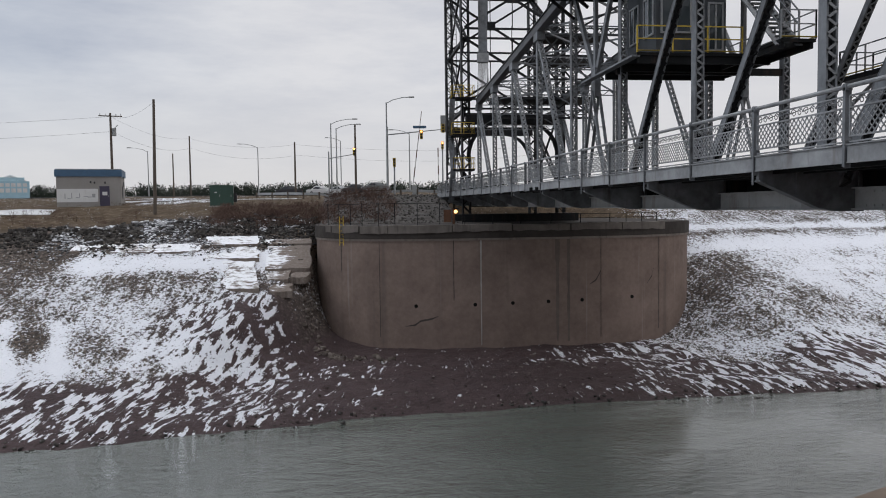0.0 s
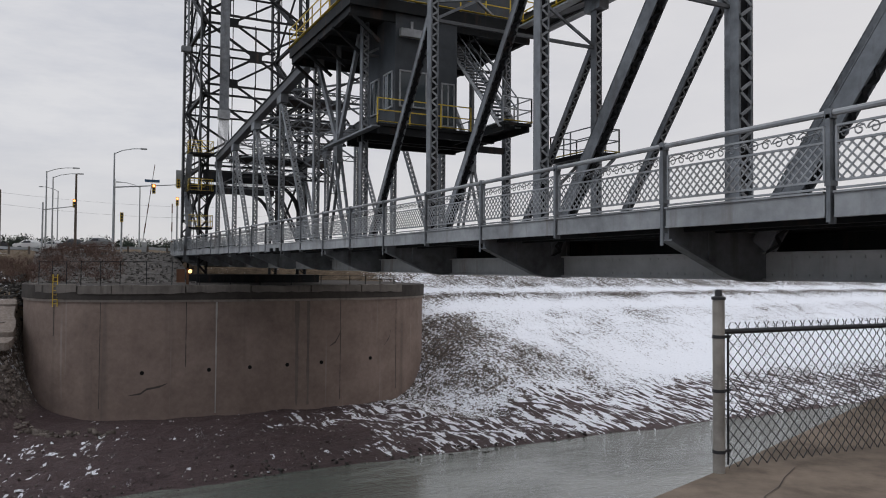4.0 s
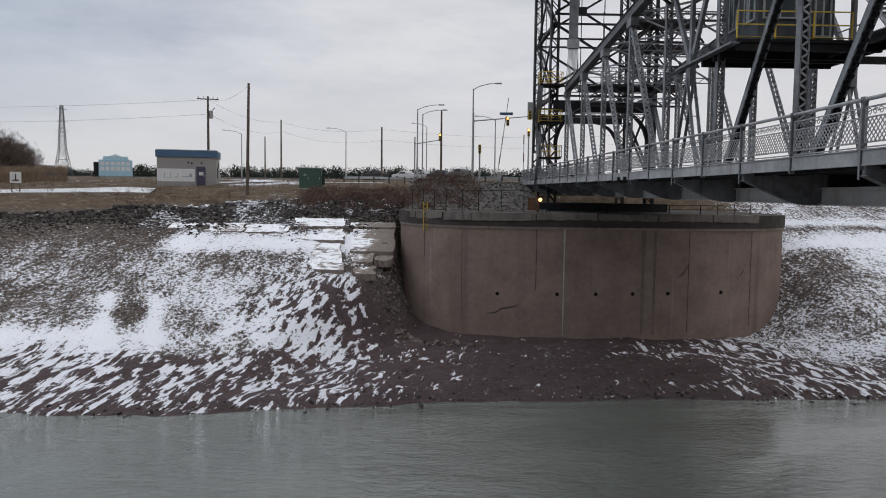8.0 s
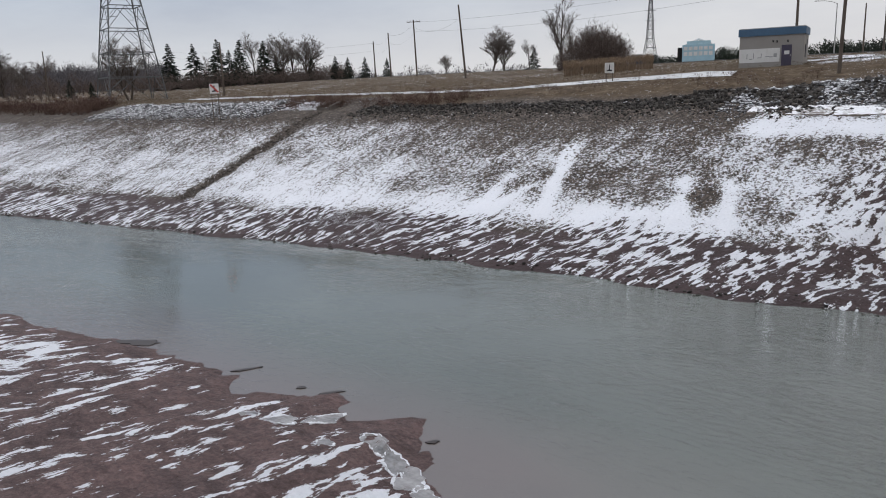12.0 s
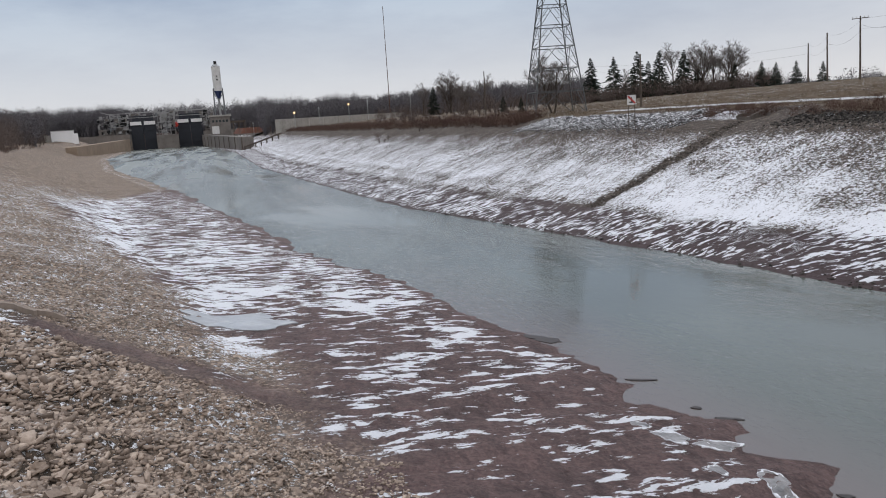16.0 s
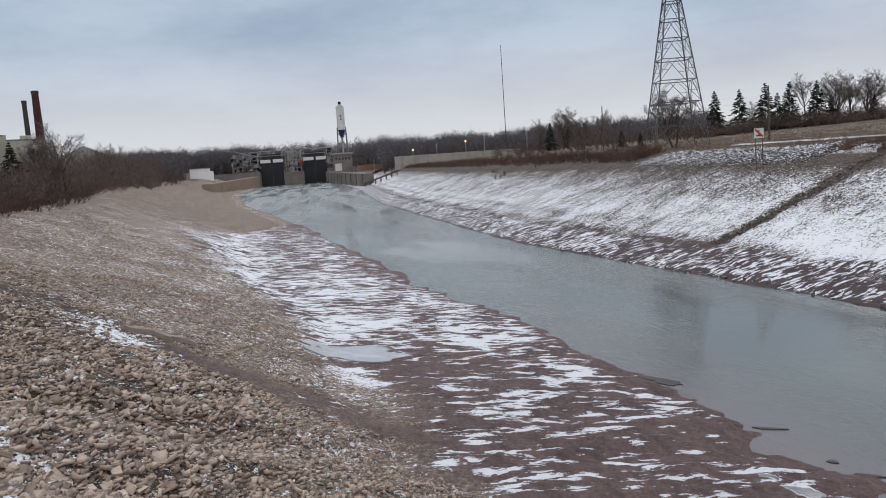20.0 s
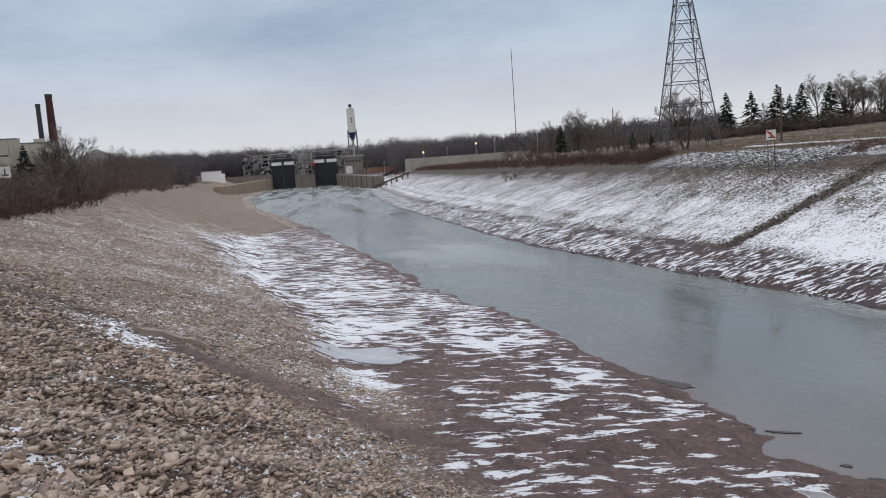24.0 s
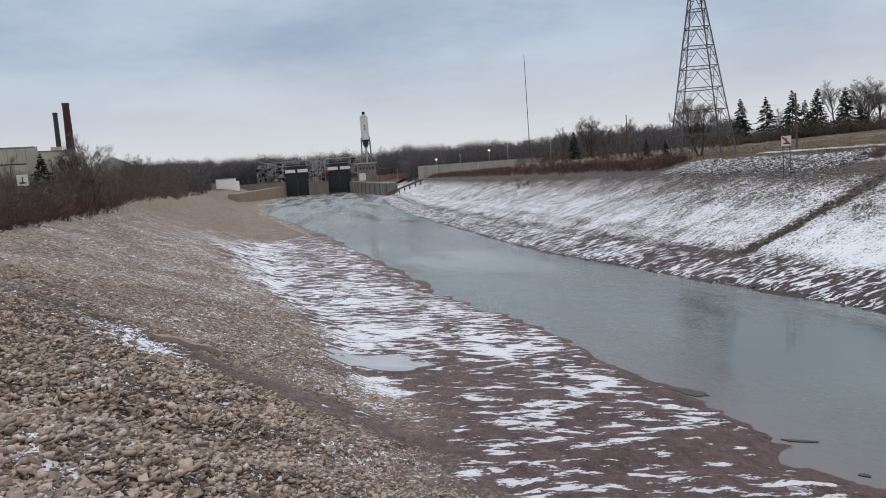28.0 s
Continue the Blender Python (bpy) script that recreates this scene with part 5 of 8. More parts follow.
def single_stones(x, y, size, flat, material, seed):
    """The nearest stones, each an object of its own on one of a few shared meshes."""
    r = np.random.default_rng(seed)
    kinds = []
    for _ in range(9):
        v = ICO_V * r.uniform(0.5, 1.15, ICO_V.shape) * r.uniform(0.7, 1.5, 3) * (1, 0.8, flat)
        me = bpy.data.meshes.new("stone")
        me.from_pydata(v.tolist(), [], ICO_F.tolist())
        me.materials.append(material)
        kinds.append(me)
    for i in range(len(x)):
        ob = new("stone", kinds[i % 9])
        ob.parent = ground
        z = ground_at(x[i], y[i]) + size[i] * flat * 0.3
        ob.matrix_basis = pose(x[i], y[i], z, r.normal(0, 22), r.normal(0, 22), r.uniform(0, 360)) @ Matrix.Diagonal((size[i], size[i], size[i], 1))


k = 75000
dist = 7 + 43 * rng.power(1.35, k)
ang = np.radians(rng.uniform(74, 128, k))
sx, sy = -np.sin(ang) * dist, np.cos(ang) * dist
w_ = near_edge(sx) - sy
ok = (w_ > np.interp(sx, (-36, -26), (16.0, 12.6)) + 2 * wave_noise(sx, sy, 0.3, 5)) & ~((sx > -3.4) & (sy < 3.2)) & (wave_noise(sx, sy, 0.5, 9) > -0.75) & (np.abs(sy - 1.4 * sx - 39.6) > 1.5 + 0.7 * wave_noise(sx, sy, 0.8, 3)) & ((np.hypot(sx + 33.6, sy + 8.8) > 2.2) | (rng.uniform(0, 1, k) < 0.25))
sx, sy = sx[ok], sy[ok]
deep = near_edge(sx) - sy
coarse = np.clip((0.97 * sx + 27.4 - sy) / 2.5, 0, 1) * np.interp(deep, (13, 16, 20), (0.12, 0.4, 1.0)) * np.interp(np.hypot(sx, sy), (24, 48), (1.0, 0.4))
big = 0.035 + (0.03 + 0.1 * coarse) * rng.uniform(0, 1, len(sx)) ** 1.5 + 0.08 * coarse * rng.uniform(0, 1, len(sx)) ** 6
close = np.where((sx > -19) & (big > 0.1))[0]
close = close[np.argsort(-big[close])][:300]
single_stones(sx[close], sy[close], big[close], 0.45, stone_material("tan_shore_stone_single", (0.18, 0.14, 0.115), (0.42, 0.335, 0.275), (0.62, 0.505, 0.418), 0.05, True), 4)
rest = np.ones(len(sx), bool)
rest[close] = False
sx, sy, big = sx[rest], sy[rest], big[rest]
stones("shore_stones", "loose tan and brown broken stones on the near bank", sx, sy, ground_z(sx, sy), big, M_SHORE, 0.33)
k = 22000
sx = -rng.uniform(2.5, 130, k)
v_ = 25.2 + 8.5 * rng.power(1.3, k) + 0.8 * rng.normal(0, 1, k)
sy = far_edge(sx) + v_
ok = (v_ < np.interp(sx, (-125, -112, -66, -60, -34, -20, -12), (30.2, 33.5, 33.5, 30.2, 30.2, 32, 35.5)) + 0.8 * wave_noise(sx, sy, 0.4, 2)) & ~((sx > -4.5) & (sy < 62))
sx, sy, v_ = sx[ok], sy[ok], v_[ok]
big = np.interp(v_, (25, 29, 35), (0.09, 0.15, 0.21)) * rng.uniform(0.6, 1.5, len(sx))
close = np.where((sx > -15) & (big > 0.15))[0]
close = close[np.argsort(-big[close])][:260]
single_stones(sx[close], sy[close], big[close], 0.7, stone_material("dark_riprap_single", (0.026, 0.024, 0.023), (0.066, 0.06, 0.056), (0.14, 0.13, 0.12), 0.1, True), 6)
rest = np.ones(len(sx), bool)
rest[close] = False
sx, sy, big = sx[rest], sy[rest], big[rest]
white = ((sx > -114) & (sx < -76)) | ((sx > -24) & (sx < -7) & (wave_noise(sx, sy, 0.5, 3) > -0.1))
bare_ = ~white & (sx > -63)
stones("bank_riprap", "dark angular riprap stones along the top of the far bank", sx[bare_], sy[bare_], ground_z(sx[bare_], sy[bare_]), big[bare_], M_RIPRAP, 0.7)
stones("snowy_riprap", "grey riprap stones dusted with snow on the far bank", sx[white], sy[white], ground_z(sx[white], sy[white]), big[white], M_DUSTED, 0.7)
k = 6000
sx = -rng.uniform(-60, 130, k)
sx = np.where(sx > 0, sx + 26, sx)
v_ = rng.uniform(17, 25.8, k)
sy = far_edge(sx) + v_
ok = (sx < -22) | ((sx > 30) & (sx < 52 - 0.86 * v_))
sx, sy = sx[ok], sy[ok]
stones("slope_stones", "small frosted stones on the far bank slope", sx, sy, ground_z(sx, sy), rng.uniform(0.05, 0.13, len(sx)), M_SLOPE)
k = 700
v_ = rng.uniform(7, 28, k)
sx = -65.0 - 0.12 * v_ + rng.normal(0, 0.42, k)
sy = far_edge(sx) + v_
stones("drain_stones", "dark stones filling the drain down the far bank", sx, sy, ground_z(sx, sy), rng.uniform(0.06, 0.16, k), M_DRAIN)
k = 420
sx = rng.uniform(-90, 34, k)
sy = far_edge(sx) + rng.normal(0.4, 0.5, k)
stones("waterline_stones", "wet stones scattered along the water's edge", sx, sy, np.maximum(ground_z(sx, sy), -0.05), rng.uniform(0.04, 0.15, k), M_RIPRAP)
k = 170
sy = rng.uniform(50.5, 61, k)
sx = np.interp(sy, (50, 53, 56, 61), (4.5, -0.6, -2.2, -2.7)) - np.abs(rng.normal(0, 0.8, k))
stones("pier_rubble", "broken concrete and earth banked against the pier", sx, sy, ground_z(sx, sy), rng.uniform(0.07, 0.26, k), stone_material("brown_rubble", (0.1, 0.084, 0.074), (0.18, 0.152, 0.134), (0.3, 0.262, 0.235)), 0.6)

k = 1500
sx = rng.uniform(-10, 32, k)
sy = far_edge(sx) + 11 * rng.uniform(0, 1, k) ** 1.6 + 0.3
stones("mud_pebbles", "small wet pebbles and clods strewn over the mud", sx, sy, ground_z(sx, sy), 0.03 + 0.09 * rng.uniform(0, 1, k) ** 4, stone_material("wet_brown_pebble", (0.055, 0.044, 0.042), (0.125, 0.102, 0.095), (0.42, 0.39, 0.37)), 0.6)

# ---- thin ice and mud bars by the near waterline ----
M_RIM = plain("frost_rim", (0.72, 0.73, 0.76), 0.8, 0.0, 0.3, 8.0)
M_ICE = plain("grey_ice", (0.3, 0.29, 0.29), 0.35, 0.0, 0.75, 5.0, (0.13, 0.1, 0.09), 0.4)
M_MUDBAR = plain("wet_mud", (0.045, 0.034, 0.032), 0.55, 0.0, 0.3, 3.0)


def floe(name, label, cat, x, y, rx, ry, z, thick, material, group, seed, turn=0.0, rim=False):
    r = random.Random(seed)
    bm, crust = bmesh.new(), bmesh.new()
    out_, rows_ = [], []
    for i in range(72):
        a = 2 * math.pi * i / 72
        q = 1 + 0.22 * math.sin(2 * a + seed) + 0.17 * math.sin(3 * a + 2 * seed) + 0.09 * math.sin(7 * a + 3 * seed) + 0.05 * math.sin(13 * a + seed) + r.uniform(-0.05, 0.05)
        u, v = rx * q * math.cos(a), ry * q * math.sin(a)
        u, v = u * math.cos(turn) - v * math.sin(turn), u * math.sin(turn) + v * math.cos(turn)
        out_.append((u, v))
        w = max(0.0, 0.05 + 0.12 * math.sin(2 * a + 2 * seed) + 0.06 * math.sin(5 * a + seed) + r.uniform(-0.04, 0.06))
        rows_.append([crust.verts.new((u * (1 + d), v * (1 + d), h)) for d, h in ((0.01 + w * 0.5, -0.05), (w * 0.4, thick + 0.006), (-w, thick + 0.005))])
    prism(bm, out_, -0.06 if rim else 0, thick)
    if rim:
        # a thin sheet lies along the ground
        for v in bm.verts[:] + crust.verts[:]:
            v.co.z += max(ground_at(x + v.co.x, y + v.co.y), 0.0) - z
    ob = part(name, bm, material)
    ob.matrix_world = Matrix.Translation((x, y, z))
    tagged(ob, label, cat, group)
    if rim:
        for a, c in zip(rows_, rows_[1:] + rows_[:1]):
            for k in range(2):
                crust.faces.new((a[k], c[k], c[k + 1], a[k + 1]))
        part("snow_rim", crust, M_RIM, ob, "lacy white frost rim")


for i, (x, y, rx, ry, turn) in enumerate(((-15.9, 14.7, 0.55, 0.4, -0.5), (-14.9, 14.4, 0.75, 0.42, -0.4), (-13.7, 13.9, 0.65, 0.5, -0.5), (-12.9, 13.6, 0.45, 0.3, 0.3), (-19.7, 14.0, 0.62, 0.3, 0.6), (-18.8, 15.1, 0.75, 0.3, 1.3), (-17.1, 13.7, 0.28, 0.2, 0.0), (-20.9, 13.6, 0.3, 0.2, 0.5))):
    floe("ice_sheet", "thin grey ice sheet with a white rim lying on wet mud", "ice", x, y, rx, ry, max(ground_at(x, y), 0), 0.022, M_ICE, "ice sheets", i + 1, turn, True)
for i, (x, y, rx, ry, turn) in enumerate(((-32.4, 15.6, 0.95, 0.4, 0.6), (-25.3, 16.5, 0.62, 0.09, 1.1), (-21.9, 16.6, 0.2, 0.1, 0.8), (-14.9, 16.2, 0.22, 0.1, 0.7), (-20.6, 16.9, 0.4, 0.12, 0.9))):
    floe("mud_bar", "small dark mud bar breaking the water surface", "mud bar", x, y, rx, ry, -0.12, 0.15, M_MUDBAR, "mud bars", i + 9, turn)


def lying_patch(name, label, cat, cx, cy, rx, ry, turn, lift, thick, material, seed):
    """A ragged thin sheet that follows the ground."""
    r = random.Random(seed)
    bm = bmesh.new()
    rings = []
    for f in (0.02, 0.35, 0.7, 1.0):
        ring = []
        for i in range(40):
            a = 2 * math.pi * i / 40
            q = f * (1 + (0.2 * math.sin(2 * a + seed) + 0.14 * math.sin(5 * a + 2 * seed) + r.uniform(-0.07, 0.07)) * f)
            u, v = rx * q * math.cos(a), ry * q * math.sin(a)
            x, y = cx + u * math.cos(turn) - v * math.sin(turn), cy + u * math.sin(turn) + v * math.cos(turn)
            ring.append(bm.verts.new((x, y, ground_at(x, y) + lift)))
        rings.append(ring)
    low = [bm.verts.new(v.co - Vector((0, 0, thick))) for v in rings[-1]]
    for a, c in zip(rings, rings[1:] + [low]):
        for i in range(40):
            bm.faces.new((a[i], c[i], c[(i + 1) % 40], a[(i + 1) % 40]))
    bm.faces.new(rings[0])
    bmesh.ops.recalc_face_normals(bm, faces=bm.faces[:])
    tagged(part(name, bm, material), label, cat)


lying_patch("frozen_puddle", "pale blue-grey frozen puddle between gravel and mud", "ice", -39.6, 1.6, 3.0, 1.5, 1.35, 0.05, 0.1, plain("puddle_ice", (0.4, 0.415, 0.44), 0.3, 0.0, 0.35, 1.2, (0.3, 0.3, 0.33), 0.2), 4)
lying_patch("flat_stone", "long flat tan stone slab lying on the gravel bank", "stone", -34.6, -7.1, 1.35, 0.32, 1.3, 0.22, 0.4, plain("tan_flat_stone", (0.33, 0.275, 0.235), 0.9, 0.0, 0.3, 3.0, (0.17, 0.13, 0.105), 0.4), 7)

# ---- chain-link fence on the near pier ----
fence = thing("chain_link_fence", "black chain-link fence with a grey terminal post on concrete", "fence")
PX, PY, PZ = 4.62, 4.28, 9.44
post = part("terminal_post", tube(bmesh.new(), [(PX, PY, PZ), (PX, PY, PZ + 1.34)], 0.046, 14), plain("worn_rusty_post", (0.27, 0.245, 0.215), 0.7, 0.1, 0.45, 9.0, (0.09, 0.06, 0.045), 0.3), fence)
bm = bmesh.new()
tube(bm, [(PX, PY, PZ + 1.34), (PX, PY, PZ + 1.36), (PX, PY, PZ + 1.37), (PX, PY, PZ + 1.42)], [0.056, 0.056, 0.03, 0.024], 12)
part("post_cap", bm, M_BLACK, post)
for h in (0.15, 0.62, 1.04):
    part("band", tube(bmesh.new(), [(PX, PY, PZ + h), (PX, PY, PZ + h + 0.025)], 0.051, 12), M_BLACK, post)
FX1 = 15.0
part("top_rail", tube(bmesh.new(), [(PX + 0.04, PY, PZ + 1.09), (FX1, PY - 0.3, PZ + 1.09)], 0.021, 8), M_BLACK, fence)
part("tension_bar", bar(bmesh.new(), (PX + 0.1, PY, PZ + 0.05), (PX + 0.1, PY, PZ + 1.1), 0.012, 0.012), M_BLACK, fence)
for h in (0.16, 0.63, 1.05):
    part("clip", bar(bmesh.new(), (PX + 0.04, PY, PZ + h), (PX + 0.12, PY, PZ + h), 0.02), M_BLACK, fence)
bm = bmesh.new()
for i in range(int((FX1 - PX - 0.1) / 0.052)):
    xa = PX + 0.1 + 0.052 * i
    ya = PY - 0.3 * (xa - PX) / (FX1 - PX)
    pts, z, way = [], PZ + 0.02, i % 2
    while z < PZ + 1.15:
        xx = xa + (0.052 if way else 0.0)
        yy = ya + (0.006 if way else -0.006)
        pts += [(xx, yy, z), (xx, yy, z + 0.012)]
        z += 0.05
        way = 1 - way
    pts.append((xa + 0.026, ya, z - 0.012))
    tube(bm, pts, 0.0047, 4, False)
part("wire_mesh", bm, M_BLACK, fence, "black diamond wire mesh")
for x in (7.8, 11.0, 14.2):
    part("line_post", tube(bmesh.new(), [(x, PY - 0.1, PZ), (x, PY - 0.1, PZ + 1.15)], 0.025, 8), M_GALV, fence)
bm = bmesh.new()
for path in (((3.1, 2.7), (3.6, 3.12), (4.17, 3.5), (4.42, 3.68), (4.71, 3.8), (4.95, 3.95), (5.27, 4.11)),):
    last = None
    for i, (x, y) in enumerate(path):
        v = [bm.verts.new((x + s * 0.008, y, 9.446)) for s in (-1, 1)]
        if last:
            bm.faces.new((last[0], last[1], v[1], v[0]))
        last = v
part("crack", bm, M_JOINT, near_pier)

# ---- poles, lamps and signals beyond the far bank ----
def on_ground(az, d):
    p = at_bearing(az, d)
    p.z = ground_at(p.x, p.y)
    return p


def utility_pole(az, d, top, lean=0.0, arms=0, label="bare weathered wooden utility pole", drum=False):
    p = on_ground(az, d)
    t = thing("utility_pole", label, "pole", "utility poles", at=Matrix.Translation(p) @ Matrix.Rotation(radians(az), 4, "Z") @ Matrix.Rotation(radians(lean), 4, "Y"))
    h = top - p.z
    part("shaft", tube(bmesh.new(), [(0, 0, -0.3), (0, 0, h)], [0.17, 0.11], 8), M_POLE, t)
    for i in range(arms):
        z = h - 0.35 - 1.0 * i
        part("crossarm", bar(bmesh.new(), (-1.25, -0.14, z), (1.25, -0.14, z), 0.11), M_POLE, t)
        for x in (-1.1, -0.5, 0.6, 1.1):
            part("insulator", tube(bmesh.new(), [(x, -0.14, z + 0.05), (x, -0.14, z + 0.28)], [0.05, 0.06], 6), M_WHITE, t)
    if drum:
        part("transformer", tube(bmesh.new(), [(0.35, 0, h - 2.6), (0.35, 0, h - 1.7)], 0.24, 10), M_GALV, t)
        part("bracket", bar(bmesh.new(), (0, 0, h - 2.1), (0.8, 0, h - 1.3), 0.08), M_GALV, t)
    return Vector((p.x, p.y, top - 0.4))


POLES = ((13.55, 75, 21.4, 1.0, 0), (16.25, 95, 22.4, 0, 1), (12.27, 170, 23.3, 0, 0), (11.11, 140, 24.2, 0, 0), (3.69, 120, 21.6, 0, 0), (-0.79, 100, 22.1, 0, 0),
         (38.95, 115, 22.5, -4.2, 0), (42.55, 145, 23.1, -1.5, 1), (44.46, 160, 22.0, -1.5, 0), (45.61, 175, 21.3, -1, 0), (56.54, 130, 19.2, 0, 0), (67.82, 190, 21.6, 0, 0))
tops = []
for i, (az, d, top, lean, arms) in enumerate(POLES):
    tops.append(utility_pole(az, d, top, lean, arms, "wooden utility pole with crossarm and insulators" if arms else "bare weathered wooden utility pole", i == 1))


M_CABLE = plain("weathered_cable", (0.11, 0.11, 0.115), 0.7)


def cable(a, b, sag, name="overhead_cable"):
    pts = [a.lerp(b, i / 14) - Vector((0, 0, sag * 4 * (i / 14) * (1 - i / 14))) for i in range(15)]
    ob = part(name, tube(bmesh.new(), pts, 0.012, 4), M_CABLE)
    tagged(ob, "thin black overhead cable strung between poles", "cable", "overhead cables")


far_e, far_w = at_bearing(-14, 150, 23), at_bearing(60, 230, 23)
chain = [far_w, tops[9], tops[8], tops[7], tops[1], tops[3], tops[4], far_e]
for a, c in zip(chain, chain[1:]):
    cable(a, c, 0.9)
    cable(a - Vector((0, 0, 1.6)), c - Vector((0, 0, 1.7)), 1.1)
cable(tops[6] - Vector((0, 0, 1)), tops[7] - Vector((0, 0, 1)), 1.4)
cable(tops[1], tops[0], 0.6)


def street_lamp(az, d, top, reach, wide=2.2):
    p = on_ground(az, d)
    t = thing("street_lamp", "grey steel street lamp with a curved arm", "street lamp", "street lamps", at=Matrix.Translation(p) @ Matrix.Rotation(radians(az), 4, "Z"))
    h = top - p.z
    part("pole", tube(bmesh.new(), [(0, 0, -0.2), (0, 0, h - 0.6)], [0.12, 0.075], 8), M_GALV, t)
    part("arm", tube(bmesh.new(), [(0, 0, h - 0.7), (reach * 0.3, 0, h - 0.3), (reach * 0.7, 0, h - 0.05), (reach, 0, h)], 0.05, 6), M_GALV, t)
    part("luminaire", box(bmesh.new(), min(reach, reach * 1.25), max(reach, reach * 1.25), -0.14, 0.14, h - 0.07, h + 0.07), M_GALV, t)
    return p


for az, d, top, reach in ((13.93, 160, 23.6, -3.0), (6.36, 150, 23.8, -3.0), (1.01, 104, 23.3, 2.9), (0.62, 112, 23.5, 2.9), (0.31, 150, 25.1, -2.4), (-3.16, 88, 23.9, 2.6), (-4.85, 120, 23.5, -2.6)):
    street_lamp(az, d, top, reach)


def signal_head(t, x, z, lit=None, w=0.17):
    head = part("signal_head", box(bmesh.new(), x - w, x + w, -0.15, 0.15, z - 0.5, z + 0.5), M_YELLOW, t, "yellow signal head")
    for i, dz in enumerate((0.32, 0.0, -0.32)):
        bm = bmesh.new()
        tube(bm, [(x, -0.2, z + dz), (x, -0.15, z + dz)], 0.12, 10)
        part("lens", bm, M_SIGNAL if lit == i else M_BLACK, head, "glowing red lens" if lit == i else "")
        part("visor", box(bmesh.new(), x - 0.13, x + 0.13, -0.34, -0.15, z + dz + 0.12, z + dz + 0.14), M_YELLOW, head)


def traffic_signal(az, d, top, arm, heads, board=False):
    p = on_ground(az, d)
    t = thing("traffic_signal", "traffic signal with yellow heads on a grey pole", "traffic signal", "traffic signals", at=Matrix.Translation(p) @ Matrix.Rotation(radians(az), 4, "Z"))
    h = top - p.z
    part("pole", tube(bmesh.new(), [(0, 0, -0.2), (0, 0, h)], [0.11, 0.09], 8), M_GALV, t)
    if arm:
        part("mast_arm", tube(bmesh.new(), [(0, 0, h - 0.9), (arm, 0, h - 0.3)], [0.08, 0.05], 6), M_GALV, t)
    for x, z, lit in heads:
        signal_head(t, x, h + z, lit)
    if board:
        part("backboard", box(bmesh.new(), arm * 0.93, arm * 0.93 + 0.75, 0.16, 0.2, h - 0.6, h + 1.3), M_GALV, t)
        part("street_sign", box(bmesh.new(), arm * 0.45, arm * 0.45 + 1.5, -0.04, 0.0, h - 0.2, h + 0.1), M_BLUE, t, "blue street sign")
    return t


traffic_signal(-3.2, 87, 20.4, 6.6, ((3.9, -0.9, 0), (6.4, -0.2, None)), True)
traffic_signal(-7.35, 100, 19.0, 0, ((0, 0.3, 0),))
traffic_signal(1.2, 100, 18.6, 3.6, ((3.3, 0.0, 0),))
traffic_signal(-3.7, 88, 16.2, 0, ((0, 0.2, None),))

# raised crossing gate
p = on_ground(-5.2, 94)
gate = thing("barrier_gate", "raised striped barrier gate at the bridge approach", "barrier", at=Matrix.Translation(p) @ Matrix.Rotation(radians(-5), 4, "Z"))
part("housing", box(bmesh.new(), -0.3, 0.3, -0.3, 0.3, 0, 1.3), M_GALV, gate)
for i in range(8):
    t0, t1 = i / 8, (i + 1) / 8
    part("stripe", bar(bmesh.new(), (-0.2 + 1.2 * t0, 0, 1.2 + 9.2 * t0), (-0.2 + 1.2 * t1, 0, 1.2 + 9.2 * t1), 0.13 - 0.06 * t0), M_RUST if i % 2 else M_WHITE, gate)

# guard rail beside the road
gr = thing("guard_rail", "low steel guard rail with wooden posts beside the road", "guard rail")
pa, pb = on_ground(6.5, 96), on_ground(-8.0, 88)
for i in range(13):
    q = pa.lerp(pb, i / 12)
    q.z = ground_at(q.x, q.y)
    part("post", box(bmesh.new(), q.x - 0.1, q.x + 0.1, q.y - 0.1, q.y + 0.1, q.z - 0.3, q.z + 0.85), M_POLE, gr)
    if i:
        part("beam", bar(bmesh.new(), (*last.xy, last.z + 0.65), (*q.xy, q.z + 0.65), 0.06, 0.3), M_GALV, gr)
    last = q

# the road across the head of the bridge and the strip beside the far bank
M_ROAD = plain("worn_asphalt", (0.085, 0.083, 0.082), 0.9, 0.0, 0.25, 1.0)


def strip(name, points, wide, lift, material, label, cat):
    bm = bmesh.new()
    rows = []
    for i, (x, y) in enumerate(points):
        a, c = Vector(points[max(i - 1, 0)]), Vector(points[min(i + 1, len(points) - 1)])
        d = (c - a).normalized()
        s = Vector((-d.y, d.x)) * wide / 2
        row = []
        for k in (-1, -0.33, 0.33, 1):
            px, py = x + s.x * k, y + s.y * k
            row.append(bm.verts.new((px, py, ground_at(px, py) + lift)))
        rows.append(row)
    for r0, r1 in zip(rows, rows[1:]):
        for k in range(3):
            bm.faces.new((r0[k], r0[k + 1], r1[k + 1], r1[k]))
    return tagged(part(name, bm, material), label, cat, kind="structure")


strip("road_cross", [(-260 + 8 * i, 125 + 10 * math.sin(0.02 * i)) for i in range(70)], 11, 0.09, M_ROAD, "grey asphalt road beyond the far bank", "road")
strip("road_bridge", [(16, 84 + 3 * i) for i in range(13)], 8, 0.12, M_ROAD, "asphalt approach leading onto the bridge", "road")
M_PATH = plain("snowy_track", (0.6, 0.605, 0.61), 0.9, 0.0, 0.3, 0.8, (0.3, 0.27, 0.22))
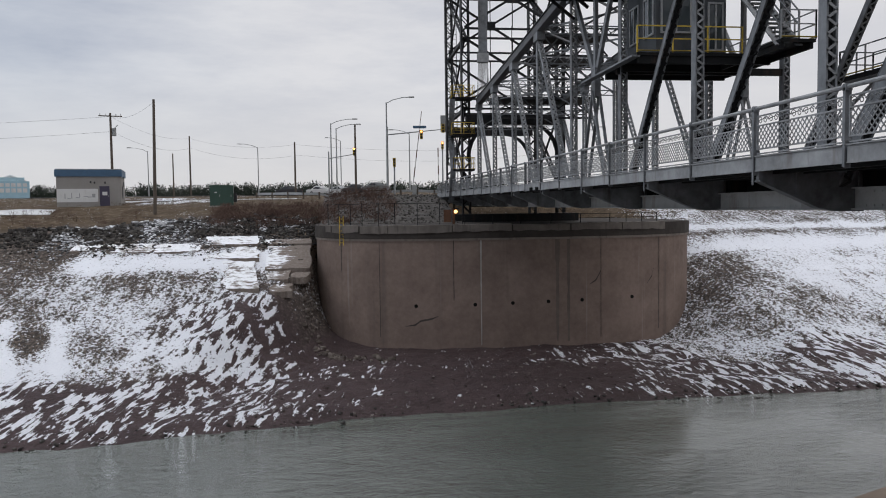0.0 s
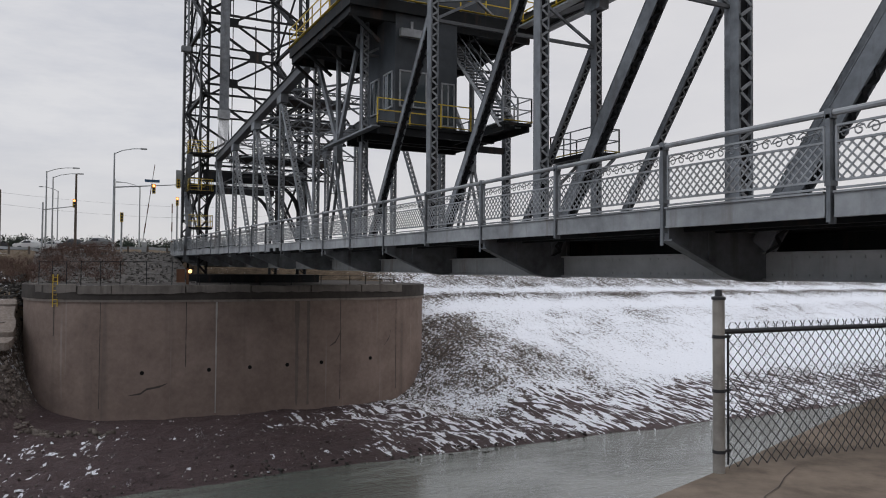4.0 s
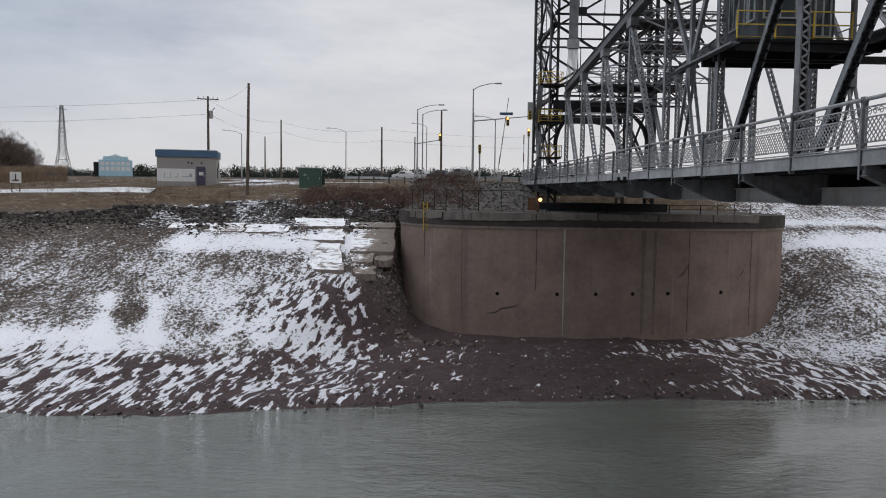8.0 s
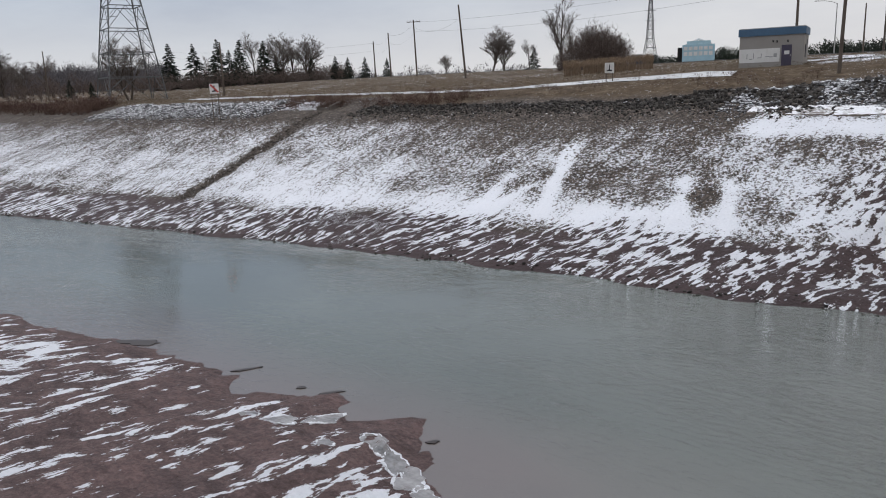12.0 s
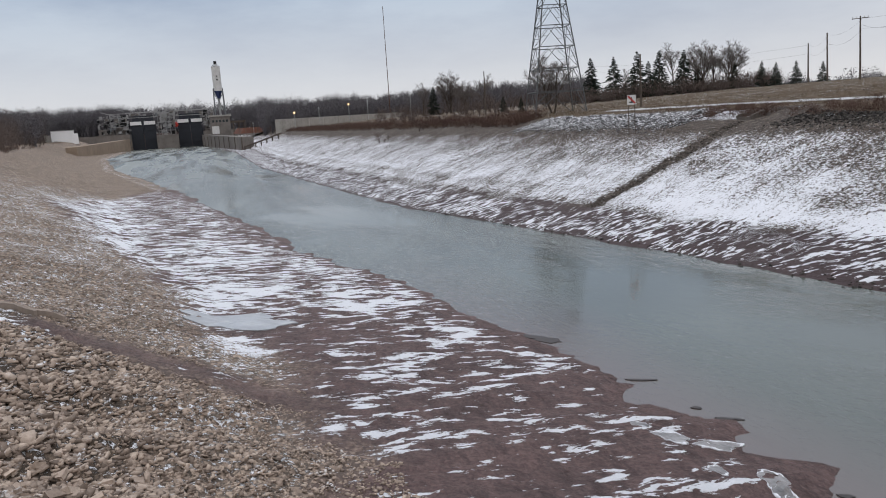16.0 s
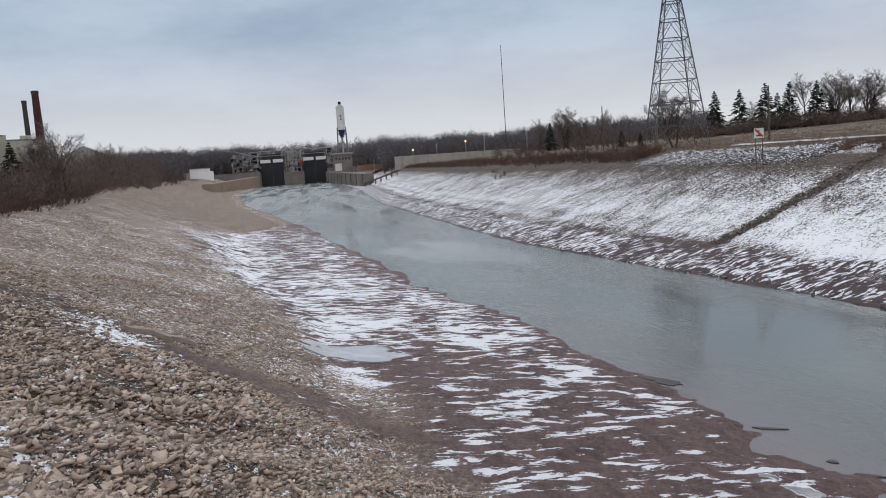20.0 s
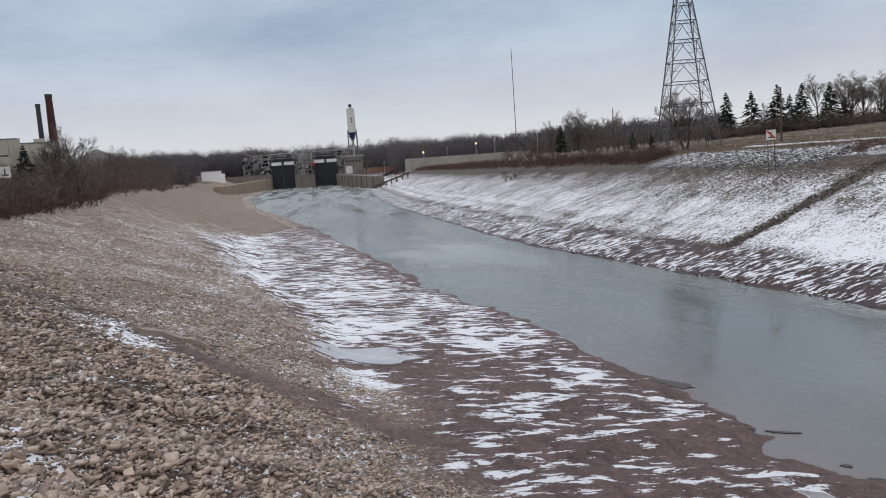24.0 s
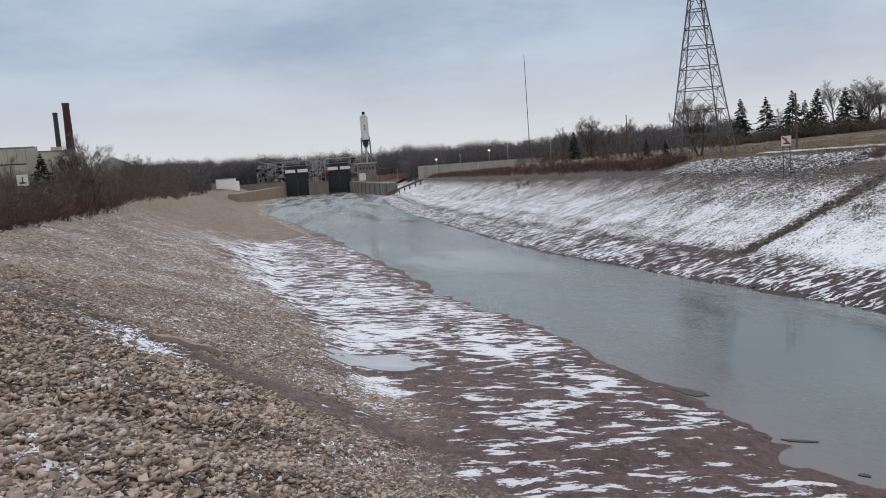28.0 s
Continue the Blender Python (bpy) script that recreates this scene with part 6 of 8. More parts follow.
strip("track_snow", [(x, float(far_edge(x)) + 39.5 + 1.5 * math.sin(x * 0.05)) for x in range(-108, -26, 3)], 2.4, 0.06, M_PATH, "snow-covered gravel track along the far bank", "track")
strip("track_yard", [(-26 + 2.2 * i, 84 + 1.15 * i) for i in range(10)], 4.5, 0.07, M_PATH, "snow-covered yard track beside the green cabinet", "track")

# ---- parked cars ----
M_TYRE = plain("tyre_rubber", (0.02, 0.02, 0.02), 0.85)
M_CARGLASS = plain("car_glass", (0.03, 0.035, 0.04), 0.08)


def car(az, d, colour, label, heading=0.0):
    p = on_ground(az, d)
    m = plain("car_paint", colour, 0.3, 0.2, 0.08)
    t = thing("car", label, "car", "cars on the road", at=Matrix.Translation(p + Vector((0, 0, 0.1))) @ Matrix.Rotation(radians(heading), 4, "Z"))
    side = [(-2.2, 0.3), (-2.25, 0.62), (-2.1, 0.82), (-1.5, 0.9), (-0.8, 1.38), (-0.2, 1.46), (0.7, 1.42), (1.45, 0.98), (2.1, 0.86), (2.25, 0.6), (2.2, 0.3)]
    bm = bmesh.new()
    ring = []
    for y, s in ((-0.86, 0.95), (-0.7, 1.0), (0.7, 1.0), (0.86, 0.95)):
        ring.append([bm.verts.new((x * s, y * (0.82 if z > 1.1 else 1), z)) for x, z in side])
    for a, c in zip(ring, ring[1:]):
        for i in range(len(side)):
            q = (i + 1) % len(side)
            bm.faces.new((a[i], a[q], c[q], c[i]))
    bm.faces.new(ring[0])
    bm.faces.new(ring[-1][::-1])
    part("body", bm, m, t)
    for y in (-0.79, 0.79):
        bm = bmesh.new()
        for xs in (((-1.25, 0.95), (-0.72, 1.33), (-0.05, 1.36), (-0.05, 0.95)), ((0.02, 0.95), (0.02, 1.36), (0.62, 1.33), (1.2, 0.97))):
            bm.faces.new([bm.verts.new((x, y * (1.09 if z < 1 else 0.93), z)) for x, z in xs])
        part("side_window", bm, M_CARGLASS, t)
    for x in (-1.4, 1.4):
        for y in (-0.8, 0.8):
            w = part("wheel", tube(bmesh.new(), [(x, y - 0.1, 0.22), (x, y + 0.1, 0.22)], 0.32, 14), M_TYRE, t)
            part("rim", tube(bmesh.new(), [(x, y - 0.112, 0.22), (x, y + 0.112, 0.22)], 0.19, 10), M_GALV, w)
    for y in (-0.6, 0.6):
        part("headlight", box(bmesh.new(), -2.27, -2.12, y - 0.16, y + 0.16, 0.58, 0.74), M_WHITE, t)
        part("tail_light", box(bmesh.new(), 2.12, 2.26, y - 0.16, y + 0.16, 0.62, 0.8), M_RUST, t)


for az, d, colour, label in ((4.17, 128, (0.03, 0.03, 0.035), "dark saloon car standing on the road"), (1.91, 127, (0.6, 0.6, 0.6), "white saloon car standing on the road"),
                             (0.46, 126, (0.55, 0.56, 0.57), "silver saloon car standing on the road"), (-0.73, 125, (0.05, 0.055, 0.06), "charcoal saloon car standing on the road"), (-2.21, 124, (0.16, 0.165, 0.17), "grey saloon car standing on the road")):
    car(az, d, colour, label, 4)

# ---- utility building, cabinet, signs ----
M_WALL = plain("beige_rendered_wall", (0.3, 0.285, 0.27), 0.85, 0.0, 0.15, 1.0, (0.26, 0.24, 0.22))
p = on_ground(17.75, 82)
ub = thing("utility_building", "small beige utility building with a blue roof band and faded markings", "building", at=Matrix.Translation(p) @ Matrix.Rotation(radians(11), 4, "Z"))
part("wall", box(bmesh.new(), -2.9, 2.9, 0, 4.4, -0.4, 2.95), M_WALL, ub)
part("roof_band", box(bmesh.new(), -3.02, 3.02, -0.12, 4.52, 2.95, 3.62), M_BLUE, ub, "dark blue roof band")
part("roof", box(bmesh.new(), -2.95, 2.95, -0.05, 4.45, 3.62, 3.7), M_GALV, ub)
door = part("door", box(bmesh.new(), 0.95, 1.85, -0.05, 0.02, -0.05, 2.0), plain("purple_door", (0.05, 0.042, 0.075), 0.6), ub, "dark purple door")
part("notice", box(bmesh.new(), 1.2, 1.65, -0.07, -0.05, 1.1, 1.45), M_WHITE, door)
part("handle", box(bmesh.new(), 1.72, 1.78, -0.1, -0.05, 0.95, 1.1), M_GALV, door)
part("white_panel", box(bmesh.new(), -2.88, 0.8, -0.012, 0.0, 0.45, 1.75), M_WHITE, ub, "white overpainted wall patch")
bm = bmesh.new()
for x, z, w, h in ((-2.2, 0.8, 0.08, 0.5), (-1.95, 0.75, 0.3, 0.08), (-1.6, 0.8, 0.08, 0.55), (-1.2, 0.85, 0.3, 0.08), (-0.9, 0.9, 0.08, 0.4), (-0.5, 0.95, 0.35, 0.07), (-0.15, 0.9, 0.35, 0.08), (0.25, 0.9, 0.3, 0.35)):
    box(bm, x, x + w, -0.018, -0.013, z, z + h)
part("faded_marking", bm, M_GALV, ub)
for x, z in ((0.1, 2.3), (0.45, 2.25), (1.4, 2.25)):
    part("wall_fitting", box(bmesh.new(), x, x + 0.14, -0.1, 0.0, z, z + 0.2), M_BLACK, ub)
part("side_louvre", box(bmesh.new(), 2.9, 2.95, 1.2, 2.2, 0.8, 2.0), M_BLACK, ub)
part("side_vent", box(bmesh.new(), 2.9, 2.95, 2.6, 3.2, 2.0, 2.5), M_BLACK, ub)
p = on_ground(8.97, 78)
cb = thing("utility_cabinet", "dark green steel equipment cabinet with side boxes", "cabinet", at=Matrix.Translation(p) @ Matrix.Rotation(radians(6), 4, "Z"))
part("body", box(bmesh.new(), -1.15, 1.1, 0, 1.6, 0.0, 1.95), M_GREEN, cb)
part("lid", box(bmesh.new(), -1.2, 1.15, -0.05, 1.65, 1.95, 2.05), M_GREEN, cb)
part("base", box(bmesh.new(), -1.25, 1.2, -0.08, 1.7, -0.4, 0.02), M_CONC, cb)
for x in (-1.05, 0.05):
    d = part("door", box(bmesh.new(), x, x + 0.95, -0.03, 0.0, 0.15, 1.85), M_GREEN, cb)
    part("handle", box(bmesh.new(), x + 0.8, x + 0.86, -0.06, -0.03, 0.9, 1.1), M_GALV, d)
part("notice", box(bmesh.new(), -0.7, -0.45, -0.04, -0.03, 1.3, 1.38), M_WHITE, cb)
part("side_box", box(bmesh.new(), 1.1, 1.42, 0.3, 1.1, 0.35, 1.25), M_BLACK, cb)


def board_sign(az, d, z0, z1, wide, red, label):
    p = on_ground(az, d)
    h = max(z1 - p.z, 1.6)
    t = thing("bank_sign", label, "sign", "signs on the bank", at=Matrix.Translation(p) @ Matrix.Rotation(radians(az), 4, "Z"))
    for x in (-wide * 0.35, wide * 0.35):
        part("post", box(bmesh.new(), x - 0.05, x + 0.05, 0.03, 0.13, -0.2, h - 0.1), M_POLE, t)
    bd = part("board", box(bmesh.new(), -wide / 2, wide / 2, -0.03, 0.03, h - wide * 1.1, h), M_WHITE, t)
    if red:
        part("diagonal_bar", bar(bmesh.new(), (-wide * 0.4, -0.045, h - wide * 0.1), (wide * 0.4, -0.045, h - wide * 0.95), 0.02, 0.2, (1, 0, 1)), plain("sign_red", (0.42, 0.035, 0.03), 0.6), bd, "red diagonal bar")
    part("anchor_mark", box(bmesh.new(), -wide * 0.06, wide * 0.06, -0.04, -0.032, h - wide * 0.9, h - wide * 0.2), M_BLACK, bd)
    part("anchor_fluke", box(bmesh.new(), -wide * 0.28, wide * 0.28, -0.042, -0.034, h - wide * 0.9, h - wide * 0.76), M_BLACK, bd)


board_sign(28.5, 82, 10, 12.7, 0.95, False, "faded white sign board with a dark symbol on two posts")
board_sign(57.2, 96, 10, 12.3, 1.05, True, "white no-anchoring sign with a red bar on posts")
board_sign(110.6, 86, 10, 13.9, 1.0, False, "small white sign with dark marks among the thicket")
# brown brush on the crest between the drain and the snowy stones
k = 110
x = np.concatenate([-rng.uniform(67, 77, k), -rng.uniform(50, 64, k)])
y = far_edge(x) + rng.uniform(29, 33.5, 2 * k)
CREST_BRUSH = (x, y)
# culvert head at the top of the drain
cv = thing("culvert_head", "dark stained concrete culvert head at the top of the drain", "culvert", at=Matrix.Translation((-68.6, float(far_edge(-68.6)) + 29.5, ground_at(-68.6, float(far_edge(-68.6)) + 29.5) - 0.1)))
part("apron", box(bmesh.new(), -1.1, 1.1, -0.9, 1.0, -0.3, 0.15), M_COPE, cv)
for s in (-1, 1):
    part("wing_wall", bar(bmesh.new(), (s * 1.1, -0.9, 0.05), (s * 0.8, 1.1, 0.6), 0.2, 0.55), M_COPE, cv)
part("head_wall", box(bmesh.new(), -1.0, 1.0, 0.95, 1.2, 0, 0.75), M_COPE, cv)


# ---- lattice towers ----
def lattice_tower(name, az, d, base, half0, half1, h, levels, member, material, label, cat, flare=0.0, arms=()):
    p = on_ground(az, d)
    t = thing(name, label, cat, at=Matrix.Translation(p) @ Matrix.Rotation(radians(az + 14), 4, "Z"))

    def half(z):
        if flare and z < 0.4 * h:
            u = z / (0.4 * h)
            return half0 + (flare - half0) * u ** 0.75
        if flare:
            return flare + (half1 - flare) * (z / h - 0.4) / 0.6
        return half0 + (half1 - half0) * min(1, z / h)

    for sx_ in (-1, 1):
        for sy_ in (-1, 1):
            pts = [(sx_ * half(h * i / 10), sy_ * half(h * i / 10), h * i / 10 - (0.5 if i == 0 else 0)) for i in range(11)]
            part("leg", tube(bmesh.new(), pts, member * 0.95, 4), material, t)
    zs = [h * (1 - (1 - i / levels) ** 1.25) for i in range(levels + 1)]
    for z0, z1 in zip(zs, zs[1:]):
        a, c = half(z0), half(z1)
        for k in range(4):
            def pt(u, z, hh):
                return ((u * hh, -hh, z), (hh, u * hh, z), (-u * hh, hh, z), (-hh, -u * hh, z))[k]
            bm = bmesh.new()
            if flare:
                bar(bm, pt(-1, z0, a), pt(1, z1, c), member)
                bar(bm, pt(1, z0, a), pt(-1, z1, c), member)
            else:
                bar(bm, pt(-1, z0, a), pt(0, z1, c), member * 0.75)
                bar(bm, pt(1, z0, a), pt(0, z1, c), member * 0.75)
            bar(bm, pt(-1, z1, c), pt(1, z1, c), member * 1.2)
            zm = (z0 + z1) / 2
            if not flare:
                for e in (-1, 1):
                    bar(bm, pt(e, zm, half(zm)), pt(e * 0.5, zm, half(zm)), member * 0.6)
                    bar(bm, pt(e, zm, half(zm)), pt(e * 0.45, z1, c), member * 0.5)
            part("bracing", bm, material, t)
    for z in arms:
        part("crossarm", bar(bmesh.new(), (-1.3, 0, z), (1.3, 0, z), member * 1.3), material, t)
    return t


M_PYLON = plain("dull_pylon_steel", (0.10, 0.105, 0.11), 0.6, 0.2, 0.2)
lattice_tower("pylon", 62.7, 142, 0, 4.7, 0.75, 30, 9, 0.11, M_PYLON, "tall steel lattice power pylon beyond the far bank", "pylon")
lattice_tower("radio_tower", 25.7, 215, 0, 2.3, 0.3, 18.5, 9, 0.075, M_PYLON, "slender red-grey lattice tower in the distance", "tower", 0.85, (12.0, 14.5, 17.6))
p = on_ground(74.95, 420)
ms = thing("radio_mast", "tall thin guyed radio mast in the distance", "mast", at=p)
part("mast", tube(bmesh.new(), [(0, 0, 0), (0, 0, 71.5 - p.z)], [0.22, 0.14], 6), M_RUST, ms)
p = on_ground(-7.0, 300)
ms = thing("radio_mast", "small red and white radio mast in the distance", "mast", at=p)
for i in range(6):
    part("section", tube(bmesh.new(), [(0, 0, 3.5 * i), (0, 0, 3.5 * i + 3.5)], 0.22, 5), M_RUST if i % 2 else M_WHITE, ms)

# ---- plants ----
def blades_mesh(name, root, tip, width, material, turn=None):
    """Many thin tapering blades from root to tip, in one mesh."""
    k = len(root)
    d = tip - root
    side = np.cross(d, rng.normal(0, 1, (k, 3)))
    side /= np.linalg.norm(side, axis=1)[:, None] + 1e-9
    s = side * (np.asarray(width).reshape(-1, 1) / 2)
    v = np.stack([root - s, root + s, tip], 1).reshape(-1, 3)
    me = bpy.data.meshes.new(name)
    me.vertices.add(3 * k)
    me.vertices.foreach_set("co", v.ravel().astype(np.float32))
    me.loops.add(3 * k)
    me.loops.foreach_set("vertex_index", np.arange(3 * k, dtype=np.int32))
    me.polygons.add(k)
    me.polygons.foreach_set("loop_start", np.arange(0, 3 * k, 3, dtype=np.int32))
    me.polygons.foreach_set("loop_total", np.full(k, 3, dtype=np.int32))
    me.update(calc_edges=True)
    me.materials.append(material)
    return me


def twig_material(name, a, c, e):
    m, n, l, b = mat_base(name, 0.95)
    b.inputs["Specular IOR Level"].default_value = 0.1
    g = n.new("ShaderNodeNewGeometry")
    patch = tex_noise(n, l, 0.12, 3, 0.6, where(n, l))
    col = mix(n, l, 0.5, ramp(n, l, g.outputs["Random Per Island"], [(0, a), (0.5, c), (1, e)]), ramp(n, l, patch, [(0.35, a), (0.65, e)]))
    l.new(col, b.inputs["Base Color"])
    return m


M_TWIG = twig_material("grey_brown_twigs", (0.06, 0.046, 0.042), (0.105, 0.082, 0.072), (0.165, 0.132, 0.118))
M_CROWN = twig_material("pale_grey_twigs", (0.095, 0.08, 0.076), (0.15, 0.13, 0.122), (0.215, 0.19, 0.178))
# far woods are paler and bluer: aerial haze mixed into the twig colour
M_FARWOOD = twig_material("hazed_bare_wood", (0.078, 0.076, 0.088), (0.115, 0.11, 0.12), (0.16, 0.15, 0.155))
M_SCRUB = twig_material("red_brown_scrub", (0.062, 0.038, 0.034), (0.1, 0.062, 0.052), (0.15, 0.1, 0.08))
M_REED = twig_material("dry_reeds", (0.15, 0.1, 0.065), (0.23, 0.165, 0.115), (0.31, 0.24, 0.175))
M_TURF = twig_material("dry_grass", (0.075, 0.056, 0.036), (0.13, 0.1, 0.064), (0.2, 0.16, 0.105))
M_FIRS = twig_material("conifer_needles", (0.015, 0.02, 0.016), (0.026, 0.034, 0.027), (0.045, 0.055, 0.042))


def polar(az, d):
    a = np.radians(az)
    return -np.sin(a) * d, np.cos(a) * d


def wood(name, label, x, y, h, spread, blades, width, material, cat="trees", low=0.15, z=None):
    """Leafless trees or bushes as sprays of branches, all in one mesh; none stands in the water."""
    z = ground_z(x, y) if z is None else z
    dry = np.where(y < 0, z > 8.6, z > 4.0)
    x, y, h, spread, z = x[dry], y[dry], h[dry], spread[dry], z[dry]
    k = len(x)
    r = np.repeat
    bx, by, bz, bh, bs = (r(q, blades) for q in (x, y, z, h, spread))
    n_ = k * blades
    way = rng.normal(0, 1, (n_, 3))
    way /= np.linalg.norm(way, axis=1)[:, None]
    way *= rng.uniform(0.05, 1, n_)[:, None] ** 0.45
    mid = (1 + low) / 2
    reach = (1 - low) / 2
    tip = np.stack([bx + way[:, 0] * bs, by + way[:, 1] * bs, bz + bh * (mid + reach * way[:, 2])], -1)
    lean = way + rng.normal(0, 0.5, (n_, 3)) + (0, 0, 0.55)
    lean /= np.linalg.norm(lean, axis=1)[:, None]
    root = tip - lean * (rng.uniform(0.12, 0.4, n_) * np.maximum(0.3 * bh, bs))[:, None]
    root[:, 2] = np.maximum(root[:, 2], bz - 0.1)
    stem = np.arange(0, n_, 12)
    root[stem] = np.stack([bx, by, bz - 0.1], -1)[stem]
    me = blades_mesh(name, root, tip, width * rng.uniform(0.5, 1.4, n_), material)
    return tagged(new(name, me), label, cat, kind="stuff")


def lump(az, seed):
    return 0.5 + 0.5 * np.sin(az * 1.9 + seed) * np.sin(az * 0.83 + 2 * seed) + 0.25 * np.sin(az * 5.1 + seed)


# far woods upstream, on both sides of the lock
k = 1700
az = rng.uniform(92.0, 105, k)
d = np.where(az < 99.2, rng.uniform(730, 900, k), rng.uniform(430, 690, k))
x, y = polar(az, d)
h = 11 + d * np.tan(np.radians(np.interp(az, (92, 97, 101, 105), (2.45, 2.6, 2.6, 2.6)) + 0.28 * (lump(az, 1.0) - 0.5))) * rng.uniform(0.86, 1.0, k) - ground_z(x, y)
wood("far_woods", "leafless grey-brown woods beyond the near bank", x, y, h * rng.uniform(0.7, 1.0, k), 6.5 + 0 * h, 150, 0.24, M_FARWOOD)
k = 2000
az = rng.uniform(60, 92.0, k)
d = np.where(az > 84.3, rng.uniform(730, 900, k), rng.uniform(450, 690, k))
x, y = polar(az, d)
h = 11 + d * np.tan(np.radians(np.interp(az, (60, 70, 76, 84, 88, 92), (2.7, 2.65, 2.4, 2.65, 2.5, 2.45)) + 0.3 * (lump(az, 2.0) - 0.5))) * rng.uniform(0.86, 1.0, k) - ground_z(x, y)
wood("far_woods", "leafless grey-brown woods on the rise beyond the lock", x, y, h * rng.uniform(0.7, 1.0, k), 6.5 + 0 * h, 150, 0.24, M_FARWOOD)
# scrubby wood on the far side, nearer
k = 260
az = rng.uniform(61.5, 76, k)
d = rng.uniform(165, 330, k)
x, y = polar(az, d)
h = (1.8 + 6.5 * rng.uniform(0, 1, k) ** 1.6 * np.clip(lump(az, 4.0) + 0.35, 0.2, 1.2)) * np.interp(d, (165, 240), (0.45, 1.0))
wood("scrub_wood", "tangled leafless scrub beyond the far bank", x, y, h, h * 0.4, 90, 0.14, M_TWIG)
k = 1000
x = -118 - 300 * rng.uniform(0, 1, k) ** 1.5
y = far_edge(x) + rng.uniform(28.5, 34, k)
wood("bank_scrub", "reddish brown scrub along the top of the far bank", x, y, rng.uniform(0.8, 2.4, k), rng.uniform(0.8, 1.7, k), 60, 0.07, M_SCRUB, "shrubs", 0.3)
x, y = CREST_BRUSH
wood("crest_brush", "brown dead brush on the far bank crest beside the drain", x, y, rng.uniform(0.5, 1.3, len(x)), rng.uniform(0.5, 1.1, len(x)), 60, 0.04, M_SCRUB, "shrubs", 0.3)
k = 420
az = rng.uniform(47.5, 61.5, k)
d = rng.uniform(172, 200, k)
x, y = polar(az, d)
wood("hedge_belt", "dark leafless hedge below the fir trees", x, y, rng.uniform(1.5, 4.6, k), rng.uniform(1.4, 2.6, k), 90, 0.09, M_TWIG, "shrubs", 0.1)
# thicket behind the near bank
k = 1500
az = rng.uniform(98.6, 121, k)
d = np.interp(az, (98, 100, 103, 106, 112, 121), (420, 285, 165, 108, 72, 56)) * rng.uniform(1.02, 1.9, k)
x, y = polar(az, d)
h = 11 + d * np.tan(np.radians(np.interp(az, (98, 100, 103, 106, 109, 112, 121), (2.2, 2.4, 2.6, 3.1, 2.5, 2.1, 2.0)) * np.where(rng.uniform(0, 1, k) < 0.5, rng.uniform(0.6, 1.08, k), rng.uniform(-0.3, 0.6, k)))) - ground_z(x, y)
wood("bank_thicket", "dense brown leafless thicket behind the near bank", x, y, np.maximum(h, 1.0), np.clip(h * 0.5, 1.0, 3.4), 130, 0.06, M_TWIG, low=0.03)
k = 700
az = rng.uniform(97.6, 121, k)
d = np.interp(az, (98, 100, 103, 106, 112, 121), (420, 285, 165, 106, 70, 54)) * rng.uniform(0.98, 1.3, k)
x, y = polar(az, d)
wood("bank_scrub", "low red-brown scrub along the near crest", x, y, rng.uniform(1.0, 2.6, k), rng.uniform(0.9, 1.8, k), 60, 0.06, M_SCRUB, "shrubs", 0.3)
# gravel rising from the pier top to the end of the bridge, with brush on it
def mound_z(x, y):
    return 9.72 + 2.75 * ramp01(64, 83, y - 0.5 * np.maximum(3 - x, 0)) + 0.08 * wave_noise(x, y, 1.6, 2)


mx_, my_ = np.meshgrid(np.linspace(-2.3, 10.2, 32), np.linspace(63.5, 84.2, 46))
mi = np.arange(mx_.size).reshape(mx_.shape)
me = bpy.data.meshes.new("gravel_slope")
me.from_pydata(np.stack([mx_, my_, mound_z(mx_, my_)], -1).reshape(-1, 3), [], np.stack([mi[:-1, :-1], mi[:-1, 1:], mi[1:, 1:], mi[1:, :-1]], -1).reshape(-1, 4).tolist())
me.materials.append(plain("grey_gravel", (0.105, 0.096, 0.089), 0.92, 0.0, 0.6, 6.0, (0.1, 0.075, 0.058), 0.6))
tagged(new("gravel_slope", me), "grey gravel slope at the end of the bridge", "slope", kind="structure")
k = 1300
sx, sy = rng.uniform(-2.2, 10, k), rng.uniform(64, 84, k)
stones("slope_gravel", "grey stones on the slope below the road", sx, sy, mound_z(sx, sy), rng.uniform(0.05, 0.16, k), stone_material("grey_slope_stone", (0.05, 0.046, 0.043), (0.105, 0.098, 0.091), (0.2, 0.19, 0.178), 0.0), 0.6)
k = 130
x, y = rng.uniform(-2.2, 4.6, k), rng.uniform(65, 83, k)
wood("slope_brush", "dark leafless brush on the slope behind the pier", x, y, rng.uniform(0.5, 1.5, k), rng.uniform(0.5, 1.0, k), 90, 0.04, M_SCRUB, "shrubs", 0.25, mound_z(x, y))
# brush beside the far pier
k = 200
x = rng.uniform(-12, -2.6, k)
y = far_edge(x) + rng.uniform(31, 39, k)
wood("pier_brush", "dark red-brown brush on the bank beside the pier", x, y, rng.uniform(0.4, 1.05, k), rng.uniform(0.6, 1.2, k), 80, 0.035, M_SCRUB, "shrubs", 0.25)
# far line of low conifers
k = 2800
az = rng.uniform(-13, 26, k)
d = rng.uniform(330, 430, k)
x, y = polar(az, d)
h = 11 + d * np.tan(np.radians(np.interp(az, (-13, 8, 20, 26), (2.3, 2.25, 2.1, 1.6)) + 0.3 * (lump(az, 3.0) - 0.5))) * rng.uniform(0.75, 1.0, k) - ground_z(x, y)
wood("conifer_belt", "dark low belt of conifers on the horizon", x, y, np.maximum(h, 3), 1.8 + 0 * h, 30, 0.5, M_FIRS, "trees", 0.05)
k = 240
az = rng.uniform(26, 60, k)
d = rng.uniform(260, 420, k)
